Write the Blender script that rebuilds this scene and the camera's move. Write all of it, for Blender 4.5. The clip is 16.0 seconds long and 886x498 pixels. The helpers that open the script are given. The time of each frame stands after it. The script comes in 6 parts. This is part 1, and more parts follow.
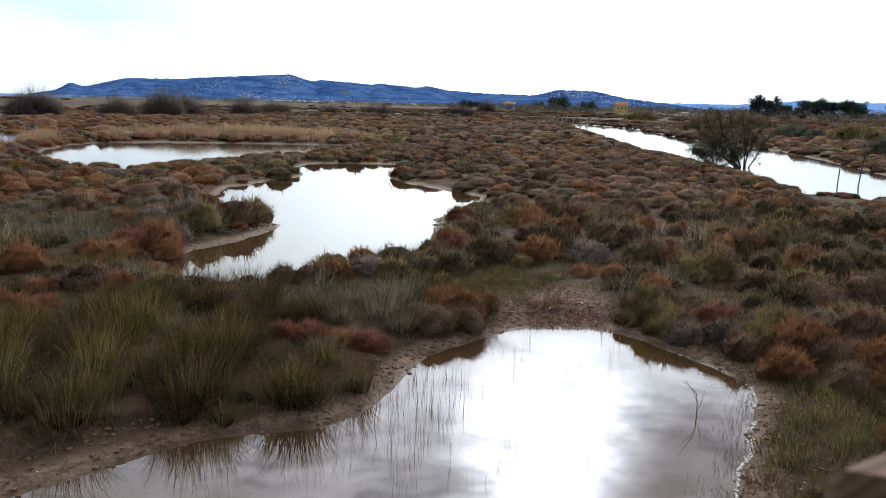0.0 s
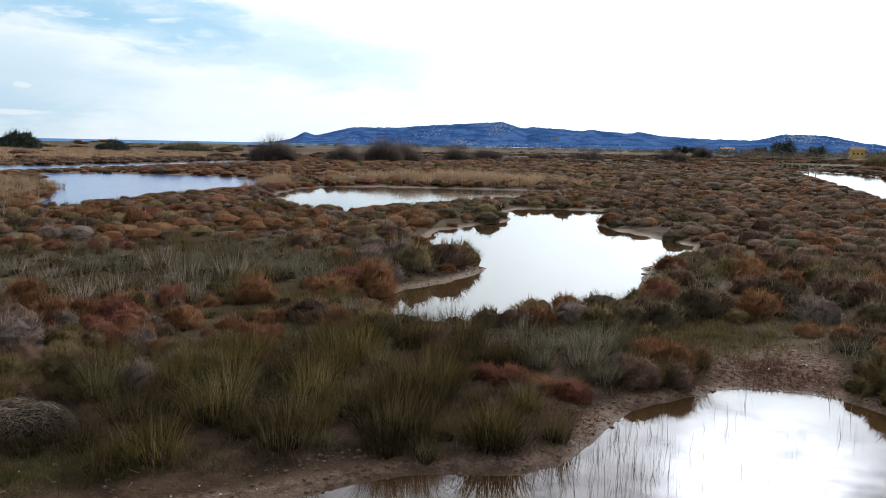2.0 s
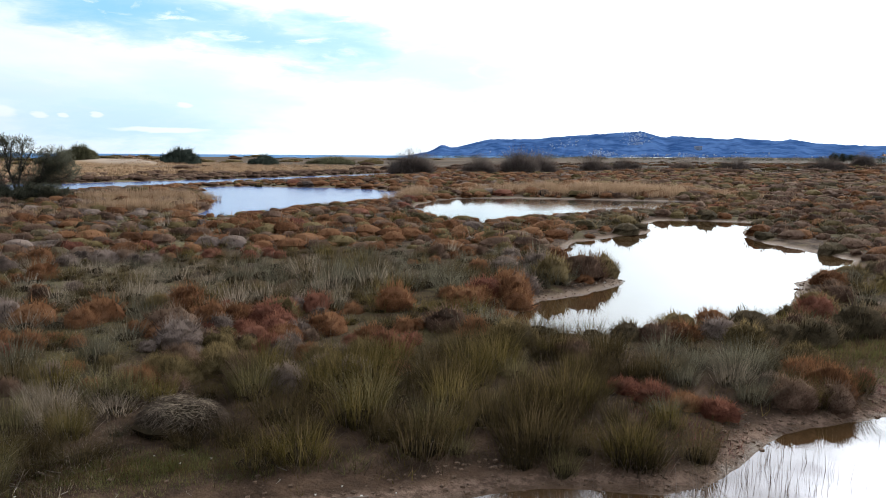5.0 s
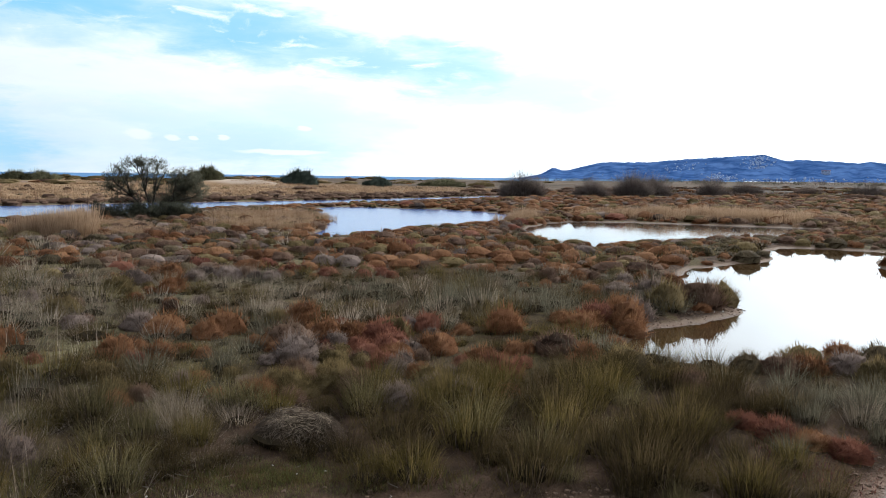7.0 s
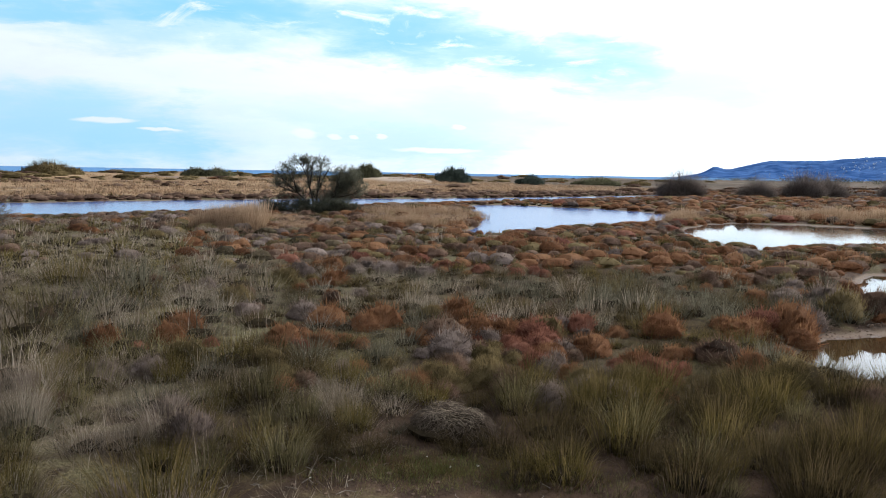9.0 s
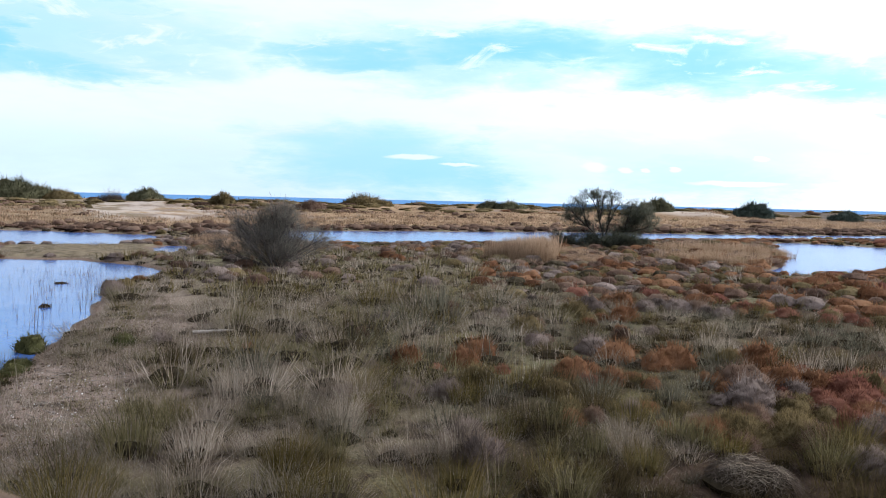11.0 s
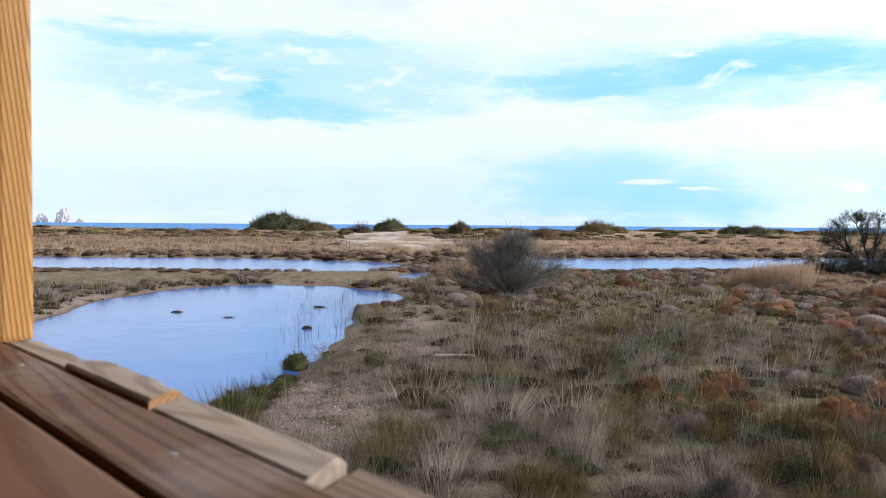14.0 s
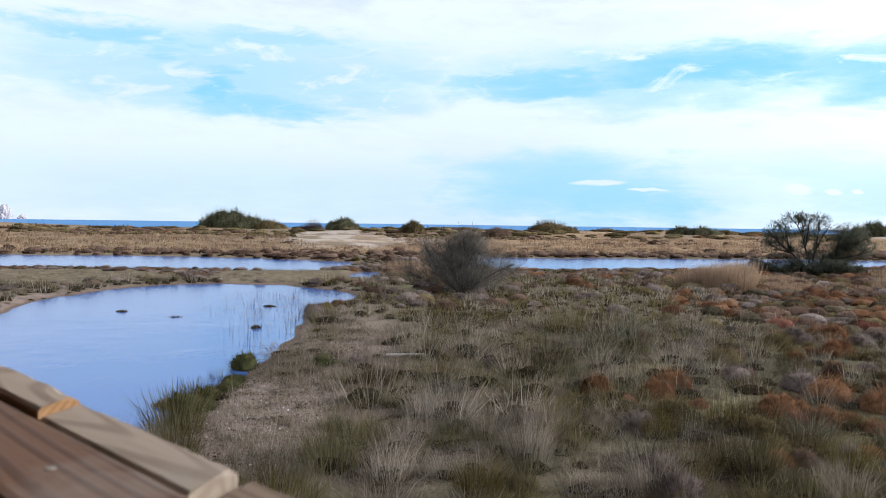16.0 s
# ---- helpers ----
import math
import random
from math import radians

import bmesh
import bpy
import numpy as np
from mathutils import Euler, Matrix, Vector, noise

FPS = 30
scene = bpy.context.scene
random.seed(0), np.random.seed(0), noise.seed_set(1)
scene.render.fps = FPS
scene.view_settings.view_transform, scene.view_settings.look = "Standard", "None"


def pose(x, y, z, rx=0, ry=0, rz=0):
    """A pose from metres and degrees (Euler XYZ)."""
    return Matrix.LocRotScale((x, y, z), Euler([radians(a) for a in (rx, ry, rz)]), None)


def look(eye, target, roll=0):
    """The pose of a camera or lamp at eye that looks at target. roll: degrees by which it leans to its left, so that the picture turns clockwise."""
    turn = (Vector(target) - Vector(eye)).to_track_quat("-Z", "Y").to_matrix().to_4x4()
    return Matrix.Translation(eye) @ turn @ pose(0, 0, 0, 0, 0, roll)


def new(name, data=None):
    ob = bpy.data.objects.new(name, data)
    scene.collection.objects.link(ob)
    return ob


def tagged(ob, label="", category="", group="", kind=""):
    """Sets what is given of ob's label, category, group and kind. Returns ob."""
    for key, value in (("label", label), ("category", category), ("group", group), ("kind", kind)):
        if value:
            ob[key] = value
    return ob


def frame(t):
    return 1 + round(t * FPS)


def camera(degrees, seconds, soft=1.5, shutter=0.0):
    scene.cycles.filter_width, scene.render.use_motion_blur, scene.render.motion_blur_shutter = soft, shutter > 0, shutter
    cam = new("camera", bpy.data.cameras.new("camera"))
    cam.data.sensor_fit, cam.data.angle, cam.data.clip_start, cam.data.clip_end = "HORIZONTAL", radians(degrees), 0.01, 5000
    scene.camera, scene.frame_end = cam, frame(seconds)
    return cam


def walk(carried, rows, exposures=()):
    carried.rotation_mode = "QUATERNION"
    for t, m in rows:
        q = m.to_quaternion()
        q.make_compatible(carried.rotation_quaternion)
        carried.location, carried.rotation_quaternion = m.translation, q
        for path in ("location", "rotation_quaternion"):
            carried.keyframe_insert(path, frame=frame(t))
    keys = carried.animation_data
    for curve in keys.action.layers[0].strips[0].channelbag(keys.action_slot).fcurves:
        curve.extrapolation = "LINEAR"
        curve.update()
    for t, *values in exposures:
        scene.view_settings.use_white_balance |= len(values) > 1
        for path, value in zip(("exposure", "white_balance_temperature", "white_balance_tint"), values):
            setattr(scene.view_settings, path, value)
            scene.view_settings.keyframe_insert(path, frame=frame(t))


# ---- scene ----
cam = camera(59.00, 16.0, soft=1.0)
cam.data.dof.use_dof, cam.data.dof.focus_distance, cam.data.dof.aperture_fstop = True, 15.0, 10.0
PATH = [
    (0.0, pose(-0.098, 0.074, 3.196, 79.47, -1.40, -0.00)),
    (0.5, pose(-0.103, 0.080, 3.195, 80.37, -1.27, 2.84)),
    (1.0, pose(-0.101, 0.086, 3.197, 81.27, -1.23, 5.80)),
    (1.5, pose(-0.113, 0.076, 3.199, 81.43, -1.26, 10.64)),
    (2.0, pose(-0.104, 0.092, 3.202, 82.45, -1.12, 15.06)),
    (2.5, pose(-0.088, 0.077, 3.197, 83.19, -0.93, 17.49)),
    (3.0, pose(-0.097, 0.094, 3.185, 83.11, -1.03, 17.71)),
    (5.5, pose(-0.140, 0.057, 3.192, 83.41, -0.47, 27.22)),
    (6.0, pose(-0.147, 0.036, 3.196, 83.79, -0.68, 29.28)),
    (6.5, pose(-0.150, 0.029, 3.198, 84.37, -0.52, 31.34)),
    (7.0, pose(-0.156, 0.009, 3.197, 84.72, -0.74, 32.95)),
    (7.5, pose(-0.159, 0.010, 3.201, 84.75, -0.73, 35.33)),
    (8.0, pose(-0.160, -0.009, 3.199, 84.89, -0.74, 36.18)),
    (8.5, pose(-0.180, -0.030, 3.198, 84.82, -0.92, 39.84)),
    (9.0, pose(-0.202, -0.038, 3.198, 84.43, -0.98, 44.03)),
    (9.5, pose(-0.215, -0.053, 3.204, 84.10, -1.65, 51.76)),
    (12.0, pose(-0.243, -0.147, 3.214, 86.31, -0.81, 68.41)),
    (12.5, pose(-0.248, -0.137, 3.199, 84.86, -0.89, 70.27)),
    (13.0, pose(-0.225, -0.164, 3.203, 84.99, -0.79, 71.97)),
    (13.5, pose(-0.270, -0.196, 3.204, 86.95, -0.49, 76.91)),
    (14.0, pose(-0.255, -0.215, 3.206, 88.20, -0.41, 81.77)),
    (14.5, pose(-0.249, -0.225, 3.206, 87.73, -0.49, 85.05)),
    (15.0, pose(-0.258, -0.211, 3.206, 88.41, -0.41, 83.64)),
    (15.5, pose(-0.250, -0.200, 3.209, 88.25, -0.54, 80.56)),
    (16.0, pose(-0.267, -0.177, 3.208, 88.17, -0.77, 78.34)),
]
EXPOSURES = [(0.0, -0.28, 6350, 7.0), (0.5, -0.32, 6350, 7.0), (1.5, -0.42, 6350, 7.0), (2.2, -0.38, 6350, 7.0), (3.0, -0.26, 6350, 7.0), (5.5, -0.08, 6350, 7.0), (7.0, -0.06, 6290, 7.0), (9.0, 0.0, 6220, 7.3), (9.7, 0.05, 6200, 7.5), (12.0, 0.20, 5740, 10.5), (13.0, 0.22, 5800, 11.0), (13.5, 0.20, 5890, 10.5), (14.5, 0.05, 5960, 8.5), (16.0, 0.01, 5920, 8.0)]
walk(cam, PATH, EXPOSURES)

# world, sun ----------------------------------------------------------------
SUN_AZ, SUN_EL = -9.0, 24.5          # degrees; azimuth counted anticlockwise from +y


def heading(az, el=0.0):
    a, b = radians(az), radians(el)
    return Vector((-math.sin(a) * math.cos(b), math.cos(a) * math.cos(b), math.sin(b)))


class Nodes:
    """Small helper round a node tree: numbers and sockets mix freely."""

    def __init__(self, tree):
        self.tree = tree
        tree.nodes.clear()

    def put(self, kind, inputs=()):
        n = self.tree.nodes.new(kind)
        for k, v in dict(inputs).items():
            self.link(v, n.inputs[k])
        return n

    def link(self, v, socket):
        if isinstance(v, bpy.types.NodeSocket):
            self.tree.links.new(v, socket)
        else:
            socket.default_value = v

    def math(self, op, a, b=0.0, c=0.0):
        n = self.tree.nodes.new("ShaderNodeMath")
        n.operation = op
        for v, s in zip((a, b, c), n.inputs):
            self.link(v, s)
        return n.outputs[0]

    def smooth(self, v, lo, hi, a=0.0, b=1.0):
        n = self.tree.nodes.new("ShaderNodeMapRange")
        n.interpolation_type = "SMOOTHSTEP"
        for x, s in zip((v, lo, hi, a, b), n.inputs):
            self.link(x, s)
        return n.outputs[0]

    def mix(self, f, a, b, blend="MIX"):
        n = self.tree.nodes.new("ShaderNodeMix")
        n.data_type, n.blend_type = "RGBA", blend
        self.link(f, n.inputs[0])
        self.link(a, n.inputs[6])
        self.link(b, n.inputs[7])
        return n.outputs[2]

    def noise(self, vec, scale, detail=4.0, rough=0.55, distort=0.0, out=0):
        n = self.tree.nodes.new("ShaderNodeTexNoise")
        if vec is not None:
            self.link(vec, n.inputs["Vector"])
        n.inputs["Scale"].default_value = scale
        n.inputs["Detail"].default_value = detail
        n.inputs["Roughness"].default_value = rough
        n.inputs["Distortion"].default_value = distort
        return n.outputs[out]

    def ramp(self, f, stops):
        n = self.tree.nodes.new("ShaderNodeValToRGB")
        while len(n.color_ramp.elements) < len(stops):
            n.color_ramp.elements.new(0.5)
        for e, (p, col) in zip(n.color_ramp.elements, stops):
            e.position, e.color = p, (*col, 1.0)
        self.link(f, n.inputs[0])
        return n.outputs[0]

    def xyz(self, x, y, z):
        n = self.tree.nodes.new("ShaderNodeCombineXYZ")
        for v, s in zip((x, y, z), n.inputs):
            self.link(v, s)
        return n.outputs[0]

    def split(self, vec):
        n = self.tree.nodes.new("ShaderNodeSeparateXYZ")
        self.link(vec, n.inputs[0])
        return n.outputs


def grey(v):
    return (v, v, v)


world = bpy.data.worlds.new("sky")
scene.world = world
world.use_nodes = True
W = Nodes(world.node_tree)
sky = W.tree.nodes.new("ShaderNodeTexSky")
sky.sky_type, sky.sun_disc = "NISHITA", False
sky.sun_elevation, sky.sun_rotation = radians(SUN_EL), radians(-SUN_AZ)
sky.air_density, sky.dust_density, sky.ozone_density = 1.0, 0.6, 2.0
way = W.tree.nodes.new("ShaderNodeTexCoord").outputs["Generated"]
wx, wy, wz = W.split(way)
az = W.math("MULTIPLY", W.math("ARCTAN2", W.math("MULTIPLY", wx, -1.0), wy), 57.2958)
el = W.math("MULTIPLY", W.math("ARCSINE", wz), 57.2958)
flat = W.xyz(W.math("MULTIPLY", az, 0.045), W.math("MULTIPLY", el, 0.17), 0.0)
wisps = W.noise(flat, 1.6, 6.0, 0.60, 0.6)
puffs = W.noise(flat, 4.5, 6.0, 0.64, 0.3)
warp = W.math("ADD", W.math("MULTIPLY", W.math("SUBTRACT", wisps, 0.5), 3.2), W.math("MULTIPLY", W.math("SUBTRACT", puffs, 0.5), 3.4))
az_w = W.math("ADD", az, W.math("MULTIPLY", W.math("SUBTRACT", W.noise(flat, 2.6, 5.0, 0.62), 0.5), 16.0))
el_w = W.math("ADD", el, warp)


def patch_of_sky(az0, el0, wide, tall, slope, strength, lo=-0.35, hi=2.3, at=None):
    """A soft oval in the sky, its edge frayed by the clouds' noise."""
    xa, ya = at or (az_w, el_w)
    u = W.math("SUBTRACT", xa, az0)
    v = W.math("SUBTRACT", W.math("SUBTRACT", ya, el0), W.math("MULTIPLY", u, slope))
    u, v = W.math("DIVIDE", u, wide), W.math("DIVIDE", v, tall)
    return W.smooth(W.math("ADD", W.math("MULTIPLY", u, u), W.math("MULTIPLY", v, v)), lo, hi, strength, 0.0)


# gaps of blue between the cloud banks: the long upper one, broken ends over the lagoon, clear air low over the sea
GAPS = [(59, 10.7, 9.0, 1.5, 0.03, 1.0), (47.5, 9.9, 9.5, 1.7, 0.08, 0.95), (37.5, 8.2, 9.5, 1.7, 0.12, 0.80), (25.5, 6.2, 11, 1.9, 0.10, 0.42),
        (70, 10.0, 7.0, 1.1, -0.06, 0.9), (92, 8.4, 6.0, 1.2, 0.0, 0.85), (95, 9.6, 2.6, 1.8, 0.0, 0.95), (100, 11.9, 5.5, 1.0, 0.05, 0.8),
        (90.5, 12.4, 5.5, 0.8, -0.03, 0.65), (82, 10.6, 5.0, 0.8, 0.1, 0.5), (66, 2.1, 10.5, 1.9, 0.0, 0.82), (70.5, 2.9, 8.5, 2.3, 0.05, 0.75),
        (46, 2.2, 7.0, 1.6, 0.0, 0.50), (42, 3.6, 6.0, 2.0, 0.1, 0.34), (-21, 5.4, 7.0, 1.1, 0.0, 0.22), (-27, 4.0, 6.0, 1.0, 0.0, 0.25), (93, 10.2, 13, 2.6, 0.0, 0.60), (84, 2.0, 30, 2.2, 0.0, 0.24), (62, 10.2, 14, 2.2, 0.0, 0.6), (52, 2.6, 14, 2.2, 0.0, 0.36)]
blue = 0.0
for g in GAPS:
    blue = W.math("MAXIMUM", blue, patch_of_sky(*g))
# white wisps torn across the gaps
torn = W.noise(W.xyz(W.math("MULTIPLY", az, 0.16), W.math("MULTIPLY", W.math("ADD", el, W.math("MULTIPLY", az, 0.06)), 0.55), 3.0), 1.4, 7.0, 0.62, 0.8)
blue = W.math("MULTIPLY", blue, W.math("SUBTRACT", 1.0, W.math("MULTIPLY", W.smooth(torn, 0.52, 0.70, 0.0, 0.85), W.smooth(el, 5.0, 8.0, 0.15, 1.0))))
# small bright cloudlets low over the sea
calm_at = (W.math("ADD", az, W.math("MULTIPLY", W.math("SUBTRACT", puffs, 0.5), 2.0)), W.math("ADD", el, W.math("MULTIPLY", W.math("SUBTRACT", torn, 0.5), 0.5)))
for c in [(67.2, 3.1, 2.0, 0.20, -0.02), (63.8, 2.6, 1.3, 0.13, 0.0), (54.0, 2.6, 0.9, 0.40, 0.0), (52.0, 2.4, 0.5, 0.2, 0.0), (44.5, 1.6, 3.2, 0.20, 0.0), (48.6, 2.5, 0.4, 0.2, 0.0), (50.6, 2.4, 0.35, 0.15, 0.0), (43.0, 3.3, 0.5, 0.2, 0.0)]:
    blue = W.math("MULTIPLY", blue, W.math("SUBTRACT", 1.0, patch_of_sky(*c, 0.95, 0.3, 1.4, calm_at)))
blue = W.math("MULTIPLY", blue, W.math("SUBTRACT", 1.0, patch_of_sky(57.5, 2.2, 3.4, 1.6, 0.0, 0.6)))
# broken cloud higher up
high = W.math("MULTIPLY", W.smooth(W.math("ADD", W.math("MULTIPLY", wisps, 0.7), W.math("MULTIPLY", puffs, 0.3)), 0.50, 0.64),
              W.smooth(el, 15.0, 19.0))
high = W.math("MULTIPLY", high, W.smooth(az, -40.0, 60.0, 0.25, 0.8))
blue = W.math("MINIMUM", W.math("MAXIMUM", blue, high), 1.0)
# clouds: bright round the veiled sun, grey bellies overhead
sd = heading(SUN_AZ, SUN_EL)
dot = W.tree.nodes.new("ShaderNodeVectorMath")
dot.operation = "DOT_PRODUCT"
W.link(way, dot.inputs[0])
dot.inputs[1].default_value = sd
ang = W.math("MULTIPLY", W.math("ARCCOSINE", W.math("MINIMUM", dot.outputs["Value"], 0.99999)), 57.2958)
glow = W.math("ADD", W.smooth(ang, 0.0, 9.0, 16.0, 0.0), W.math("ADD", W.smooth(ang, 0.0, 35.0, 2.8, 0.0), W.smooth(ang, 0.0, 80.0, 0.9, 0.0)))
belly = W.smooth(W.math("MULTIPLY", W.math("ADD", wisps, puffs), 0.5), 0.38, 0.64, 1.12, 0.62)
shade = W.smooth(el, 12.0, 22.0)
belly = W.math("ADD", W.math("MULTIPLY", W.math("SUBTRACT", belly, 1.0), W.math("MULTIPLY_ADD", shade, 0.88, 0.12)), 1.0)
soft_white = W.math("MULTIPLY", W.smooth(el, 0.0, 9.0, 0.94, 1.0), W.smooth(az, 48.0, 76.0, 1.0, 0.93))
heavy = W.math("MAXIMUM", patch_of_sky(-17.0, 26.0, 6.5, 5.0, 0.5, 0.66), patch_of_sky(15, 31.0, 11.0, 4.0, 0.0, 0.12))
belly = W.math("MULTIPLY", belly, W.math("SUBTRACT", 1.0, heavy))
light = W.math("MULTIPLY", W.math("MULTIPLY", W.math("ADD", glow, 1.06), belly), soft_white)
tone = W.mix(W.math("MULTIPLY", shade, 0.85), (0.915, 0.985, 1.05, 1.0), (0.955, 0.970, 1.09, 1.0))
cloud = W.mix(1.0, tone, W.xyz(light, light, light), "MULTIPLY")
clear = W.mix(1.0, sky.outputs[0], (0.085, 0.105, 0.125, 1.0), "MULTIPLY")
clear = W.mix(0.85, clear, (0.235, 0.72, 1.12, 1.0))
# thin veil also over the clear parts
both = W.mix(W.math("MULTIPLY", blue, 0.90), cloud, clear)
bg = W.put("ShaderNodeBackground", {"Color": both, "Strength": 1.0})
W.tree.links.new(bg.outputs[0], W.tree.nodes.new("ShaderNodeOutputWorld").inputs[0])

sun = new("sun", bpy.data.lights.new("sun", "SUN"))
sun.data.energy, sun.data.angle, sun.data.color = 2.8, radians(4.0), (1.0, 0.94, 0.86)
sun.matrix_basis = look((0, 0, 0), tuple(-heading(SUN_AZ, SUN_EL)))
sun.location = (0, 0, 60)

# materials -----------------------------------------------------------------


def material(name):
    m = bpy.data.materials.new(name)
    m.use_nodes = True
    return m, Nodes(m.node_tree)


def finish(N, shader):
    out = N.tree.nodes.new("ShaderNodeOutputMaterial")
    N.tree.links.new(shader, out.inputs[0])


def principled(N, colour, rough=0.8, normal=None, **more):
    p = N.tree.nodes.new("ShaderNodeBsdfPrincipled")
    N.link(colour, p.inputs["Base Color"])
    N.link(rough, p.inputs["Roughness"])
    p.inputs["Specular IOR Level"].default_value = more.get("spec", 0.3)
    if normal is not None:
        N.link(normal, p.inputs["Normal"])
    return p


def bump(N, height, strength, distance=0.02):
    n = N.tree.nodes.new("ShaderNodeBump")
    n.inputs["Strength"].default_value = strength
    n.inputs["Distance"].default_value = distance
    N.link(height, n.inputs["Height"])
    return n.outputs[0]


def position(N):
    return N.tree.nodes.new("ShaderNodeNewGeometry").outputs["Position"]


def plant(name, dark, mid, pale, through_light=0.32, tip=None):
    """Stems and leaves: each blade its own shade, drifting from patch to patch."""
    m, N = material(name)
    dark, mid, pale = [(c[0], c[1], c[2] * 1.06) for c in (dark, mid, pale)]
    geo = N.tree.nodes.new("ShaderNodeNewGeometry")
    isl, pos = geo.outputs["Random Per Island"], geo.outputs["Position"]
    patch = N.noise(pos, 1.6, 5.0, 0.72)
    f = N.math("ADD", N.math("MULTIPLY", isl, 0.5), N.math("MULTIPLY", N.smooth(patch, 0.3, 0.7), 0.5))
    info = N.tree.nodes.new("ShaderNodeObjectInfo").outputs["Random"]
    f = N.math("ADD", f, N.math("MULTIPLY", N.math("SUBTRACT", info, 0.5), 0.25))
    grain = N.noise(pos, 34.0, 4.0, 0.75)
    f = N.math("ADD", f, N.math("MULTIPLY", N.math("SUBTRACT", grain, 0.5), 0.9))
    col = N.ramp(f, [(0.05, dark), (0.5, mid), (0.95, pale)])
    lay = N.tree.nodes.new("ShaderNodeAttribute")
    lay.attribute_name = "outward"
    # Paler upwards: bleached tips on rushes; on cushions, lit tops put into colour.
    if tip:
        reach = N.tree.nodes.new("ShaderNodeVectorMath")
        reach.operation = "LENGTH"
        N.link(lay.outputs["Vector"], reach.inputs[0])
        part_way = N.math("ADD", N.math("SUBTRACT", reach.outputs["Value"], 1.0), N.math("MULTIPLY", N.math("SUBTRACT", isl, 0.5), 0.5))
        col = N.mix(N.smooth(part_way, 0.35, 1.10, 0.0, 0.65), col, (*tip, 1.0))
    turn = N.tree.nodes.new("ShaderNodeVectorTransform")
    turn.vector_type, turn.convert_from, turn.convert_to = "NORMAL", "OBJECT", "WORLD"
    N.link(lay.outputs["Vector"], turn.inputs[0])
    unit = N.tree.nodes.new("ShaderNodeVectorMath")
    unit.operation = "NORMALIZE"
    N.link(turn.outputs[0], unit.inputs[0])
    relief = N.tree.nodes.new("ShaderNodeBump")
    relief.inputs["Strength"].default_value, relief.inputs["Distance"].default_value = 0.8, 0.035
    N.link(grain, relief.inputs["Height"])
    N.link(unit.outputs[0], relief.inputs["Normal"])
    d = principled(N, col, 0.9, relief.outputs[0], spec=0.05)
    t = N.put("ShaderNodeBsdfTranslucent", {"Color": col})
    mix = N.tree.nodes.new("ShaderNodeMixShader")
    mix.inputs[0].default_value = through_light
    N.tree.links.new(d.outputs[0], mix.inputs[1])
    N.tree.links.new(t.outputs[0], mix.inputs[2])
    finish(N, mix.outputs[0])
    return m


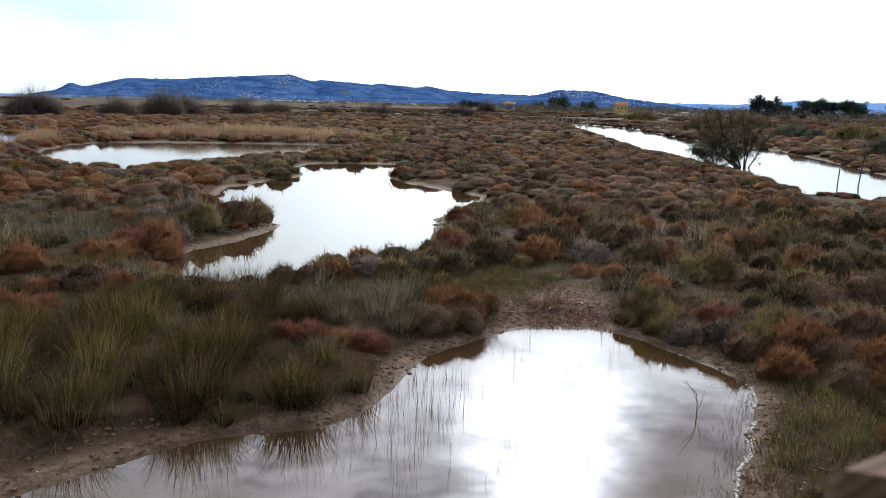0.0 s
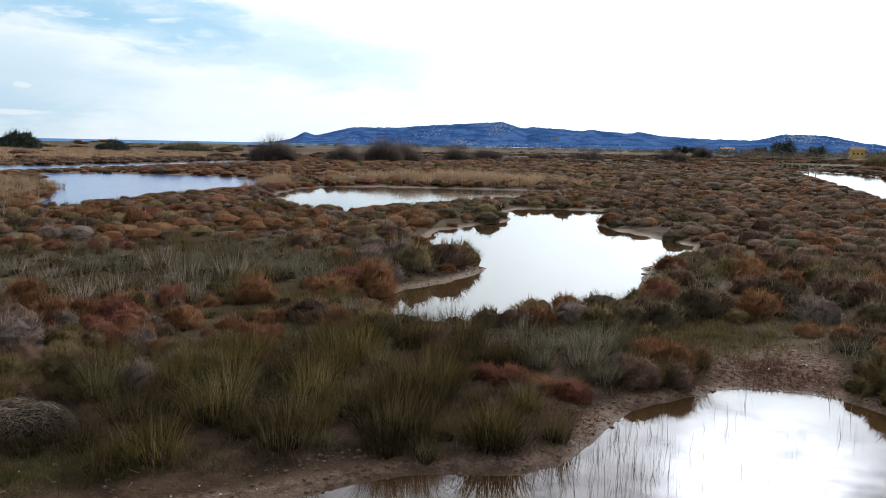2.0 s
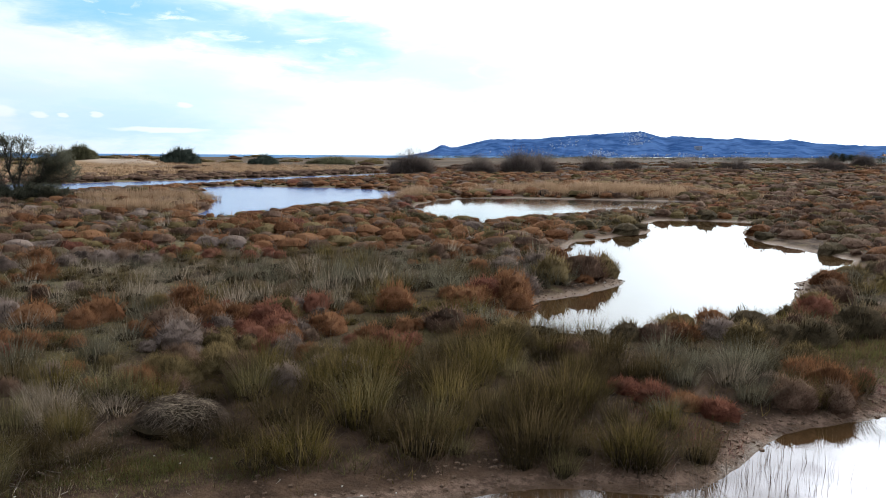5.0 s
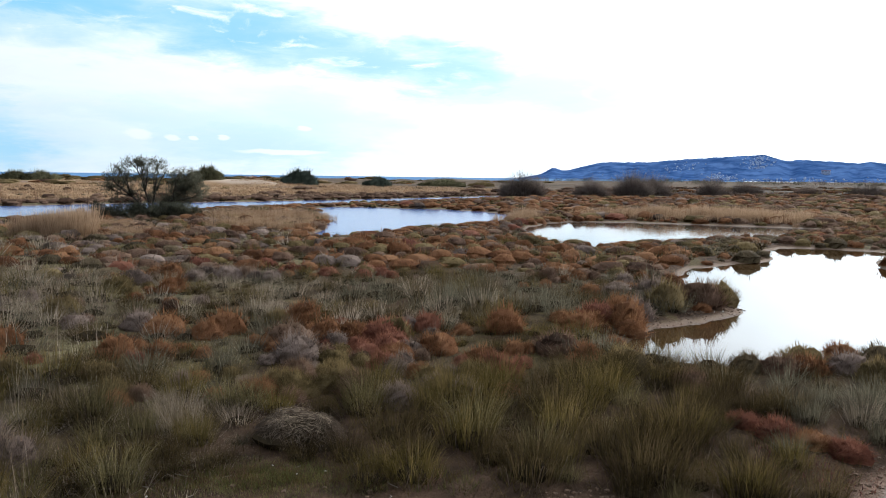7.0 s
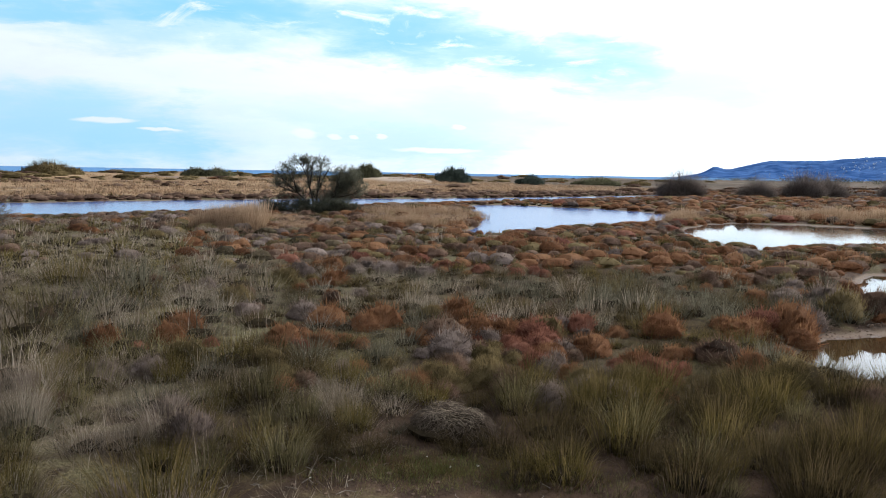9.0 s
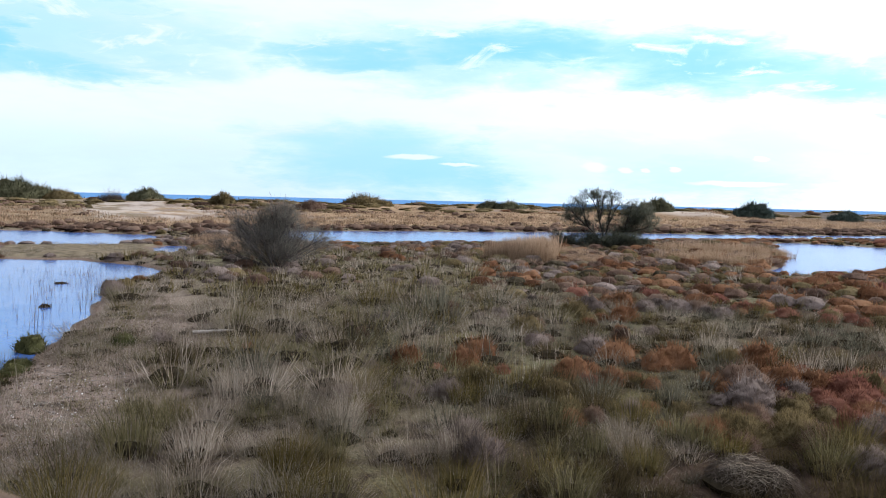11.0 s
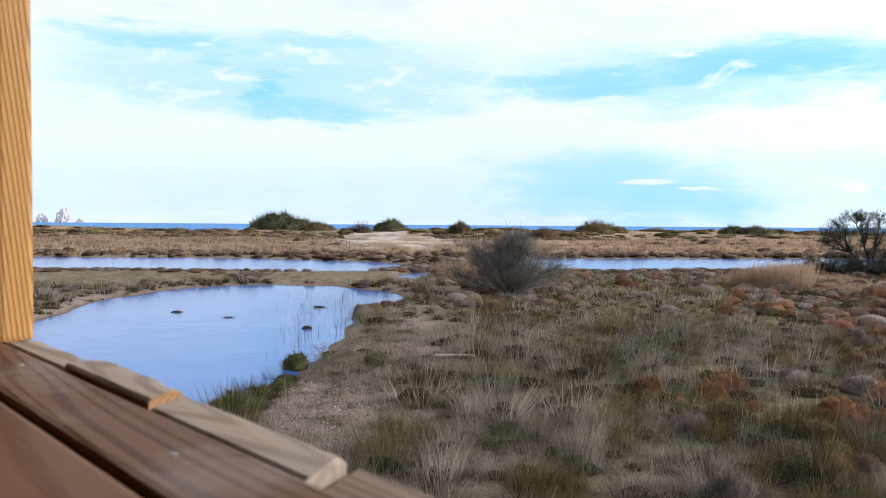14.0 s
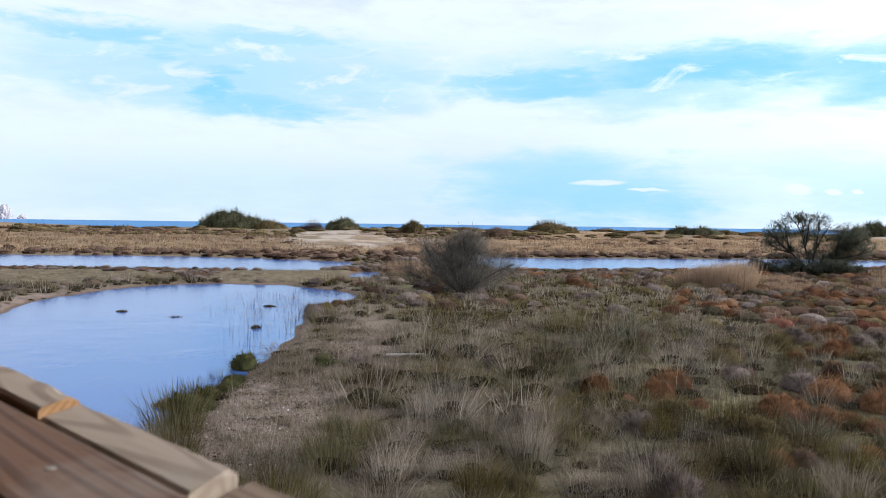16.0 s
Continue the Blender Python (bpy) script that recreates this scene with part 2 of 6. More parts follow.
PALETTE = {
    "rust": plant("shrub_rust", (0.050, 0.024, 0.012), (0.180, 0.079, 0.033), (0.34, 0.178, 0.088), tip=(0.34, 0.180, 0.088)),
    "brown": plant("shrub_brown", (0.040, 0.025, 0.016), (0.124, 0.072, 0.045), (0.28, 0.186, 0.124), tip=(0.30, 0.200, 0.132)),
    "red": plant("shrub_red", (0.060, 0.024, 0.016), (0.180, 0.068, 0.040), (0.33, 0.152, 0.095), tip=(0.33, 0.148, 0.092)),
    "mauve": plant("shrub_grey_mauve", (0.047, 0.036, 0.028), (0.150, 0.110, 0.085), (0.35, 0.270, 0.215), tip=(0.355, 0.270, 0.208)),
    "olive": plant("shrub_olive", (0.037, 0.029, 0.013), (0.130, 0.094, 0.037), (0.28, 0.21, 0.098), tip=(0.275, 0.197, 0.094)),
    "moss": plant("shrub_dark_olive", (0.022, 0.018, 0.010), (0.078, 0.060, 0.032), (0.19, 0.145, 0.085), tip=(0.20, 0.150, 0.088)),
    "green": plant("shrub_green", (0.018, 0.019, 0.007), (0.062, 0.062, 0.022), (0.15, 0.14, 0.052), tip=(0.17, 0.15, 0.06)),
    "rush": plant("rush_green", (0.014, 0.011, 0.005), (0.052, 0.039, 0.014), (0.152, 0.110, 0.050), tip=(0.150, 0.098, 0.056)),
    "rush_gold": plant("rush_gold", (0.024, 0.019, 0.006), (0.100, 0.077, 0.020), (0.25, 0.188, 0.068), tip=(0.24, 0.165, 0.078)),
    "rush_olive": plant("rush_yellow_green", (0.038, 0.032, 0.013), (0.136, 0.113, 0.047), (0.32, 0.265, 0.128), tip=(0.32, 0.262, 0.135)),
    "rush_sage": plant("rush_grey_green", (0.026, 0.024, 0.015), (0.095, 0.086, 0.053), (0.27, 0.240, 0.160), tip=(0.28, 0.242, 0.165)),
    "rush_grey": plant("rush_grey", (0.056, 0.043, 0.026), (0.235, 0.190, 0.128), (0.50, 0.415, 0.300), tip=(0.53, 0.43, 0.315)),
    "dead": plant("dead_straw_pale", (0.09, 0.067, 0.045), (0.31, 0.240, 0.162), (0.62, 0.52, 0.39)),
    "skirt": plant("dead_rush_skirt", (0.066, 0.050, 0.035), (0.23, 0.182, 0.130), (0.50, 0.42, 0.32)),
    "skirt_brown": plant("old_rush_skirt_brown", (0.025, 0.018, 0.012), (0.088, 0.064, 0.042), (0.24, 0.185, 0.130)),
    "sprig": plant("purple_sprig", (0.045, 0.016, 0.018), (0.14, 0.045, 0.048), (0.26, 0.11, 0.11)),
    "heap": plant("old_rush_heap", (0.040, 0.030, 0.022), (0.125, 0.095, 0.068), (0.30, 0.240, 0.175)),
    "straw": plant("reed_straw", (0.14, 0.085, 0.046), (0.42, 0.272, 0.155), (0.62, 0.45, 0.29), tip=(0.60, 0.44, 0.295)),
    "turf": plant("turf_green", (0.040, 0.048, 0.013), (0.13, 0.14, 0.042), (0.27, 0.25, 0.10)),
    "tamarisk": plant("tamarisk_leaf", (0.038, 0.041, 0.028), (0.098, 0.100, 0.066), (0.185, 0.175, 0.118)),
    "haze_leaf": plant("willow_twig_leaf", (0.038, 0.032, 0.020), (0.095, 0.078, 0.045), (0.16, 0.132, 0.078)),
    # Leaf colour lightened to stand for haze over the dunes.
    "dune_leaf": plant("dune_bush_leaf", (0.040, 0.040, 0.021), (0.108, 0.103, 0.052), (0.21, 0.19, 0.10)),
    "twig": plant("bare_twig", (0.070, 0.055, 0.046), (0.165, 0.130, 0.106), (0.27, 0.22, 0.182), 0.05),
    "grey_twig": plant("grey_twig", (0.062, 0.055, 0.042), (0.170, 0.150, 0.115), (0.28, 0.25, 0.195), 0.05),
    # Far crowns: haze is put in by lightening the green.
    "conifer": plant("far_leaf_dark", (0.020, 0.028, 0.022), (0.050, 0.064, 0.048), (0.095, 0.108, 0.075), 0.1),
}


def ground_material():
    m, N = material("marsh_ground")
    pos = position(N)
    x, y, z = N.split(pos)
    big, mid, tiny = N.noise(pos, 0.22, 4.0), N.noise(pos, 1.7, 5.0, 0.62), N.noise(pos, 22.0, 4.0, 0.65)
    soil = N.mix(N.smooth(mid, 0.35, 0.68), (0.038, 0.024, 0.015, 1), (0.110, 0.068, 0.043, 1))
    moss = N.mix(N.smooth(tiny, 0.35, 0.65), (0.048, 0.043, 0.018, 1), (0.14, 0.110, 0.050, 1))
    col = N.mix(N.smooth(N.math("ADD", big, N.math("MULTIPLY", mid, 0.5)), 0.74, 0.92), soil, moss)
    grassy = N.mix(N.smooth(tiny, 0.3, 0.7), (0.088, 0.080, 0.038, 1), (0.24, 0.205, 0.110, 1))
    col = N.mix(N.math("MULTIPLY", N.smooth(N.math("ADD", x, N.math("MULTIPLY", y, 0.55)), -8.0, -4.5, 0.75, 0.0), N.smooth(mid, 0.36, 0.60)), col, grassy)
    # pale crusted mud along the water, wet below the rim
    edge = N.math("ADD", z, N.math("MULTIPLY", N.math("SUBTRACT", mid, 0.5), 0.10))
    crust = N.mix(N.smooth(N.noise(pos, 9.0, 5.0, 0.75), 0.36, 0.62), N.mix(tiny, (0.056, 0.034, 0.024, 1), (0.120, 0.077, 0.053, 1)), N.mix(tiny, (0.170, 0.107, 0.075, 1), (0.33, 0.227, 0.165, 1)))
    crust = N.mix(N.math("MULTIPLY", N.smooth(y, 15.5, 18.0), N.smooth(x, 8.0, 12.0, 1.0, 0.0)), crust, N.mix(tiny, (0.15, 0.108, 0.078, 1), (0.27, 0.20, 0.15, 1)))
    col = N.mix(N.smooth(edge, 0.035, 0.085, 0.9, 0.0), col, crust)
    col = N.mix(N.smooth(edge, 0.0, 0.035, 0.75, 0.0), col, (0.085, 0.052, 0.030, 1))
    # trodden reddish mud between the two ponds
    track = N.mix(N.smooth(N.noise(pos, 12.0, 5.0, 0.75), 0.40, 0.62), (0.075, 0.044, 0.033, 1), (0.235, 0.150, 0.112, 1))
    u, v = N.math("DIVIDE", N.math("SUBTRACT", x, 1.5), 1.25), N.math("DIVIDE", N.math("SUBTRACT", y, 12.2), 1.35)
    col = N.mix(N.math("MULTIPLY", N.smooth(N.math("ADD", N.math("ADD", N.math("MULTIPLY", u, u), N.math("MULTIPLY", v, v)), N.math("MULTIPLY", N.math("SUBTRACT", mid, 0.5), 2.4)), 0.4, 1.3, 0.9, 0.0), N.smooth(edge, 0.02, 0.06)), col, track)
    # sandy shore and dunes
    dune = N.math("MULTIPLY", N.smooth(x, -110.0, -95.0, 1.0, 0.0), N.smooth(N.math("ADD", N.noise(pos, 0.055, 3.0), N.smooth(N.math("ABSOLUTE", N.math("SUBTRACT", y, 14.0)), 5.0, 40.0, 0.14, 0.0)), 0.56, 0.66))
    sandy = N.math("MAXIMUM", dune,
                   N.math("MULTIPLY", N.math("MULTIPLY", N.smooth(x, -10.5, -8.2, 1.0, 0.0), N.smooth(x, -42.0, -34.0, 0.35, 1.0)), N.smooth(y, 1.0, 5.5, 1.0, 0.0)))
    def oval(cx, cy, rx, ry):
        u, v = N.math("DIVIDE", N.math("SUBTRACT", x, cx), rx), N.math("DIVIDE", N.math("SUBTRACT", y, cy), ry)
        return N.smooth(N.math("ADD", N.math("MULTIPLY", u, u), N.math("MULTIPLY", v, v)), 0.3, 1.2, 1.0, 0.0)
    sandy = N.math("MULTIPLY", sandy, N.smooth(mid, 0.30, 0.54))
    sand = N.mix(N.math("MULTIPLY", N.smooth(N.noise(pos, 6.0, 5.0, 0.7), 0.48, 0.66), 0.65), N.mix(tiny, (0.165, 0.118, 0.088, 1), (0.34, 0.252, 0.198, 1)), (0.085, 0.070, 0.056, 1))
    col = N.mix(N.math("MULTIPLY", sandy, N.smooth(z, 0.02, 0.06)), col, sand)
    flat = N.mix(N.smooth(mid, 0.3, 0.7), (0.10, 0.078, 0.044, 1), (0.23, 0.175, 0.108, 1))
    col = N.mix(N.math("MULTIPLY", N.math("MULTIPLY", N.smooth(x, -44.0, -38.0, 0.85, 0.0), N.smooth(y, 6.0, 10.0, 1.0, 0.0)), N.smooth(z, 0.03, 0.08)), col, flat)
    # rough green meadow beyond the creek
    meadow = N.mix(N.smooth(mid, 0.3, 0.7), (0.050, 0.050, 0.022, 1), (0.15, 0.135, 0.065, 1))
    col = N.mix(N.math("MULTIPLY", N.smooth(x, 22.0, 30.0), N.smooth(z, 0.05, 0.1)), col, meadow)
    # dry grass on the far plain
    far = N.smooth(y, 90.0, 170.0)
    band = N.noise(N.xyz(N.math("MULTIPLY", x, 0.006), N.math("MULTIPLY", y, 0.045), 0.0), 1.0, 4.0)
    plain = N.ramp(band, [(0.36, (0.050, 0.036, 0.026)), (0.56, (0.080, 0.060, 0.042)), (0.76, (0.17, 0.145, 0.11))])
    col = N.mix(far, col, plain)
    heath = N.mix(N.smooth(N.math("ADD", N.math("MULTIPLY", mid, 0.4), N.math("MULTIPLY", N.noise(N.xyz(N.math("MULTIPLY", x, 0.12), N.math("MULTIPLY", y, 0.02), 0.0), 1.0, 4.0), 0.6)), 0.36, 0.62), (0.185, 0.112, 0.058, 1), (0.35, 0.235, 0.130, 1))
    col = N.mix(N.math("MULTIPLY", N.math("MULTIPLY", N.smooth(x, -85.0, -72.0, 1.0, 0.0), N.smooth(y, 110.0, 190.0, 1.0, 0.15)), N.math("SUBTRACT", 1.0, sandy)), col, heath)
    streak = N.smooth(N.noise(N.xyz(N.math("MULTIPLY", x, 0.05), N.math("MULTIPLY", y, 0.16), 0.0), 1.0, 4.0, 0.6), 0.44, 0.58)
    pale = N.mix(tiny, (0.36, 0.29, 0.225, 1), (0.56, 0.47, 0.38, 1))
    col = N.mix(N.math("MAXIMUM", N.math("MULTIPLY", N.math("MULTIPLY", oval(-138, 9, 48, 16), streak), 0.75), N.math("MULTIPLY", oval(-137, 127, 11, 9), 0.7)), col, pale)
    h = N.math("ADD", N.math("MULTIPLY", mid, 0.6), N.math("MULTIPLY", tiny, 0.4))
    p = principled(N, col, N.smooth(edge, 0.0, 0.04, 0.45, 0.95), bump(N, h, 1.0, 0.09), spec=0.07)
    finish(N, p.outputs[0])
    return m


def water_material(name, deep, ripple, scale, rough, gloss=0.5):
    m, N = material(name)
    pos = position(N)
    stretched = N.tree.nodes.new("ShaderNodeMapping")
    N.link(pos, stretched.inputs["Vector"])
    stretched.inputs["Rotation"].default_value = (0, 0, radians(25))
    stretched.inputs["Scale"].default_value = (1.0, 2.6, 1.0)
    n1 = N.noise(stretched.outputs[0], scale, 3.0, 0.5, 0.4)
    calm = N.smooth(N.noise(pos, 0.35, 2.0), 0.42, 0.62)
    n2 = N.noise(pos, scale * 4.0, 2.0)
    h = N.math("MULTIPLY", N.math("ADD", n1, N.math("MULTIPLY", n2, 0.25)), calm)
    p = principled(N, deep, rough, bump(N, h, ripple, 0.03), spec=gloss)
    p.inputs["IOR"].default_value = 1.40
    finish(N, p.outputs[0])
    return m


def wood_material(name, pale, dark, grain, axis, wear, rough=0.55, arch=0.9):
    """Softwood: long flame grain along one axis, knots, greyed where worn."""
    m, N = material(name)
    pos = N.tree.nodes.new("ShaderNodeTexCoord").outputs["Object"]
    info = N.tree.nodes.new("ShaderNodeObjectInfo").outputs["Random"]
    mp = N.tree.nodes.new("ShaderNodeMapping")
    N.link(pos, mp.inputs["Vector"])
    s = [1.0, 1.0, 1.0]
    s[axis] = 0.09
    mp.inputs["Scale"].default_value = s
    N.link(N.xyz(N.math("MULTIPLY", info, 7.0), N.math("MULTIPLY", info, 3.0), info), mp.inputs["Location"])
    v = mp.outputs[0]
    bend = N.noise(v, 7.0, 2.0, 0.5)
    x, y, z = N.split(v)
    across = N.math("ADD", N.math("ADD", x, y), z)
    wave = N.math("SINE", N.math("MULTIPLY", N.math("ADD", across, N.math("MULTIPLY", bend, arch * 0.12)), grain))
    ring = N.smooth(wave, -0.1, 0.97)
    fibre = N.noise(v, 190.0, 3.0, 0.7)
    f = N.math("ADD", N.math("MULTIPLY", ring, 0.75), N.math("MULTIPLY", N.math("SUBTRACT", fibre, 0.5), 0.55))
    col = N.mix(f, pale, dark)
    blot = N.noise(pos, 6.0, 4.0, 0.6)
    col = N.mix(N.math("MULTIPLY", N.smooth(blot, 0.46, 0.64), wear), col, (0.30, 0.245, 0.19, 1))
    h = N.math("ADD", N.math("MULTIPLY", ring, 0.4), N.math("MULTIPLY", fibre, 0.6))
    p = principled(N, col, rough, bump(N, h, 0.35, 0.002), spec=0.12)
    finish(N, p.outputs[0])
    return m


GROUND = ground_material()
WATER = water_material("pond_water", (0.058, 0.032, 0.013, 1), 0.05, 1.3, 0.025, 0.95)
WATER_RIPPLED = water_material("rippled_pond_water", (0.085, 0.070, 0.055, 1), 0.05, 3.0, 0.06, 1.0)
# Lagoon and sea: reflected sky blue is put into the body colour.
WATER_BLUE = water_material("lagoon_water_sky_blue", (0.060, 0.120, 0.30, 1), 0.28, 2.2, 0.17, 0.28)
SEA = water_material("sea_water_sky_blue", (0.105, 0.225, 0.40, 1), 0.6, 0.35, 0.75, 0.03)
PINE_JAMB = wood_material("pine_jamb", (0.50, 0.215, 0.062, 1), (0.150, 0.036, 0.005, 1), 980.0, 2, 0.05, 0.5, 2.2)
PINE_BATTEN = wood_material("pine_batten", (0.54, 0.29, 0.095, 1), (0.25, 0.088, 0.020, 1), 1150.0, 2, 0.10, 0.5, 0.5)
PINE_SILL = wood_material("pine_sill_worn", (0.150, 0.073, 0.036, 1), (0.070, 0.031, 0.014, 1), 420.0, 0, 0.35, 0.60, 1.6)
SHELF = wood_material("pine_shelf_smooth", (0.150, 0.068, 0.026, 1), (0.100, 0.044, 0.016, 1), 110.0, 0, 0.05, 0.52, 1.2)
PINE_CLAD = wood_material("pine_cladding_weathered", (0.325, 0.245, 0.172, 1), (0.195, 0.135, 0.092, 1), 380.0, 0, 0.5, 0.75, 2.6)
CLAD_BROWN = wood_material("pine_cladding_brown", (0.205, 0.140, 0.090, 1), (0.115, 0.074, 0.046, 1), 380.0, 0, 0.5, 0.75, 2.6)
END_GRAIN = wood_material("pine_end_grain", (0.34, 0.185, 0.080, 1), (0.20, 0.095, 0.036, 1), 600.0, 1, 0.1, 0.7, 1.0)
PINE_DARK = wood_material("hide_timber", (0.26, 0.15, 0.075, 1), (0.15, 0.075, 0.035, 1), 240.0, 2, 0.2, 0.7, 1.0)


def simple(name, a, b, scale, rough=0.8):
    m, N = material(name)
    n = N.noise(N.tree.nodes.new("ShaderNodeTexCoord").outputs["Object"], scale, 4.0, 0.6)
    p = principled(N, N.mix(N.smooth(n, 0.3, 0.7), (*a, 1), (*b, 1)), rough, bump(N, n, 0.4, 0.02), spec=0.0 if rough == 1.0 else 0.25)
    finish(N, p.outputs[0])
    return m


# Near-black: shade deep among the stems is put into this colour.
CORE = simple("near_black_core", (0.016, 0.013, 0.008), (0.035, 0.026, 0.016), 9.0, 1.0)
SOIL = simple("mud_clod", (0.06, 0.038, 0.025), (0.19, 0.125, 0.083), 30.0, 0.9)
BARK = simple("tamarisk_bark", (0.035, 0.028, 0.024), (0.085, 0.068, 0.055), 14.0)
TWIG_BARK = simple("grey_twig_bark", (0.050, 0.040, 0.036), (0.115, 0.095, 0.085), 14.0)
DRIFT = simple("driftwood_grey", (0.20, 0.165, 0.13), (0.36, 0.31, 0.26), 12.0)
BONE = simple("bleached_shell", (0.55, 0.52, 0.46), (0.75, 0.72, 0.66), 30.0)
# Distance haze is put into both hill colours as blue.
HILL = simple("wooded_hill_haze_blue", (0.022, 0.062, 0.175), (0.082, 0.158, 0.335), 0.011, 1.0)
HILL_FAR = simple("far_hill_haze_blue", (0.17, 0.32, 0.62), (0.20, 0.36, 0.66), 0.003, 1.0)
ROCK = simple("island_rock", (0.42, 0.37, 0.37), (0.58, 0.53, 0.52), 0.02)
# White walls carry the same blue haze in their colour.
HOUSE = simple("white_house", (0.22, 0.30, 0.47), (0.40, 0.48, 0.62), 0.5)
OCHRE = simple("ochre_plaster", (0.50, 0.34, 0.10), (0.60, 0.42, 0.15), 0.5)
ROOF = simple("roof_tile", (0.30, 0.15, 0.09), (0.40, 0.21, 0.12), 0.6)
METAL = simple("dark_metal", (0.03, 0.03, 0.035), (0.06, 0.06, 0.065), 20.0, 0.5)
GLASS_DARK = simple("window_dark", (0.02, 0.025, 0.03), (0.05, 0.055, 0.06), 3.0, 0.2)

# plan ----------------------------------------------------------------------
rng = np.random.default_rng(7)


def rounded(points, n=8):
    """A closed smooth outline through a few corner points."""
    p = np.array(points, float)
    out = []
    for i in range(len(p)):
        a, b, c, d = p[i - 1], p[i], p[(i + 1) % len(p)], p[(i + 2) % len(p)]
        for k in range(n):
            t = k / n
            out.append(0.5 * (2 * b + (c - a) * t + (2 * a - 5 * b + 4 * c - d) * t * t + (3 * b - a - 3 * c + d) * t ** 3))
    return np.array(out)


PONDS = {
    "near": rounded([(-4.2, 5.2), (-3.2, 6.1), (-2.1, 7.1), (-1.0, 7.6), (-0.4, 9.2), (0.2, 10.1), (1.0, 10.9), (1.6, 11.1),
                     (2.3, 11.0), (2.9, 10.4), (3.5, 9.4), (3.7, 8.8), (3.3, 8.0), (2.8, 7.0), (2.4, 6.1), (1.9, 4.6), (-1, 3.6), (-3.4, 4.0)]),
    "middle": rounded([(-5.0, 14.2), (-5.4, 16.2), (-4.9, 17.3), (-4.2, 19.6), (-4.7, 20.6), (-6.2, 22.4), (-7.6, 25.4), (-7.6, 29.5),
                       (-6.2, 33.4), (-7.0, 39.4), (-4.8, 40.8), (-2.4, 40.8), (-2.3, 33.8), (-0.4, 30.0), (1.3, 27.2), (-0.2, 21.5),
                       (-0.4, 17.9), (-1.6, 15.7), (-3.4, 13.7)]),
    "long": rounded([(-21.6, 42.0), (-23.7, 49.9), (-22.5, 54.3), (-16.7, 56.8), (-7.2, 57.5), (-8.6, 47.5), (-11.0, 42.3),
                     (-12.6, 38.2), (-14.0, 34.8), (-17.2, 36.5)]),
    "west": rounded([(-49.9, 55.1), (-51.9, 60.1), (-44, 63), (-37.6, 63.2), (-29.4, 57.5), (-26.4, 47.0), (-27.2, 41.5),
                     (-27.3, 35.5), (-27.5, 30.2), (-36, 41)]),
    "channel": rounded([(-71, 14), (-73, 21), (-72, 46), (-68, 68), (-66, 90), (-65, 119), (-60, 125), (-58.0, 107), (-57.2, 75),
                        (-56.5, 54), (-52.3, 34), (-52.5, 25), (-54, 14)]),
    "back": rounded([(-60, 5.2), (-65, 4.5), (-73.4, -9.7), (-75, -25), (-76, -60), (-57, -56), (-55, -19), (-53.5, -11), (-53, 2)]),
    "puddle": rounded([(-50, 4.0), (-50.5, 6.0), (-46.5, 5.8), (-45.8, 4.2)]),
    "lagoon": rounded([(-27.7, -9.5), (-20, -10.5), (-12, -9), (-9.5, -5), (-12, -2.3), (-14.2, -1.6), (-16.4, -1.0), (-20, -0.3),
                       (-25.6, 0.5), (-29.9, 1.4), (-34.5, 3.2), (-39.6, 0.8), (-41.8, -3.3), (-39.9, -7), (-35.2, -9.1), (-32, -9.6)]),
    "river": rounded([(16.0, 20), (16.3, 28.6), (14.3, 31.5), (15.2, 38), (15.6, 49), (15.9, 70), (20.8, 130), (23, 142), (29.6, 131),
                      (27.9, 101), (25.9, 71), (27.8, 65), (25.4, 50.6), (24, 42.8), (23, 32), (22, 20)]),
}


def inside_far(x, y, outline):
    """Signed distance to an outline, negative inside."""
    best = np.full(len(x), 1e9)
    inside = np.zeros(len(x), bool)
    a, b = outline, np.roll(outline, -1, axis=0)
    for (ax, ay), (bx, by) in zip(a, b):
        dx, dy = bx - ax, by - ay
        t = np.clip(((x - ax) * dx + (y - ay) * dy) / (dx * dx + dy * dy + 1e-12), 0, 1)
        best = np.minimum(best, (x - ax - t * dx) ** 2 + (y - ay - t * dy) ** 2)
        inside ^= ((ay > y) != (by > y)) & (x < dx * (y - ay) / (by - ay + 1e-12) + ax)
    return np.where(inside, -1, 1) * np.sqrt(best)


def lattice(seed):
    return np.random.default_rng(seed).random((256, 256))


GRIDS = [lattice(s) for s in range(6)]


def rough(x, y, size, k=0):
    """Smooth value noise of that grain, 0 to 1."""
    g = GRIDS[k]
    u, v = x / size, y / size
    i, j = np.floor(u).astype(int), np.floor(v).astype(int)
    fu, fv = u - i, v - j
    fu, fv = fu * fu * (3 - 2 * fu), fv * fv * (3 - 2 * fv)
    i0, i1, j0, j1 = i % 256, (i + 1) % 256, j % 256, (j + 1) % 256
    return (g[i0, j0] * (1 - fu) + g[i1, j0] * fu) * (1 - fv) + (g[i0, j1] * (1 - fu) + g[i1, j1] * fu) * fv


def shore(x, y):
    """Distance to the nearest water's edge, negative in the water."""
    best = np.full(len(x), 1e3)
    for o in PONDS.values():
        lo, hi = o.min(0) - 6, o.max(0) + 6
        m = (x > lo[0]) & (x < hi[0]) & (y > lo[1]) & (y < hi[1])
        if m.any():
            best[m] = np.minimum(best[m], inside_far(x[m], y[m], o))
    far = np.clip(np.hypot(x, y) / 30, 0.35, 1.0)
    return best + ((rough(x, y, 1.1, 1) - 0.5) * 0.55 + (rough(x, y, 0.33, 2) - 0.5) * 0.22) * far


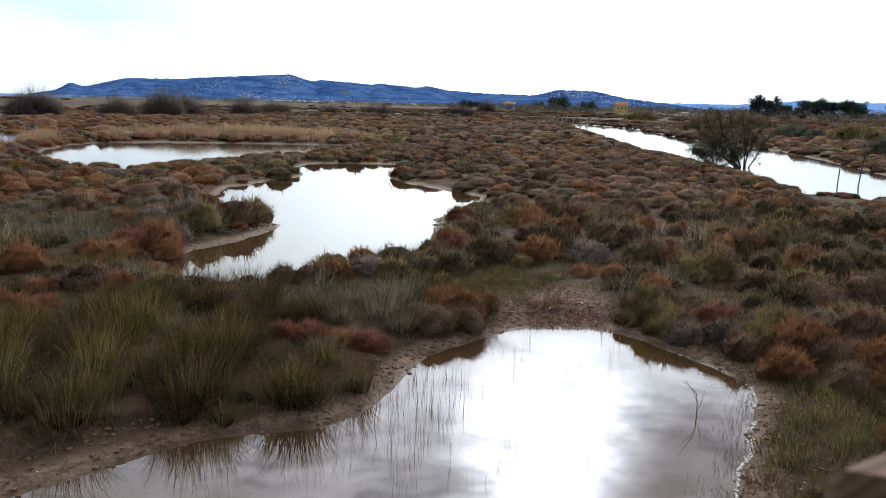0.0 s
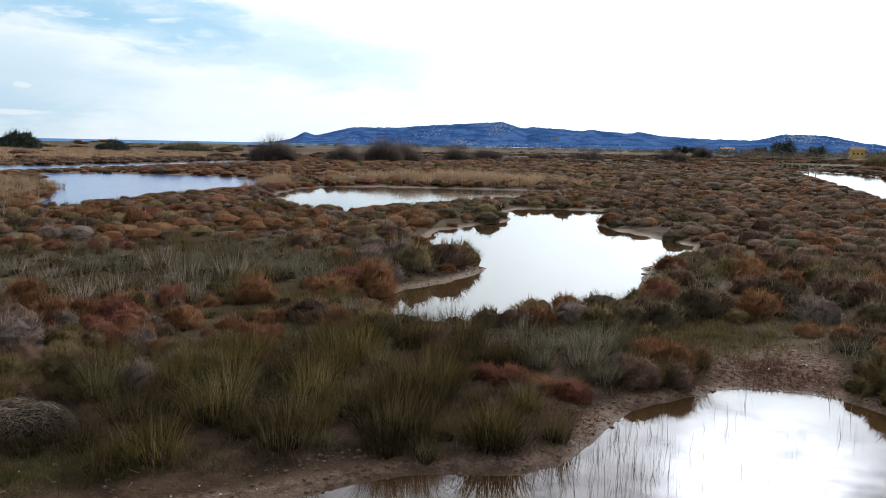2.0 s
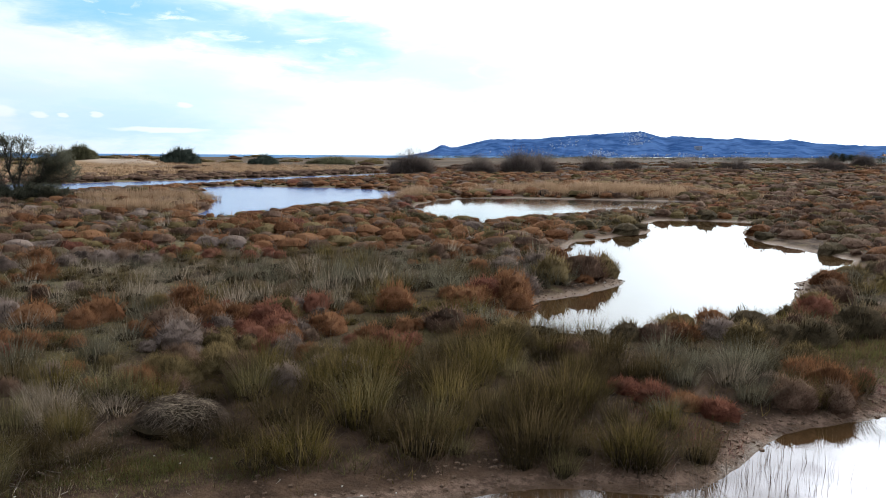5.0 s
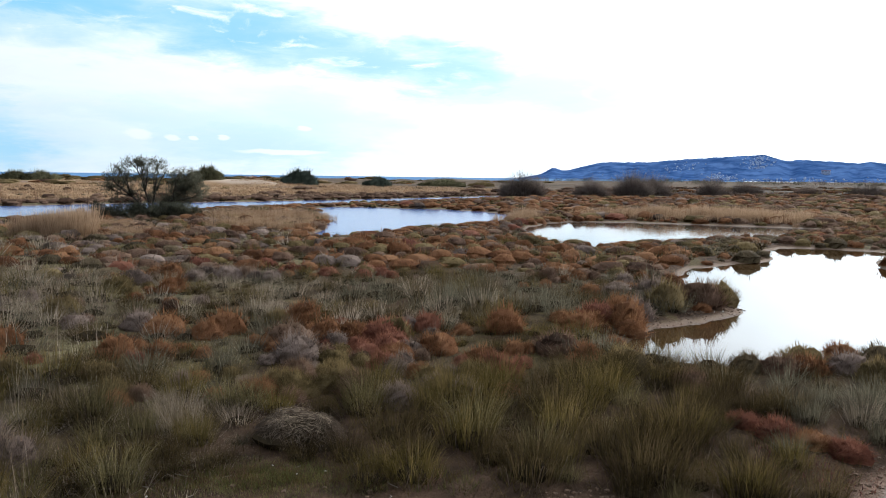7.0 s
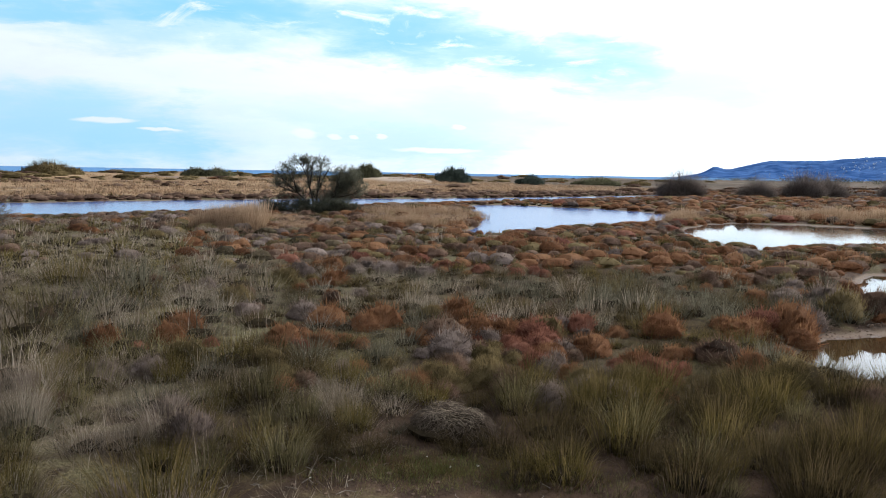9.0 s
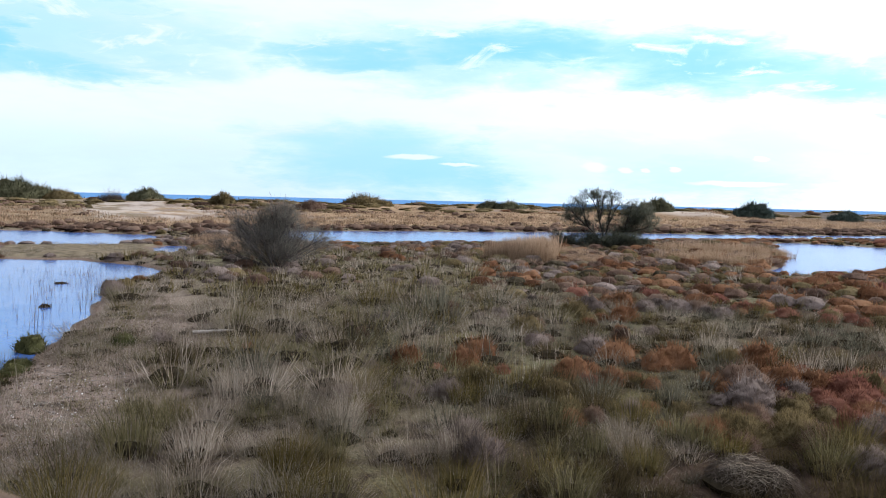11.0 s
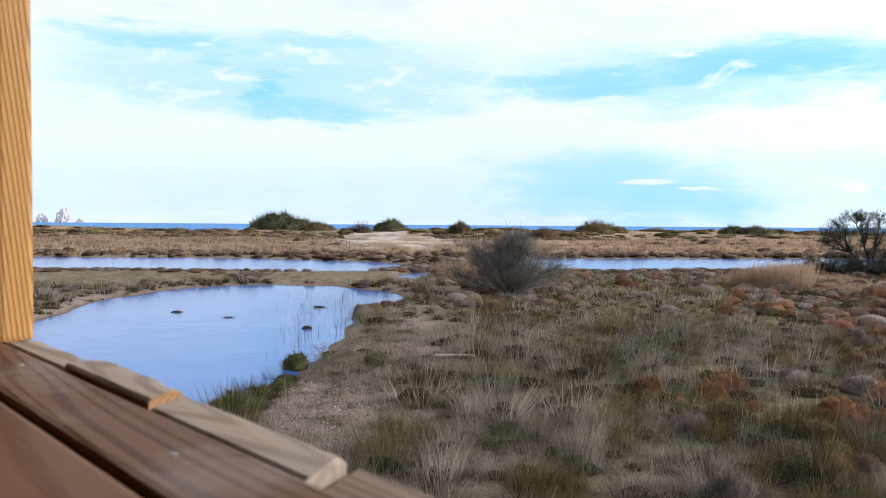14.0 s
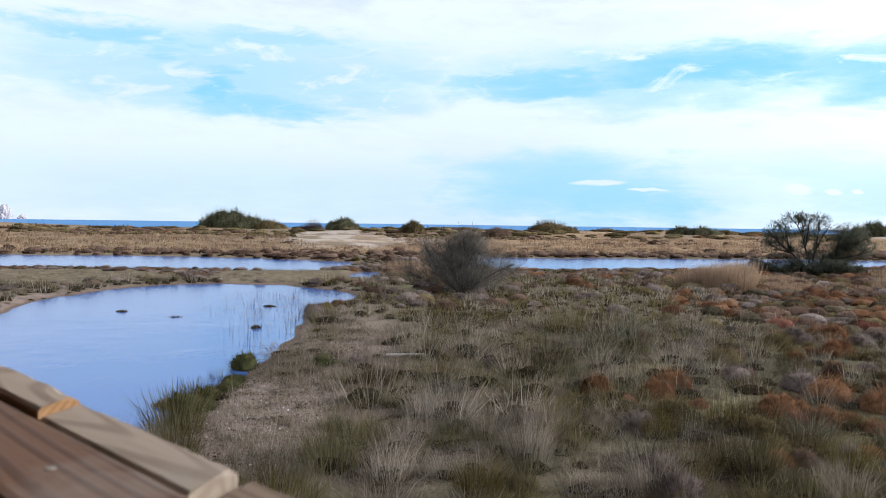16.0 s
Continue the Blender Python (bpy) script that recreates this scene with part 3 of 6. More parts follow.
def step(v, a, b):
    t = np.clip((v - a) / (b - a), 0, 1)
    return t * t * (3 - 2 * t)


def blob(x, y, cx, cy, rx, ry, turn=0.0):
    c, s = math.cos(radians(turn)), math.sin(radians(turn))
    u, v = (x - cx) * c + (y - cy) * s, -(x - cx) * s + (y - cy) * c
    return np.exp(-(u / rx) ** 2 - (v / ry) ** 2)


def height(x, y, s=None):
    s = shore(x, y) if s is None else s
    land = 0.13 + 0.10 * (rough(x, y, 3.3, 3) - 0.4) + 0.05 * (rough(x, y, 0.8, 4) - 0.5)
    dunes = step(-x, 95, 185) * (0.75 + 1.5 * rough(x, y, 34, 0) * rough(x, y, 13, 5) + 0.5 * rough(x, y, 8, 1))
    dunes = dunes + 1.5 * blob(x, y, -137, 127, 9, 8) * (0.6 + 0.8 * rough(x, y, 4, 2))
    land = land + dunes * (1 - step(-x, 205, 245)) - 2.6 * step(-x, 215, 250)
    land = land + 0.8 * step(y, 170, 400) * step(x, -200, -60)
    r = np.hypot(x, y)
    dip = np.maximum(np.where(s > 0, np.where(y > 18, 0.32, 0.20), 0.13) * s, -0.45)
    blend = step(r, 60, 140)
    dip = np.maximum(dip * (1 + 0.6 * blend), -0.45)
    return np.minimum(land, np.where(s < 3.0, dip, land))


def mesh_object(name, verts, tris, mats, index=None, smooth=False, outward=None):
    me = bpy.data.meshes.new(name)
    verts = np.ascontiguousarray(verts, np.float32)
    tris = np.ascontiguousarray(tris, np.int32)
    me.vertices.add(len(verts))
    me.vertices.foreach_set("co", verts.ravel())
    me.loops.add(tris.size)
    me.loops.foreach_set("vertex_index", tris.ravel())
    me.polygons.add(len(tris))
    k = tris.shape[1]
    me.polygons.foreach_set("loop_start", np.arange(0, tris.size, k, dtype=np.int32))
    if index is not None:
        me.polygons.foreach_set("material_index", np.ascontiguousarray(index, np.int32))
    me.polygons.foreach_set("use_smooth", np.full(len(tris), smooth))
    for m in mats:
        me.materials.append(m)
    me.update(calc_edges=True)
    if outward is not None:
        lay = me.attributes.new("outward", "FLOAT_VECTOR", "POINT")
        lay.data.foreach_set("vector", np.ascontiguousarray(outward, np.float32).ravel())
    return new(name, me)


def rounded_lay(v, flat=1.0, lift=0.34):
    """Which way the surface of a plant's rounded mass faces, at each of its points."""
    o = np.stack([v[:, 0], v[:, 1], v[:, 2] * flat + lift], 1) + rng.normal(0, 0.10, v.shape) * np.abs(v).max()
    reach = np.clip(v[:, 2] / max(1e-6, float(v[:, 2].max())), 0, 1)      # its length tells how high in the plant the point stands
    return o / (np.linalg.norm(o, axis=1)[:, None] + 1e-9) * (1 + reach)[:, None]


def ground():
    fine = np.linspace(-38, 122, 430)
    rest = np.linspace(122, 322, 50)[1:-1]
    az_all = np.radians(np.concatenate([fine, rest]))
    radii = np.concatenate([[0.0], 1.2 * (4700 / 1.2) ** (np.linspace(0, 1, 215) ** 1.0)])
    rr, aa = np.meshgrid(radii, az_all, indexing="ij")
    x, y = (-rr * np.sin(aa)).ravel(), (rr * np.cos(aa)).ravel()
    z = height(x, y)
    n = len(az_all)
    i, j = np.meshgrid(np.arange(len(radii) - 1), np.arange(n), indexing="ij")
    q = np.stack([i * n + j, i * n + (j + 1) % n, (i + 1) * n + (j + 1) % n, (i + 1) * n + j], -1).reshape(-1, 4)
    ob = mesh_object("ground", np.stack([x, y, z], 1), q[:, ::-1], [GROUND], smooth=True)
    return tagged(ob, "brown salt marsh ground with mud rims and dunes", "ground", kind="structure")


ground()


def sheet(name, outline, z, mat, label, grow):
    bm = bmesh.new()
    d = outline - np.roll(outline, 1, axis=0)
    nrm = np.stack([d[:, 1], -d[:, 0]], 1) / (np.hypot(d[:, 0], d[:, 1])[:, None] + 1e-9)
    area = np.sum(outline[:, 0] * np.roll(outline[:, 1], -1) - np.roll(outline[:, 0], -1) * outline[:, 1])
    p = outline + nrm * grow * (1 if area > 0 else -1)
    vs = [bm.verts.new((a, b, z)) for a, b in p]
    f = bm.faces.new(vs)
    bmesh.ops.triangulate(bm, faces=[f])
    bmesh.ops.recalc_face_normals(bm, faces=bm.faces[:])
    if bm.faces and sum(f.normal.z for f in bm.faces) < 0:
        bmesh.ops.reverse_faces(bm, faces=bm.faces[:])
    me = bpy.data.meshes.new(name)
    bm.to_mesh(me)
    bm.free()
    me.materials.append(mat)
    return tagged(new(name, me), label, "water", kind="structure")


POND_LABELS = {
    "near": "shallow still pond mirroring bright cloud, brown at the rim", "middle": "still white-gleaming pond among low shrubs",
    "long": "long narrow pond below pale reeds", "west": "pale pond bordered by reeds and shrubs",
    "channel": "straight pale water channel before the dunes", "back": "thin pale strip of water behind the lagoon",
    "puddle": "small puddle on sandy ground", "lagoon": "blue rippled lagoon with thin stalks standing in it",
    "river": "bright winding creek between shrub banks"}
for key, o in PONDS.items():
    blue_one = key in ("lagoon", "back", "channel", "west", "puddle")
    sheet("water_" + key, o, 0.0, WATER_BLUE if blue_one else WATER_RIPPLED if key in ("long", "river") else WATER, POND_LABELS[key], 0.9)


def sea():
    a = np.radians(np.linspace(12, 200, 95))
    radii = np.array([180, 260, 400, 700, 1300, 2400, 4900.0])
    rr, aa = np.meshgrid(radii, a, indexing="ij")
    x, y = (-rr * np.sin(aa)).ravel(), (rr * np.cos(aa)).ravel()
    x = np.minimum(x, -212)
    n = len(a)
    i, j = np.meshgrid(np.arange(len(radii) - 1), np.arange(n - 1), indexing="ij")
    q = np.stack([i * n + j, i * n + j + 1, (i + 1) * n + j + 1, (i + 1) * n + j], -1).reshape(-1, 4)
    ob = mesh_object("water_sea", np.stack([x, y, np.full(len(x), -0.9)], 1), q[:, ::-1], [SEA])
    tagged(ob, "deep blue open sea up to the horizon", "sea", kind="structure")


sea()

# distance ------------------------------------------------------------------
RIDGE = [(27.5, 0.0), (25.8, 0.32), (25.0, 0.82), (24.2, 0.55), (21.6, 1.21), (18.7, 1.23), (15.4, 1.49), (12.8, 1.65), (10.8, 1.80),
         (9.4, 1.36), (8.7, 1.47), (5.2, 1.25), (4.6, 1.33), (1.9, 1.12), (1.1, 1.25), (-0.3, 0.96), (-4.0, 0.80), (-6.5, 0.76),
         (-8.1, 1.19), (-10.7, 1.16), (-12.6, 0.75), (-16.8, 0.27), (-19.0, 0.0)]
FAR_RIDGE = [(-9, 0.2), (-14.5, 0.45), (-19.4, 0.44), (-21.9, 0.50), (-23.9, 0.80), (-26.3, 0.70), (-29, 0.72), (-36, 0.8), (-48, 0.3)]


def hills(name, profile, near, deep, mat, label, seed):
    prof = np.array(profile)[::-1]
    a = np.linspace(prof[0, 0], prof[-1, 0], 420)
    top = np.interp(a, prof[:, 0], prof[:, 1])
    k = np.hanning(9)
    top = np.convolve(np.pad(top, 4, mode="edge"), k / k.sum(), "valid")
    top = np.maximum(top + 0.05 * (rough(a * 3.1 + 50, a * 0, 1.0, seed) - 0.5) + 0.025 * (rough(a * 11 + 50, a * 0, 1.0, seed) - 0.5), 0.0)
    rows = 26
    u = np.linspace(0, 1, rows)[:, None]
    r = near + deep * u
    crest = np.tan(np.radians(top))[None, :] * (near + deep)
    spur = rough(a[None, :] * 1.3 + 90 + u * 0.4, u * 3 + 0 * a[None, :], 1.0, seed + 1)
    spur2 = rough(a[None, :] * 4.5 + 90 + u, u * 7 + 0 * a[None, :], 1.0, seed)
    up = u ** 0.9 * (1 - 0.55 * (1 - u) * spur - 0.25 * (1 - u) * spur2)
    z = -3 + crest * up + 3.2
    aa = np.radians(a)[None, :] + 0 * u
    v = np.stack([-r * np.sin(aa), r * np.cos(aa), z], -1).reshape(-1, 3)
    n = len(a)
    i, j = np.meshgrid(np.arange(rows - 1), np.arange(n - 1), indexing="ij")
    q = np.stack([i * n + j, i * n + j + 1, (i + 1) * n + j + 1, (i + 1) * n + j], -1).reshape(-1, 4)
    ob = mesh_object(name, v, q, [mat], smooth=True)
    tagged(ob, label, "hills", kind="structure")

    def at(az_deg, uu):
        return z[min(rows - 1, int(uu * (rows - 1))), int(np.clip((az_deg - a[0]) / (a[-1] - a[0]) * (n - 1), 0, n - 1))]
    return at



hill_z = hills("backdrop_hills", RIDGE, 3300, 800, HILL, "wooded coastal hills tinted haze blue, with a scatter of houses", 2)
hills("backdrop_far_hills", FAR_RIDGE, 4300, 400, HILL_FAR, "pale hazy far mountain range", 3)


def box(bm, size, m):
    r = bmesh.ops.create_cube(bm, size=1.0)
    bmesh.ops.transform(bm, matrix=m @ Matrix.Diagonal((*size, 1)), verts=r["verts"])
    return r["verts"]


def link_mesh(name, bm, mat, parent=None, label=""):
    me = bpy.data.meshes.new(name)
    bm.to_mesh(me)
    bm.free()
    for m in (mat if isinstance(mat, (list, tuple)) else [mat]):
        me.materials.append(m)
    ob = new(name, me)
    if parent is not None:
        ob.parent = parent
    if label:
        ob["label"] = label
    return ob


def part(name, bm, mat, parent, label=""):
    return link_mesh(name, bm, mat, parent, label)


def thing(name, label, category, m=None, group=""):
    ob = new(name)
    ob.empty_display_size = 0.2
    if m is not None:
        ob.matrix_basis = m
    return tagged(ob, label, category, group)


CUBE_V = np.array([(-.5, -.5, 0), (.5, -.5, 0), (.5, .5, 0), (-.5, .5, 0), (-.5, -.5, 1), (.5, -.5, 1), (.5, .5, 1), (-.5, .5, 1), (-.5, 0, 1.5), (.5, 0, 1.5)])
CUBE_F = np.array([(0, 1, 5), (0, 5, 4), (1, 2, 6), (1, 6, 5), (2, 3, 7), (2, 7, 6), (3, 0, 4), (3, 4, 7), (4, 5, 9), (4, 9, 8), (6, 7, 8), (6, 8, 9), (5, 6, 9), (7, 4, 8)])


def hill_town():
    """Hundreds of small pale houses with pitched roofs on the slopes."""
    V, F = [], []
    clusters = [(11.2, 1.1, 130, 0.55, 0.99), (13.5, 1.0, 70, 0.08, 0.30), (8.5, 3.0, 30, 0.03, 0.20), (16.0, 1.4, 34, 0.5, 0.85), (19, 2.5, 12, 0.15, 0.5),
                (3.5, 2.5, 10, 0.1, 0.3), (-9.3, 1.5, 130, 0.55, 0.99), (-12.5, 2.4, 70, 0.3, 0.95), (10, 8, 60, 0.0, 0.12)]
    n = 0
    for c, w, count, lo, hi in clusters:
        for _ in range(count):
            a = c + rng.normal() * w * 0.5
            u = lo + (hi - lo) * rng.random()
            r = 3300 + 800 * u - 12
            z = hill_z(a, u)
            s = rng.uniform(3, 8), rng.uniform(3, 6), rng.uniform(2, 4.5)
            d = heading(a)
            V.append(CUBE_V * s @ np.array(Matrix.Rotation(rng.random() * 3, 3, "Z")).T + (d.x * r, d.y * r, z - 1))
            F.append(CUBE_F + n)
            n += len(CUBE_V)
    ob = mesh_object("hill_houses", np.concatenate(V), np.concatenate(F), [HOUSE])
    tagged(ob, "scattered small white houses on wooded hills", "houses", kind="stuff")


hill_town()


def hotel():
    """A long white block on the slope, with rows of windows."""
    d = heading(7.0)
    r = 3300 + 800 * 0.45
    t = thing("hotel", "large white hotel block on the hillside", "building", Matrix.Translation((d.x * r, d.y * r, hill_z(7.0, 0.45) - 4)) @ Matrix.Rotation(radians(7), 4, "Z"))
    bm = bmesh.new()
    box(bm, (34, 14, 24), pose(0, 0, 10))
    part("wall", bm, HOUSE, t)
    bm = bmesh.new()
    box(bm, (35, 15, 1.2), pose(0, 0, 22.6))
    part("roof", bm, ROOF, t)
    for i in range(6):
        for k in range(4):
            bm = bmesh.new()
            box(bm, (3.2, 0.5, 2.2), pose(-13.5 + i * 5.4, -7.1, 3 + k * 5))
            part("window", bm, GLASS_DARK, t)


hotel()


def sea_stack(name, az_deg, r, w, h, seed, label):
    bm = bmesh.new()
    bmesh.ops.create_icosphere(bm, subdivisions=4, radius=1.0)
    for v in bm.verts:
        n = noise.fractal(v.co * 2.2 + Vector((seed, 0, 0)), 0.7, 2.1, 5)
        v.co = Vector((v.co.x * w * (1 + 0.35 * n), v.co.y * w * 0.8 * (1 + 0.35 * n), max(-0.1, v.co.z) * h * (1 + 0.45 * n)))
    d = heading(az_deg)
    ob = link_mesh(name, bm, ROCK)
    ob.location = (d.x * r, d.y * r, -2)
    tagged(ob, label, "island", group="rock islets at sea")


# vegetation library ----------------------------------------------------------


def blades(n, base_r, length, spread, width, bend, droop=0.0, lift=0.0, seg=2, r=rng):
    """n thin stems fanning out from a tuft; each is a strip that narrows to its tip."""
    th = r.random(n) * 2 * np.pi
    rad = base_r * np.sqrt(r.random(n))
    lean = spread * (0.25 + 0.75 * r.random(n)) * (0.4 + 0.6 * rad / max(base_r, 1e-6))
    th2 = th + r.normal(0, 0.5, n)
    L = length * (0.55 + 0.45 * r.random(n))
    out = np.stack([np.cos(th2), np.sin(th2)], 1)
    side = np.stack([-np.sin(th2 + r.normal(0, 1.2, n)), np.cos(th2)], 1)
    side /= np.hypot(side[:, 0], side[:, 1])[:, None]
    base = np.stack([np.cos(th) * rad, np.sin(th) * rad], 1)
    V, F = [], []
    w = width * (0.6 + 0.8 * r.random(n))
    levels = np.linspace(0, 1, seg + 1)
    for k, t in enumerate(levels):
        ang = lean * (0.5 + bend * t)
        hor = L * t * np.sin(ang)
        z = L * t * np.cos(ang) - droop * L * t * t + lift
        c = base + out * hor[:, None]
        ww = (w * (1 - 0.75 * t))[:, None] * 0.5
        if k < seg:
            V += [np.column_stack([c - side * ww, z]), np.column_stack([c + side * ww, z])]
        else:
            V += [np.column_stack([c, z])]
    m = 2 * seg + 1
    V = np.stack(V, 1).reshape(-1, 3)
    b = np.arange(n)[:, None] * m
    for k in range(seg):
        a = 2 * k
        if k < seg - 1:
            F += [b + np.array([a, a + 1, a + 3]), b + np.array([a, a + 3, a + 2])]
        else:
            F += [b + np.array([a, a + 1, a + 2])]
    return V, np.concatenate(F)


def mound(w, h, rings=3, around=8, r=rng):
    """Uneven low dome."""
    V, F = [], []
    for i in range(rings):
        t = i / rings
        rad, z = w * np.cos(t * 1.5), h * np.sin(t * 1.5)
        for k in range(around):
            a = 2 * np.pi * k / around
            q = 1 + r.normal(0, 0.10)
            V.append((rad * q * np.cos(a), rad * q * np.sin(a), z * q - (0.08 if i == 0 else 0)))
    V.append((0, 0, h))
    for i in range(rings - 1):
        for k in range(around):
            a, b = i * around + k, i * around + (k + 1) % around
            F += [(a, b, b + around), (a, b + around, a + around)]
    for k in range(around):
        F.append(((rings - 1) * around + k, (rings - 1) * around + (k + 1) % around, len(V) - 1))
    return np.array(V), np.array(F)


def join(*parts):
    V, F, M, n = [], [], [], 0
    for v, f, m in parts:
        V.append(v)
        F.append(f + n)
        M.append(np.full(len(f), m))
        n += len(v)
    return np.concatenate(V), np.concatenate(F), np.concatenate(M)


def shrub(n, w, h, width, rings=4, around=10, r=rng, tip=1.0, body=0.84):
    """A cushion: a lumpy rounded body of dense twiglets, with short tips all over it."""
    ph = r.random(5) * 6.283

    def lump(th, pol):
        return (1 + 0.13 * np.sin(th * 3 + ph[0]) * np.sin(pol) + 0.10 * np.sin(th * 2 + ph[1]) * np.sin(pol)
                + 0.10 * np.sin(pol * 4 + th * 3 + ph[2]) + 0.07 * np.sin(th * 6 + pol * 5 + ph[3]) + 0.04 * np.sin(th * 11 + pol * 9 + ph[4]))
    V, F = [], []
    for i in range(rings):
        pol = 1.72 - 1.72 * i / rings
        th = 2 * np.pi * (np.arange(around) + 0.5 * (i % 2)) / around
        q = lump(th, pol) * r.uniform(0.92, 1.06, around) * body
        V.append(np.stack([np.sin(pol) * np.cos(th) * w * q, np.sin(pol) * np.sin(th) * w * q, np.cos(pol) * h * q], 1))
    V.append(np.array([[0, 0, h * body]]))
    for i in range(rings - 1):
        for k in range(around):
            a, c = i * around + k, i * around + (k + 1) % around
            F += [(a, c, c + around), (a, c + around, a + around)]
    for k in range(around):
        F.append(((rings - 1) * around + k, (rings - 1) * around + (k + 1) % around, rings * around))
    dome = np.concatenate(V)
    z = r.random(n) * 1.04 - 0.04
    th = r.random(n) * 2 * np.pi
    pol = np.arccos(np.clip(z, -1, 1))
    d = np.stack([np.sin(pol) * np.cos(th), np.sin(pol) * np.sin(th), np.cos(pol)], 1)
    root = d * np.array([w, w, h]) * (lump(th, pol) * body * (0.90 + 0.10 * r.random(n)))[:, None]
    up = d * 0.6 + np.array([0, 0, 0.42]) + r.normal(0, 0.30, (n, 3))
    up /= np.linalg.norm(up, axis=1)[:, None]
    L = tip * (0.10 * h + 0.09 * w) * (0.45 + 0.75 * r.random(n)) + width
    side = np.cross(up, r.normal(0, 1, (n, 3)))
    side /= np.linalg.norm(side, axis=1)[:, None] + 1e-9
    ww = (width * (0.6 + 0.8 * r.random(n)))[:, None] * 0.5
    T = np.stack([root - side * ww, root + side * ww, root + up * L[:, None]], 1).reshape(-1, 3)
    T[:, 2] = np.maximum(T[:, 2], 0.0)
    return join((T, np.arange(n * 3).reshape(-1, 3), 0), (dome, np.array(F), 1))


def tussock(n, h, width, spread=0.75, base=0.16, dead=0.0, seg=2, r=rng):
    v, f = blades(n, base, h, spread, width, 0.9, 0.12, 0.0, seg, r)
    # Inner mound in the near-black colour darkens the gaps between blades.
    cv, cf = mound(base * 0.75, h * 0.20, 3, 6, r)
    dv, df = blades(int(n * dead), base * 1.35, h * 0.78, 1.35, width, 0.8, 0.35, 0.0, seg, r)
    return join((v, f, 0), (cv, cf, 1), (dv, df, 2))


LIB = {
    "shrub": [[shrub(1100, 0.34, 0.36, 0.0066, 6, 12, tip=1.7, body=0.72) for k in range(8)], [shrub(360, 0.35, 0.35, 0.0105, 5, 10, tip=1.6, body=0.73) for k in range(8)],
              [shrub(46, 0.45, 0.31, 0.024, 3, 8, tip=1.2, body=0.75) for k in range(7)], [shrub(11, 0.76, 0.40, 0.07, 3, 5, tip=1.0, body=0.80) for k in range(5)], [shrub(8, 1.9, 0.55, 0.2, 3, 6) for k in range(4)]],
    "tussock": [[tussock(280, 0.46, 0.0046, 0.62, 0.17, 0.30) for k in range(8)], [tussock(120, 0.46, 0.0085, 0.74, 0.20, 0.30, seg=1) for k in range(7)],
                [tussock(42, 0.42, 0.020, 0.7, 0.26, 0.25, seg=1) for k in range(5)], [tussock(16, 0.44, 0.07, 0.6, 0.4, 0.2, seg=1) for k in range(4)],
                [tussock(10, 0.6, 0.2, 0.6, 1.0, 0.2, seg=1) for k in range(4)]],
    "sprawl": [[tussock(190, 0.43, 0.0042, 0.95, 0.20, 0.75) for k in range(7)], [tussock(84, 0.42, 0.0080, 0.95, 0.24, 0.75, seg=1) for k in range(6)],
               [tussock(32, 0.40, 0.020, 0.9, 0.28, 0.6, seg=1) for k in range(4)], [tussock(12, 0.42, 0.07, 0.9, 0.5, 0.5, seg=1) for k in range(4)],
               [tussock(8, 0.5, 0.2, 0.9, 1.0, 0.5, seg=1) for k in range(4)]],
}
BANDS = [(4.0, 12.5, 0.37), (12.5, 25, 0.49), (25, 60, 0.68), (60, 150, 1.25), (150, 330, 4.4)]


def field():
    """Where the plants grow: jittered rows of places, thinned by water, tracks and clearings."""
    X, Y, B = [], [], []
    for b, (r0, r1, cell) in enumerate(BANDS):
        g = np.arange(-r1, r1, cell)
        gx, gy = np.meshgrid(g, g)
        gx = gx.ravel() + rng.uniform(-0.45, 0.45, gx.size) * cell
        gy = gy.ravel() + rng.uniform(-0.45, 0.45, gy.size) * cell
        r, a = np.hypot(gx, gy), np.degrees(np.arctan2(-gx, gy))
        ok = (r >= r0) & (r < r1) & (a > -36) & (a < 119) & (gx > -205)
        X.append(gx[ok])
        Y.append(gy[ok])
        B.append(np.full(ok.sum(), b))
    return np.concatenate(X), np.concatenate(Y), np.concatenate(B)


def clearings(x, y):
    """0 to 1: how bare the ground is (tracks, sand, grass patches)."""
    c = np.maximum.reduce([
        1.5 * blob(x, y, 1.5, 12.9, 1.2, 2.2, 10), 0.8 * blob(x, y, 1.2, 17.6, 1.8, 1.0), 1.25 * blob(x, y, 3.7, 7.0, 0.95, 1.5),
        1.5 * blob(x, y, -5.3, 4.7, 2.4, 0.62, 45), 1.1 * blob(x, y, -5.95, 5.3, 1.3, 0.45, 38),
        1.1 * blob(x, y, -5.5, 16.4, 0.45, 1.4, -12), 1.0 * blob(x, y, -4.85, 18.2, 0.4, 1.2, -22), 1.3 * blob(x, y, 0.1, 30.6, 2.6, 1.0, -48), 1.2 * blob(x, y, 2.3, 29.2, 1.8, 0.9, 10),
        1.5 * blob(x, y, -13.9, -0.2, 3.6, 1.25, -8), 1.4 * blob(x, y, -11.3, -0.5, 2.1, 0.9, -14), 1.1 * blob(x, y, -17.5, 0.3, 4.0, 1.1, -8), 1.2 * blob(x, y, -16.7, 2.3, 1.5, 0.8), 1.0 * blob(x, y, -22.0, 2.4, 5.0, 1.8, -12), 0.9 * blob(x, y, -36, 5.6, 6.0, 1.6, 0),
        1.5 * blob(x, y, -47, 0.5, 7.0, 5.0), 1.5 * blob(x, y, -46, -14, 6, 9), 1.6 * blob(x, y, -138, 10, 34, 9), 1.5 * blob(x, y, -137, 127, 9, 8), 0.7 * blob(x, y, 13.5, 28, 3, 5, 0)])
    return c


FX, FY, FB = field()
FS = shore(FX, FY)
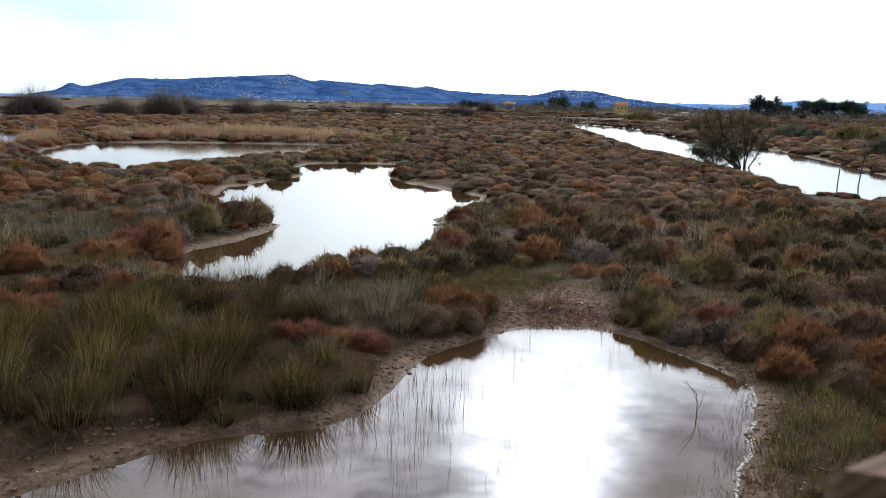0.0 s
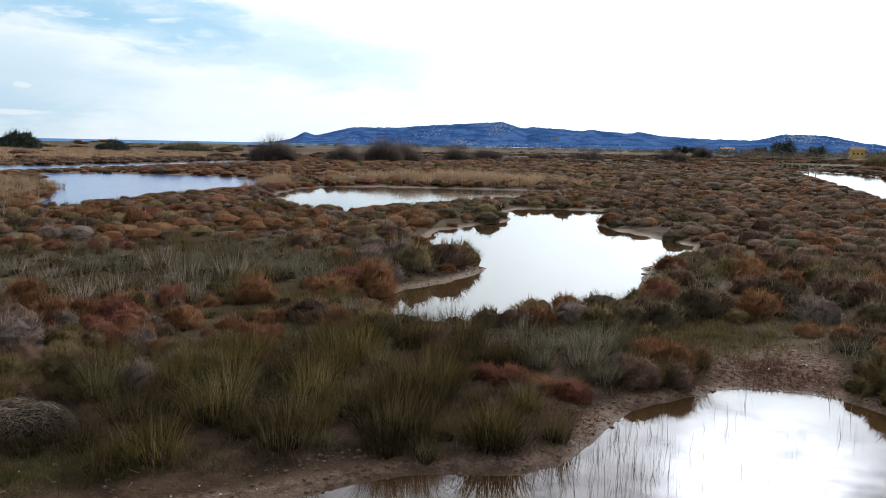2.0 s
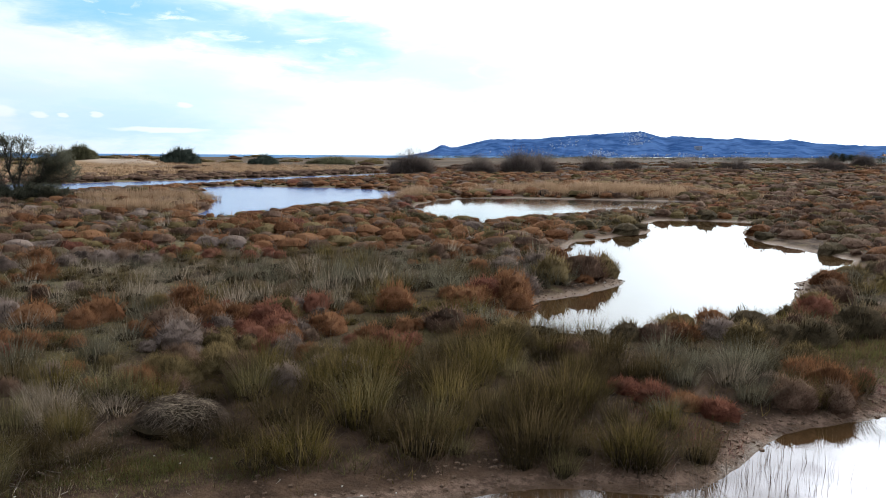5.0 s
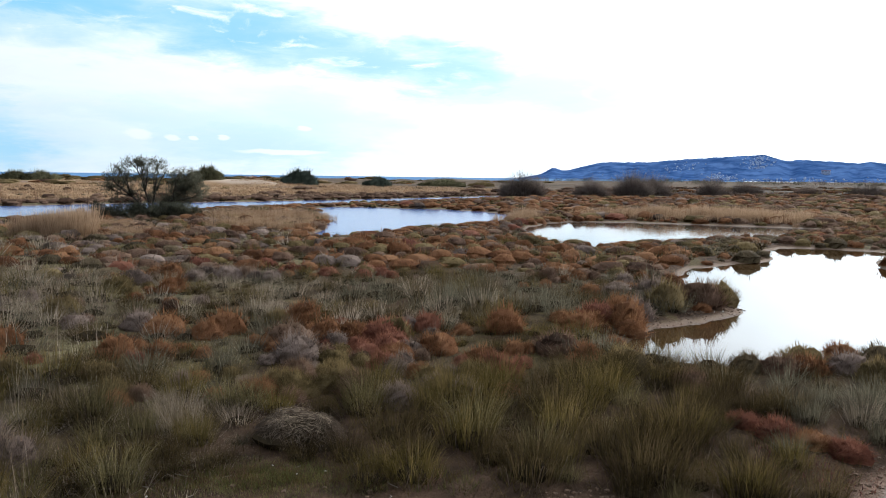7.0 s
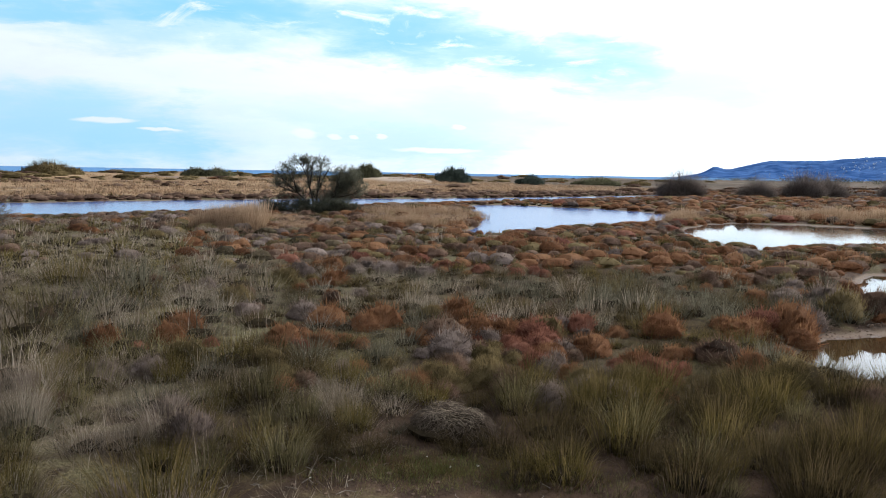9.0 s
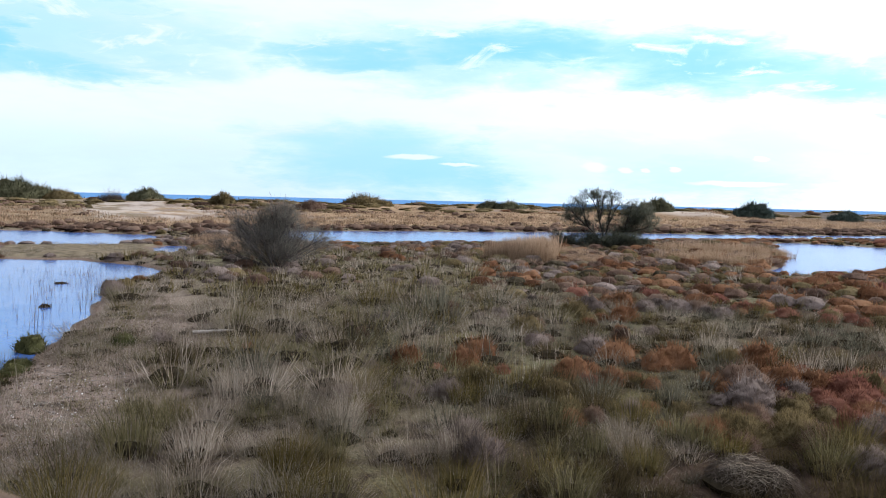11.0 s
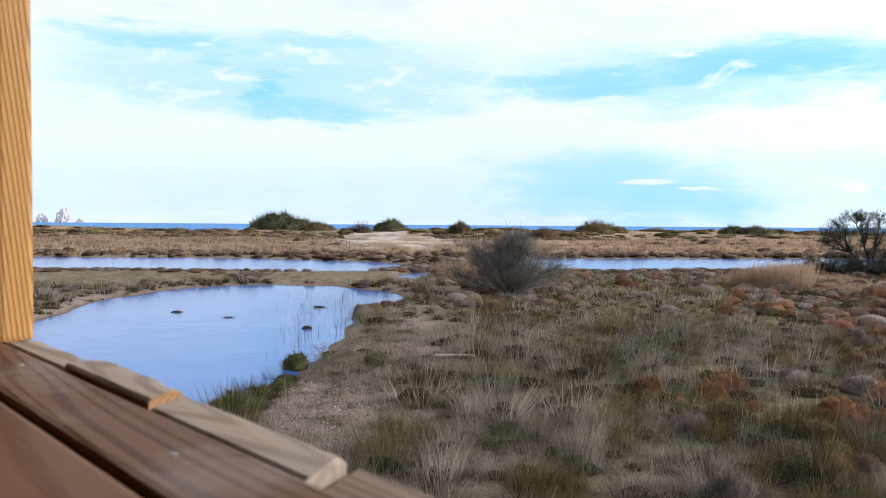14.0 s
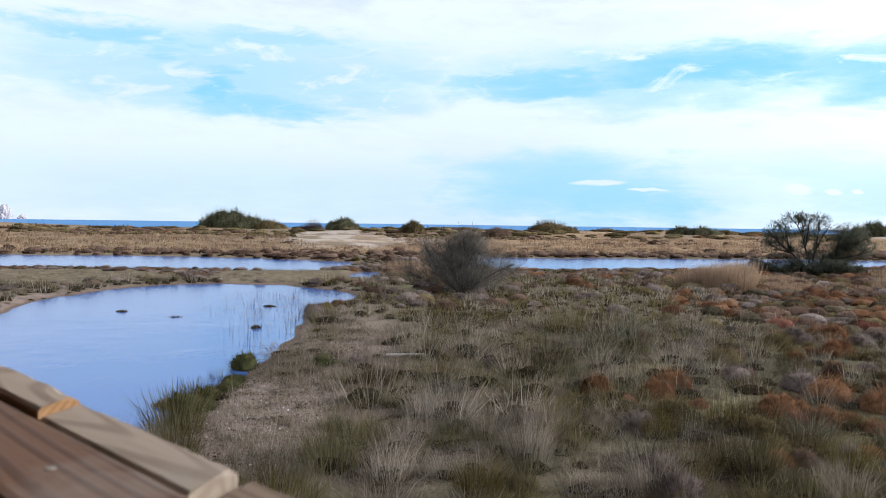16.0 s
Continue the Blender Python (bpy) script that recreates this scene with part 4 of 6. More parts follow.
FZ = height(FX, FY, FS)

# plants of the marsh ---------------------------------------------------------
SHRUB_TINTS = ["rust", "brown", "red", "mauve", "olive", "moss"]
RUSH_TINTS = ["rush", "rush_gold", "rush_grey", "dead", "rush_olive", "rush_sage"]
WORDS = {"rust": "rust-orange", "brown": "russet brown", "red": "dull red", "mauve": "grey-mauve", "olive": "olive green", "moss": "dark olive", "green": "deep green",
         "rush": "dark green", "rush_gold": "dark yellow-green", "rush_olive": "yellow-green", "rush_grey": "pale grey", "rush_sage": "grey-green", "dead": "bleached straw-coloured"}
SPECIAL = [
        ("shrub", "red", -8.9, 11.5, 1.25, 1.0), ("shrub", "red", -8.2, 10.7, 1.1, 1.0), ("shrub", "red", -1.75, 9.85, 0.95, 0.8),
        ("shrub", "red", -0.95, 9.65, 0.85, 0.8), ("shrub", "rust", -1.35, 9.75, 0.85, 0.75), ("shrub", "red", -2.15, 10.05, 0.85, 0.7), ("tussock", "rush_sage", -1.5, 9.3, 0.9, 0.9), ("tussock", "rush_sage", -0.6, 10.4, 1.1, 1.0), ("tussock", "rush_grey", -0.9, 11.0, 1.2, 1.0), ("tussock", "rush_sage", -1.5, 10.7, 1.1, 1.0), ("tussock", "rush_sage", -5.9, 17.8, 1.5, 1.2), ("tussock", "rush_sage", -6.5, 18.6, 1.5, 1.2), ("tussock", "rush_sage", -5.4, 19.0, 1.4, 1.2), ("tussock", "rush_sage", -5.9, 19.9, 1.5, 1.2), ("shrub", "rust", -13.9, 7.1, 1.4, 1.0),
        ("shrub", "rust", -6.3, 17.0, 1.2, 1.1), ("shrub", "olive", -5.7, 18.4, 1.3, 1.2), ("shrub", "brown", -5.1, 19.4, 1.3, 1.2),
        ("shrub", "olive", -4.9, 20.3, 1.2, 1.1), ("shrub", "mauve", -6.4, 19.6, 1.3, 1.1), ("shrub", "red", 0.15, 16.7, 1.1, 1.0),
        ("shrub", "mauve", -1.4, 14.1, 1.05, 0.95), ("shrub", "brown", -2.3, 13.4, 1.05, 0.9), ("shrub", "mauve", 2.9, 15.6, 1.2, 1.0),
        ("shrub", "rust", 4.6, 9.7, 1.4, 1.0), ("shrub", "brown", 5.6, 10.1, 1.5, 1.1), ("shrub", "rust", 5.3, 9.0, 1.3, 1.0),
        ("tussock", "dead", -7.58, 5.81, 1.15, 1.15), ("tussock", "rush_grey", -7.7, 5.95, 1.2, 1.2), ("sprawl", "dead", -7.3, 6.5, 1.0, 0.9),
        ("sprawl", "dead", -8.37, 3.5, 1.2, 0.9), ("tussock", "rush", -7.0, 5.2, 0.95, 1.0), ("tussock", "rush", -6.6, 4.9, 0.8, 1.0),
        ("tussock", "rush_gold", -7.4, 4.5, 1.1, 1.0), ("tussock", "rush", -5.5, 6.4, 1.1, 1.0), ("tussock", "rush", -4.9, 6.9, 1.1, 1.0),
        ("tussock", "rush", -4.2, 7.3, 1.15, 1.0), ("tussock", "rush_gold", -3.5, 7.7, 1.0, 1.0), ("tussock", "rush", -5.3, 7.6, 1.2, 1.0),
        ("shrub", "green", -17.7, -0.92, 1.1, 1.25), ("tussock", "rush", -18.2, -0.86, 1.0, 0.8), ("shrub", "green", -14.2, -1.8, 1.25, 0.9), ("shrub", "green", -13.8, -1.5, 1.1, 0.8), ("shrub", "green", -14.7, -1.45, 1.1, 0.85), ("shrub", "green", -15.5, -1.1, 1.0, 0.7), ("shrub", "green", -16.1, -1.05, 0.9, 0.8), ("shrub", "mauve", -26.8, 0.9, 1.4, 1.2), ("shrub", "olive", -28.3, 1.35, 1.2, 1.0), ("shrub", "green", -17.1, 0.72, 1.0, 0.8), ("tussock", "rush", -14.9, 1.6, 1.4, 1.1), ("tussock", "rush_grey", -12.7, 2.6, 1.6, 1.2), ("tussock", "rush_gold", -11.1, 1.1, 1.3, 0.9), ("tussock", "rush_grey", -9.7, 2.9, 1.4, 1.1), ("tussock", "rush", -15.6, -1.75, 1.2, 0.9), ("tussock", "rush_gold", -14.9, -1.85, 1.3, 0.9),
        ("tussock", "rush", -16.6, -1.35, 1.1, 0.8), ("shrub", "olive", -14.4, -2.1, 0.9, 0.8), ("tussock", "rush", -18.0, 1.0, 0.9, 0.8),
        ("shrub", "rust", -7.5, 11.2, 1.3, 1.0), ("shrub", "red", -5.8, 10.4, 1.2, 1.0), ("shrub", "rust", -9.8, 11.0, 1.3, 1.1), ("shrub", "rust", -5.75, 15.9, 1.3, 1.3),
        ("sprawl", "dead", -7.68, 6.6, 0.9, 0.9), ("tussock", "rush_gold", -7.15, 4.95, 0.9, 0.9), ("tussock", "rush", -6.9, 5.25, 0.8, 0.9),
        ("sprawl", "rush_olive", -17.2, 0.0, 1.3, 0.7), ("sprawl", "rush_olive", -16.5, 0.35, 1.3, 0.6), ("sprawl", "rush_olive", -18.3, 0.15, 1.3, 0.6), ("sprawl", "rush_olive", -18.9, 0.6, 1.3, 0.6), ("sprawl", "rush_olive", -16.2, -0.1, 1.1, 0.6), ("sprawl", "dead", -17.6, 0.5, 1.2, 0.7), ("tussock", "rush_olive", -12.0, 0.6, 1.0, 0.8), ("tussock", "rush_olive", -13.4, 1.2, 1.2, 0.9), ("sprawl", "rush_olive", -20.5, 1.0, 1.4, 0.6),
        ("tussock", "rush_gold", -14.0, -1.54, 1.2, 0.9), ("tussock", "rush", -14.6, -1.2, 1.0, 0.9), ("tussock", "rush_gold", -12.6, -1.85, 1.2, 0.9),
        ("tussock", "rush", -13.2, -1.75, 1.1, 0.9), ("tussock", "rush", -17.9, 0.73, 0.8, 0.7), ("tussock", "rush", -17.6, 0.95, 0.7, 0.7),
        ("sprawl", "dead", -10.7, 1.4, 1.5, 1.0), ("sprawl", "dead", -11.2, 1.75, 1.3, 1.0), ("tussock", "dead", -12.2, 2.0, 1.4, 1.2), ("sprawl", "rush_grey", -12.8, 2.2, 1.4, 1.1),
        ("tussock", "rush", -14.9, 1.75, 1.2, 1.0), ("tussock", "rush_gold", -8.65, 1.95, 1.3, 1.0), ("tussock", "rush_grey", -10.9, 2.65, 1.3, 1.1),
        ("tussock", "rush_gold", -8.69, 2.04, 1.35, 1.1), ("tussock", "rush", -8.5, 2.2, 1.1, 1.0), ("sprawl", "rush_sage", -9.41, 2.89, 1.4, 1.0), ("tussock", "rush_sage", -14.2, 2.7, 1.7, 1.1), ("tussock", "rush", -15.0, 1.6, 1.1, 1.0),
        ("tussock", "rush", -5.85, 6.05, 0.9, 0.9), ("sprawl", "rush_sage", -6.75, 6.0, 0.6, 0.8), ("sprawl", "dead", -8.41, 3.6, 1.2, 0.8), ("sprawl", "rush_sage", -9.46, 4.42, 1.5, 1.0), ("shrub", "rust", -13.14, 6.44, 1.2, 1.1), ("shrub", "rust", -11.56, 7.8, 1.3, 1.0), ("shrub", "rust", -11.0, 8.2, 1.0, 1.0),
        ("tussock", "rush_gold", -7.49, 3.55, 1.2, 0.9), ("tussock", "rush", -12.27, 4.6, 1.2, 1.0), ("tussock", "rush_sage", -13.8, 5.9, 1.4, 1.1), ("tussock", "rush_sage", -9.4, 8.1, 1.4, 1.1), ("tussock", "rush_sage", -10.6, 10.4, 1.4, 1.1),
        ("sprawl", "dead", -8.6, 3.2, 1.2, 0.8), ("sprawl", "dead", -9.6, 2.2, 1.1, 1.0), ("tussock", "dead", -11.6, 3.4, 1.1, 1.1)]


BIG = (np.degrees(np.arctan2(-FX, FY)) < 13) & (np.hypot(FX, FY) > 13.5) & (np.hypot(FX, FY) < 25)

MEADOW = (np.degrees(np.arctan2(-FX, FY)) > 56) & (np.hypot(FX, FY) > 12.5) & (np.hypot(FX, FY) < 25)
CLUMPS = (np.degrees(np.arctan2(-FX, FY)) > 3) & (np.hypot(FX, FY) < 12.5)


def choose_plants():
    r, a = np.hypot(FX, FY), np.degrees(np.arctan2(-FX, FY))
    n = len(FX)
    u, v, w = rng.random(n), rng.random(n), rng.random(n)
    bare = clearings(FX, FY)
    margin = np.where((FY < 12.3) & (FX > -6), np.where(FX < -0.5, 0.36, np.where(FX > 2.2, np.where(FY < 8.6, 0.62, 0.42), 0.42)), 0.26) + 0.30 * (w - 0.5)
    margin = np.where(FX > 14, 0.02, margin)
    keep = (FS > margin) & (bare + 0.35 * (rough(FX, FY, 1.4, 2) - 0.5) < 0.52 + 0.25 * u)
    keep &= ~((FB == 1) & ~BIG & (u > 0.84)) & ~(MEADOW & (w > 0.74))
    keep &= ((u < 0.50) | ~BIG) & ((u < 0.54) | ~CLUMPS)
    keep &= ~((FX < -79) & (FX > -140) & (u > np.where(rough(FX * 2.5, FY * 0.35, 11, 3) > 0.80, 0.5, 0.02)))
    keep &= ~((FX <= -140) & (rough(FX, FY * 0.4, 16, 3) < 0.56) & (u > 0.06))
    keep &= ~((FY > 150) & (rough(FX * 0.4, FY, 18, 4) < 0.55) & (u > 0.2))
    for kind, tint, x, y, size, tall in SPECIAL:
        keep &= np.hypot(FX - x, FY - y) > 0.14 + 0.19 * size
    keep &= (np.hypot(FX + 6.25, FY - 6.45) > 0.75) & (np.hypot(FX + 5.75, FY - 5.95) > 0.6)
    # share of rushes, shrubs and sprawling grass
    patch = rough(FX, FY, 4.5, 0)
    rush = 0.30 - 0.12 * step(r, 30, 60)
    rush = np.where((a > 3) & (r < 11.5), np.where(r < 9, 1.3, 0.92), rush)
    rush = np.where((a > 36) & (r < 10.0), 1.3, rush)
    rush = np.where((a > 25) & (a < 75) & (r >= 10.5) & (r < 24), 0.50, rush)
    rush = np.where((a >= 60) & (r < 45), 0.74, rush)
    rush = np.where((a >= 70) & (r < 45), 0.88, rush)
    rush = np.where((a < 3) & (r > 11), 0.16 + 0.16 * (r < 20), rush)
    rush = np.where((FX > 2.4) & (FY < 8.5) & (r < 12), 0.7, rush)
    rush = rush + 0.75 * blob(FX, FY, -13.0, 16.0, 3.6, 2.0, 40) + 0.6 * blob(FX, FY, 0.6, 19.5, 1.6, 2.4) + 0.5 * blob(FX, FY, -2.5, 12.0, 2.2, 1.5)
    rush = rush - 0.8 * blob(FX, FY, -8.9, 10.6, 1.6, 1.5) - 0.6 * blob(FX, FY, -1.3, 9.4, 1.3, 0.8, 20) - 0.9 * blob(FX, FY, 5.4, 9.8, 2.2, 1.4)
    sage = np.maximum.reduce([blob(FX, FY, -9.6, 16.4, 4.2, 2.6, 35), 0.8 * blob(FX, FY, -0.9, 12.3, 1.6, 2.0), 0.8 * blob(FX, FY, -12.6, 20.8, 2.6, 2.0), 0.7 * blob(FX, FY, -4.6, 13.4, 3.0, 1.4, 10), 0.9 * blob(FX, FY, -6.0, 18.8, 1.0, 2.0, 10)])
    rush = rush + 0.75 * sage
    rush = np.where(BIG, np.minimum(rush, 0.26), rush)
    u = np.where(BIG, u * 2, np.where(CLUMPS, u / 0.54, u))
    is_rush = (u < rush + 0.5 * (patch - 0.5)) & (FX > -140)
    sprawl = is_rush & (v < np.where(a > 68, 0.65, np.where(a > 56, 0.5, 0.12)))
    # tints
    hue = 0.5 * rough(FX, FY, 2.2, 1) + 0.5 * rng.random(n)
    tint = np.full(n, 1)
    red = -0.05 * (a > 58) + blob(FX, FY, -9.2, 11.0, 1.6, 1.2) + 0.5 * blob(FX, FY, -1.4, 9.3, 1.2, 0.7, 20) + 1.1 * blob(FX, FY, -16.6, 18.2, 3.4, 2.2) + blob(FX, FY, -9.0, 12.0, 0.9, 0.8) + blob(FX, FY, -6.3, 11.2, 1.2, 0.7) + 0.12 * blob(FX, FY, 5.2, 9.6, 2.2, 1.3) + 0.25 * blob(FX, FY, -12, 6.5, 3, 3)
    tint = np.where(hue < 0.46, 0, tint)
    tint = np.where(hue > 0.60, 3, tint)
    tint = np.where((hue > 0.52) & (w > 0.66), 4, tint)
    tint = np.where((a < 14) & (r > 10) & (w < 0.7), np.where(v > 0.48, 1, np.where(v > 0.28, 4, np.where(v > 0.13, 3, 0))), tint)
    tint = np.where((a < 14) & (r > 12) & (r < 45) & (w > 0.35) & (w < 0.70), 5, tint)
    tint = np.where((a < 2) & (r > 24) & (w < 0.85), np.where(v > 0.42, 1, np.where(v > 0.22, 5, np.where(v > 0.06, 0, 3))), tint)
    tint = np.where((FX > 2.4) & (FY < 9.5) & (r < 13), np.where(v > 0.6, 1, np.where(v > 0.3, 0, 4)), tint)
    tint = np.where((a > 66) & (w < 0.45), 3, tint)
    tint = np.where((a > 66) & (w > 0.72), 1, tint)
    tint = np.where((tint == 3) & (a < 46) & (r > 22) & (v < 0.6), np.where(w < 0.5, 0, 1), tint)
    tint = np.where((tint == 0) & (a > 46) & (r > 18) & (v < 0.45), np.where(w < 0.5, 1, 5), tint)
    tint = np.where(w < 0.5 * (blob(FX, FY, -14.0, 7.0, 1.6, 1.0) + blob(FX, FY, -12.8, 8.6, 1.3, 0.9) + blob(FX, FY, -20, 14, 3, 2)), 0, tint)
    tint = np.where((w < 0.02 + 0.42 * red), 2, tint)
    tint = np.where(BIG, np.where(v < 0.45, 5, np.where(v < 0.72, 1, np.where(v < 0.86, 4, 0))), tint)
    tint = np.where((FX < -140) & (w < 0.7), 4, tint)
    tint = np.where((FX < -66) & (FX > -140), 1, tint)
    gone = np.full(n, 0)
    gone = np.where(hue > np.where(a > 60, 0.52, np.where((a > 34) & (r > 11), 0.62, 0.76)), 2, gone)
    gone = np.where((hue < 0.46) & (w > 0.4), 1, gone)
    gone = np.where((a > 58) & (w < np.where(a > 72, 0.18, 0.12)), 3, gone)
    gone = np.where((a > 62) & (w > 0.55), 1, gone)
    gone = np.where((a > 35) & (a < 62) & (w < 0.10), 3, gone)
    gone = np.where((a > 60) & (gone == 0) & (v > 0.30), 2, gone)
    gone = np.where((a > 62) & (gone == 2) & (v < 0.35), 1, gone)
    gone = np.where((FX > 2.4) & (FY < 9.0) & (r < 13), np.where(v > 0.8, 1, 0), gone)
    gone = np.where((a > 0) & (a < 40) & (r < 11.5), np.where(w > np.where(a > 20, 0.44, 0.72), 1, 0), gone)
    gone = np.where((a >= 40) & (a < 75) & (r < 14) & (gone == 2), np.where(v > 0.45, 1, np.where(v > 0.2, 0, 2)), gone)
    gone = np.where((a > 56) & (r < 45) & (hue < 0.53) & (w > 0.45), 4, gone)
    gone = np.where((a > 50) & (r < 25) & (gone == 2) & (v > 0.86), 5, gone)
    gone = np.where((a > 48) & (r < 17) & (gone == 1) & (v < 0.55), 4, gone)
    gone = np.where((a < 30) & (r < 16) & (gone == 2), 0, gone)
    gone = np.where(v < 0.85 * sage, np.where((w > 0.88) & (a > 30), 2, 5), gone)
    gone = np.where((a < 30) & (r > 12) & (r < 60) & (v < 0.5), 5, gone)
    gone = np.where((a >= 30) & (a < 62) & (r > 11) & (v < 0.3), 5, gone)
    gone = np.where((a > 15) & (a < 52) & (r < 11.5) & (gone == 0) & (v > 0.86), 4, gone)
    return keep, is_rush, sprawl, tint, gone


KEEP, IS_RUSH, SPRAWL, TINT, GONE = choose_plants()
SIZE = 0.60 + 1.15 * rng.random(len(FX)) ** 2.0


def low_by_water():
    """Plants stay low where open water lies just behind them."""
    cap = np.full(len(FX), 9.0)
    for k in (1.03, 1.06, 1.10, 1.15):
        cap = np.where((FB >= 1) & (shore(FX * k, FY * k) < 0), np.where(FB == 1, 0.48, 0.27), cap)
    return cap


BEARING = np.degrees(np.arctan2(-FX, FY))
CLUMP = 0.72 + 0.75 * rng.random(len(FX)) ** 2
SIZE = np.minimum(SIZE, np.where(IS_RUSH, 1.35, np.where(FB == 0, 1.2, 1.65))) * np.where(IS_RUSH, 1 + (1.22 * CLUMP - 1) * step(BEARING, 52, 68) * (np.hypot(FX, FY) < 45), 1 - 0.12 * step(BEARING, 60, 75))
SIZE = np.where(BIG, np.minimum(1.4 * SIZE, np.where(IS_RUSH, 1.35, 1.6)), np.where(CLUMPS & IS_RUSH, np.where(BEARING > 48, 1.12, 1.30) * SIZE, np.where(MEADOW & IS_RUSH, 1.3 * SIZE, SIZE))) * np.where(IS_RUSH, 1 + 0.3 * blob(FX, FY, -9.6, 16.4, 4.2, 2.6, 35), 1.0)
CAP = low_by_water()
FLAT = {"shrub": 1.3, "tussock": 0.7, "sprawl": 0.8}
MESHES = {}


def plant_meshes(kind, k, tint, band=0, skirt="skirt"):
    """The meshes of one plant's two parts, shared by all plants alike."""
    key = (kind, k, tint, band, skirt)
    if key not in MESHES:
        v, f, m = LIB[kind][band][k]
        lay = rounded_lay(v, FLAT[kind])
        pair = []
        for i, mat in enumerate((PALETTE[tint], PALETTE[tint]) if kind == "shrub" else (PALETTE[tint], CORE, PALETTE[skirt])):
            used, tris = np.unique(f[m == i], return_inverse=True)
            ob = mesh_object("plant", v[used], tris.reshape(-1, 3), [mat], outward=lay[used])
            pair.append(ob.data)
            bpy.data.objects.remove(ob)
        MESHES[key] = pair
    return MESHES[key]


NAMES = {"shrub": "glasswort_shrub", "tussock": "rush_tussock", "sprawl": "grass_tussock"}
CATS = {"shrub": "shrub", "tussock": "rushes", "sprawl": "grass"}
TEXTS = {"shrub": "{} cushion-shaped glasswort shrub on the marsh", "tussock": "{} spiky rush tussock on the marsh",
         "sprawl": "{} sprawling grass tussock, partly collapsed"}


PIECES = {"shrub": ("foliage", "cushion"), "tussock": ("tuft", "root_crown", "dead_skirt"), "sprawl": ("tuft", "root_crown", "dead_skirt")}


def single_plant(kind, tint, x, y, z, size, tall=1.0):
    band = 0 if math.hypot(x, y) < 12.5 else 1
    k = int(rng.integers(len(LIB[kind][band])))
    ob = thing(NAMES[kind], TEXTS[kind].format(WORDS[tint]), CATS[kind],
               Matrix.Translation((x, y, z)) @ Matrix.Rotation(rng.random() * 6.28, 4, "Z") @ Matrix.Diagonal((size, size, size * tall, 1)), NAMES[kind] + "s of the marsh")
    for name, me in zip(PIECES[kind], plant_meshes(kind, k, tint, band, "skirt" if kind != "shrub" and math.degrees(math.atan2(-x, y)) > 44 + 8 * rng.random() else "skirt_brown")):
        new(name, me).parent = ob
    return ob


def spread(name, kind, tints, chosen, tint_of, label, category, tall=1.0):
    """All the further plants of one kind, as one mesh."""
    V, F, M, O, n = [], [], [], [], 0
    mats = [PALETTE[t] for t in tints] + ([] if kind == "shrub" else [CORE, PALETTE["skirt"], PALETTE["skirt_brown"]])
    dark = BEARING < 44 + 20 * rng.random(len(FX)) ** 2
    for b in range(len(BANDS)):
        for k, (v, f, m) in enumerate(LIB[kind][b]):
            idx = chosen[(FB[chosen] == b) & (chosen % len(LIB[kind][b]) == k)]
            if not len(idx):
                continue
            t = rng.random(len(idx)) * 6.283
            c, s, sz = np.cos(t), np.sin(t), SIZE[idx]
            hz = sz * (0.8 + 0.4 * rng.random(len(idx))) * tall
            hz = np.minimum(hz, CAP[idx] / v[:, 2].max())
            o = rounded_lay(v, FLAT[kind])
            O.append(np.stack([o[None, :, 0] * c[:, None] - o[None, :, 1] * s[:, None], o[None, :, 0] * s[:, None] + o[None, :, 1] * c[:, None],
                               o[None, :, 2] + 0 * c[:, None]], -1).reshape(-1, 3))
            P = np.empty((len(idx), len(v), 3))
            P[:, :, 0] = (v[None, :, 0] * c[:, None] - v[None, :, 1] * s[:, None]) * sz[:, None] + FX[idx][:, None]
            P[:, :, 1] = (v[None, :, 0] * s[:, None] + v[None, :, 1] * c[:, None]) * sz[:, None] + FY[idx][:, None]
            P[:, :, 2] = v[None, :, 2] * hz[:, None] + FZ[idx][:, None] - 0.02
            V.append(P.reshape(-1, 3))
            F.append((f[None] + (np.arange(len(idx)) * len(v))[:, None, None] + n).reshape(-1, 3))
            M.append((np.where((m[None] == 0) | (kind == "shrub"), tint_of[idx][:, None], len(tints) + m[None] - 1 + (m[None] == 2) * dark[idx][:, None])).ravel())
            n += len(idx) * len(v)
    ob = mesh_object(name, np.concatenate(V), np.concatenate(F), mats, np.concatenate(M), outward=np.concatenate(O))
    return tagged(ob, label, category, kind="stuff")


def marsh():
    r = np.hypot(FX, FY)
    for kind, sel, tints, tint_of, cap, label in (
            ("shrub", KEEP & ~IS_RUSH, SHRUB_TINTS, TINT, 280, "wide carpet of russet, rust and grey cushion shrubs"),
            ("tussock", KEEP & IS_RUSH & ~SPRAWL, RUSH_TINTS, GONE, 280, "spiky green and grey rush tussocks across the marsh"),
            ("sprawl", KEEP & SPRAWL, RUSH_TINTS, GONE, 160, "sprawling dry grass tussocks across the marsh")):
        ids = np.where(sel)[0]
        ids = ids[np.argsort(r[ids], kind="stable")]
        close = ids[:cap][FB[ids[:cap]] == 0]
        for i in close:
            single_plant(kind, tints[tint_of[i]], FX[i], FY[i], FZ[i] - 0.02, SIZE[i], 0.85 + 0.3 * rng.random())
        rest = np.sort(np.setdiff1d(ids, close))
        spread({"shrub": "shrub_carpet", "tussock": "rush_field", "sprawl": "grass_field"}[kind], kind, tints, rest, tint_of, label, CATS[kind])


marsh()

# plants that stand out by themselves


def ground_z(x, y):
    return float(height(np.array([float(x)]), np.array([float(y)]))[0])


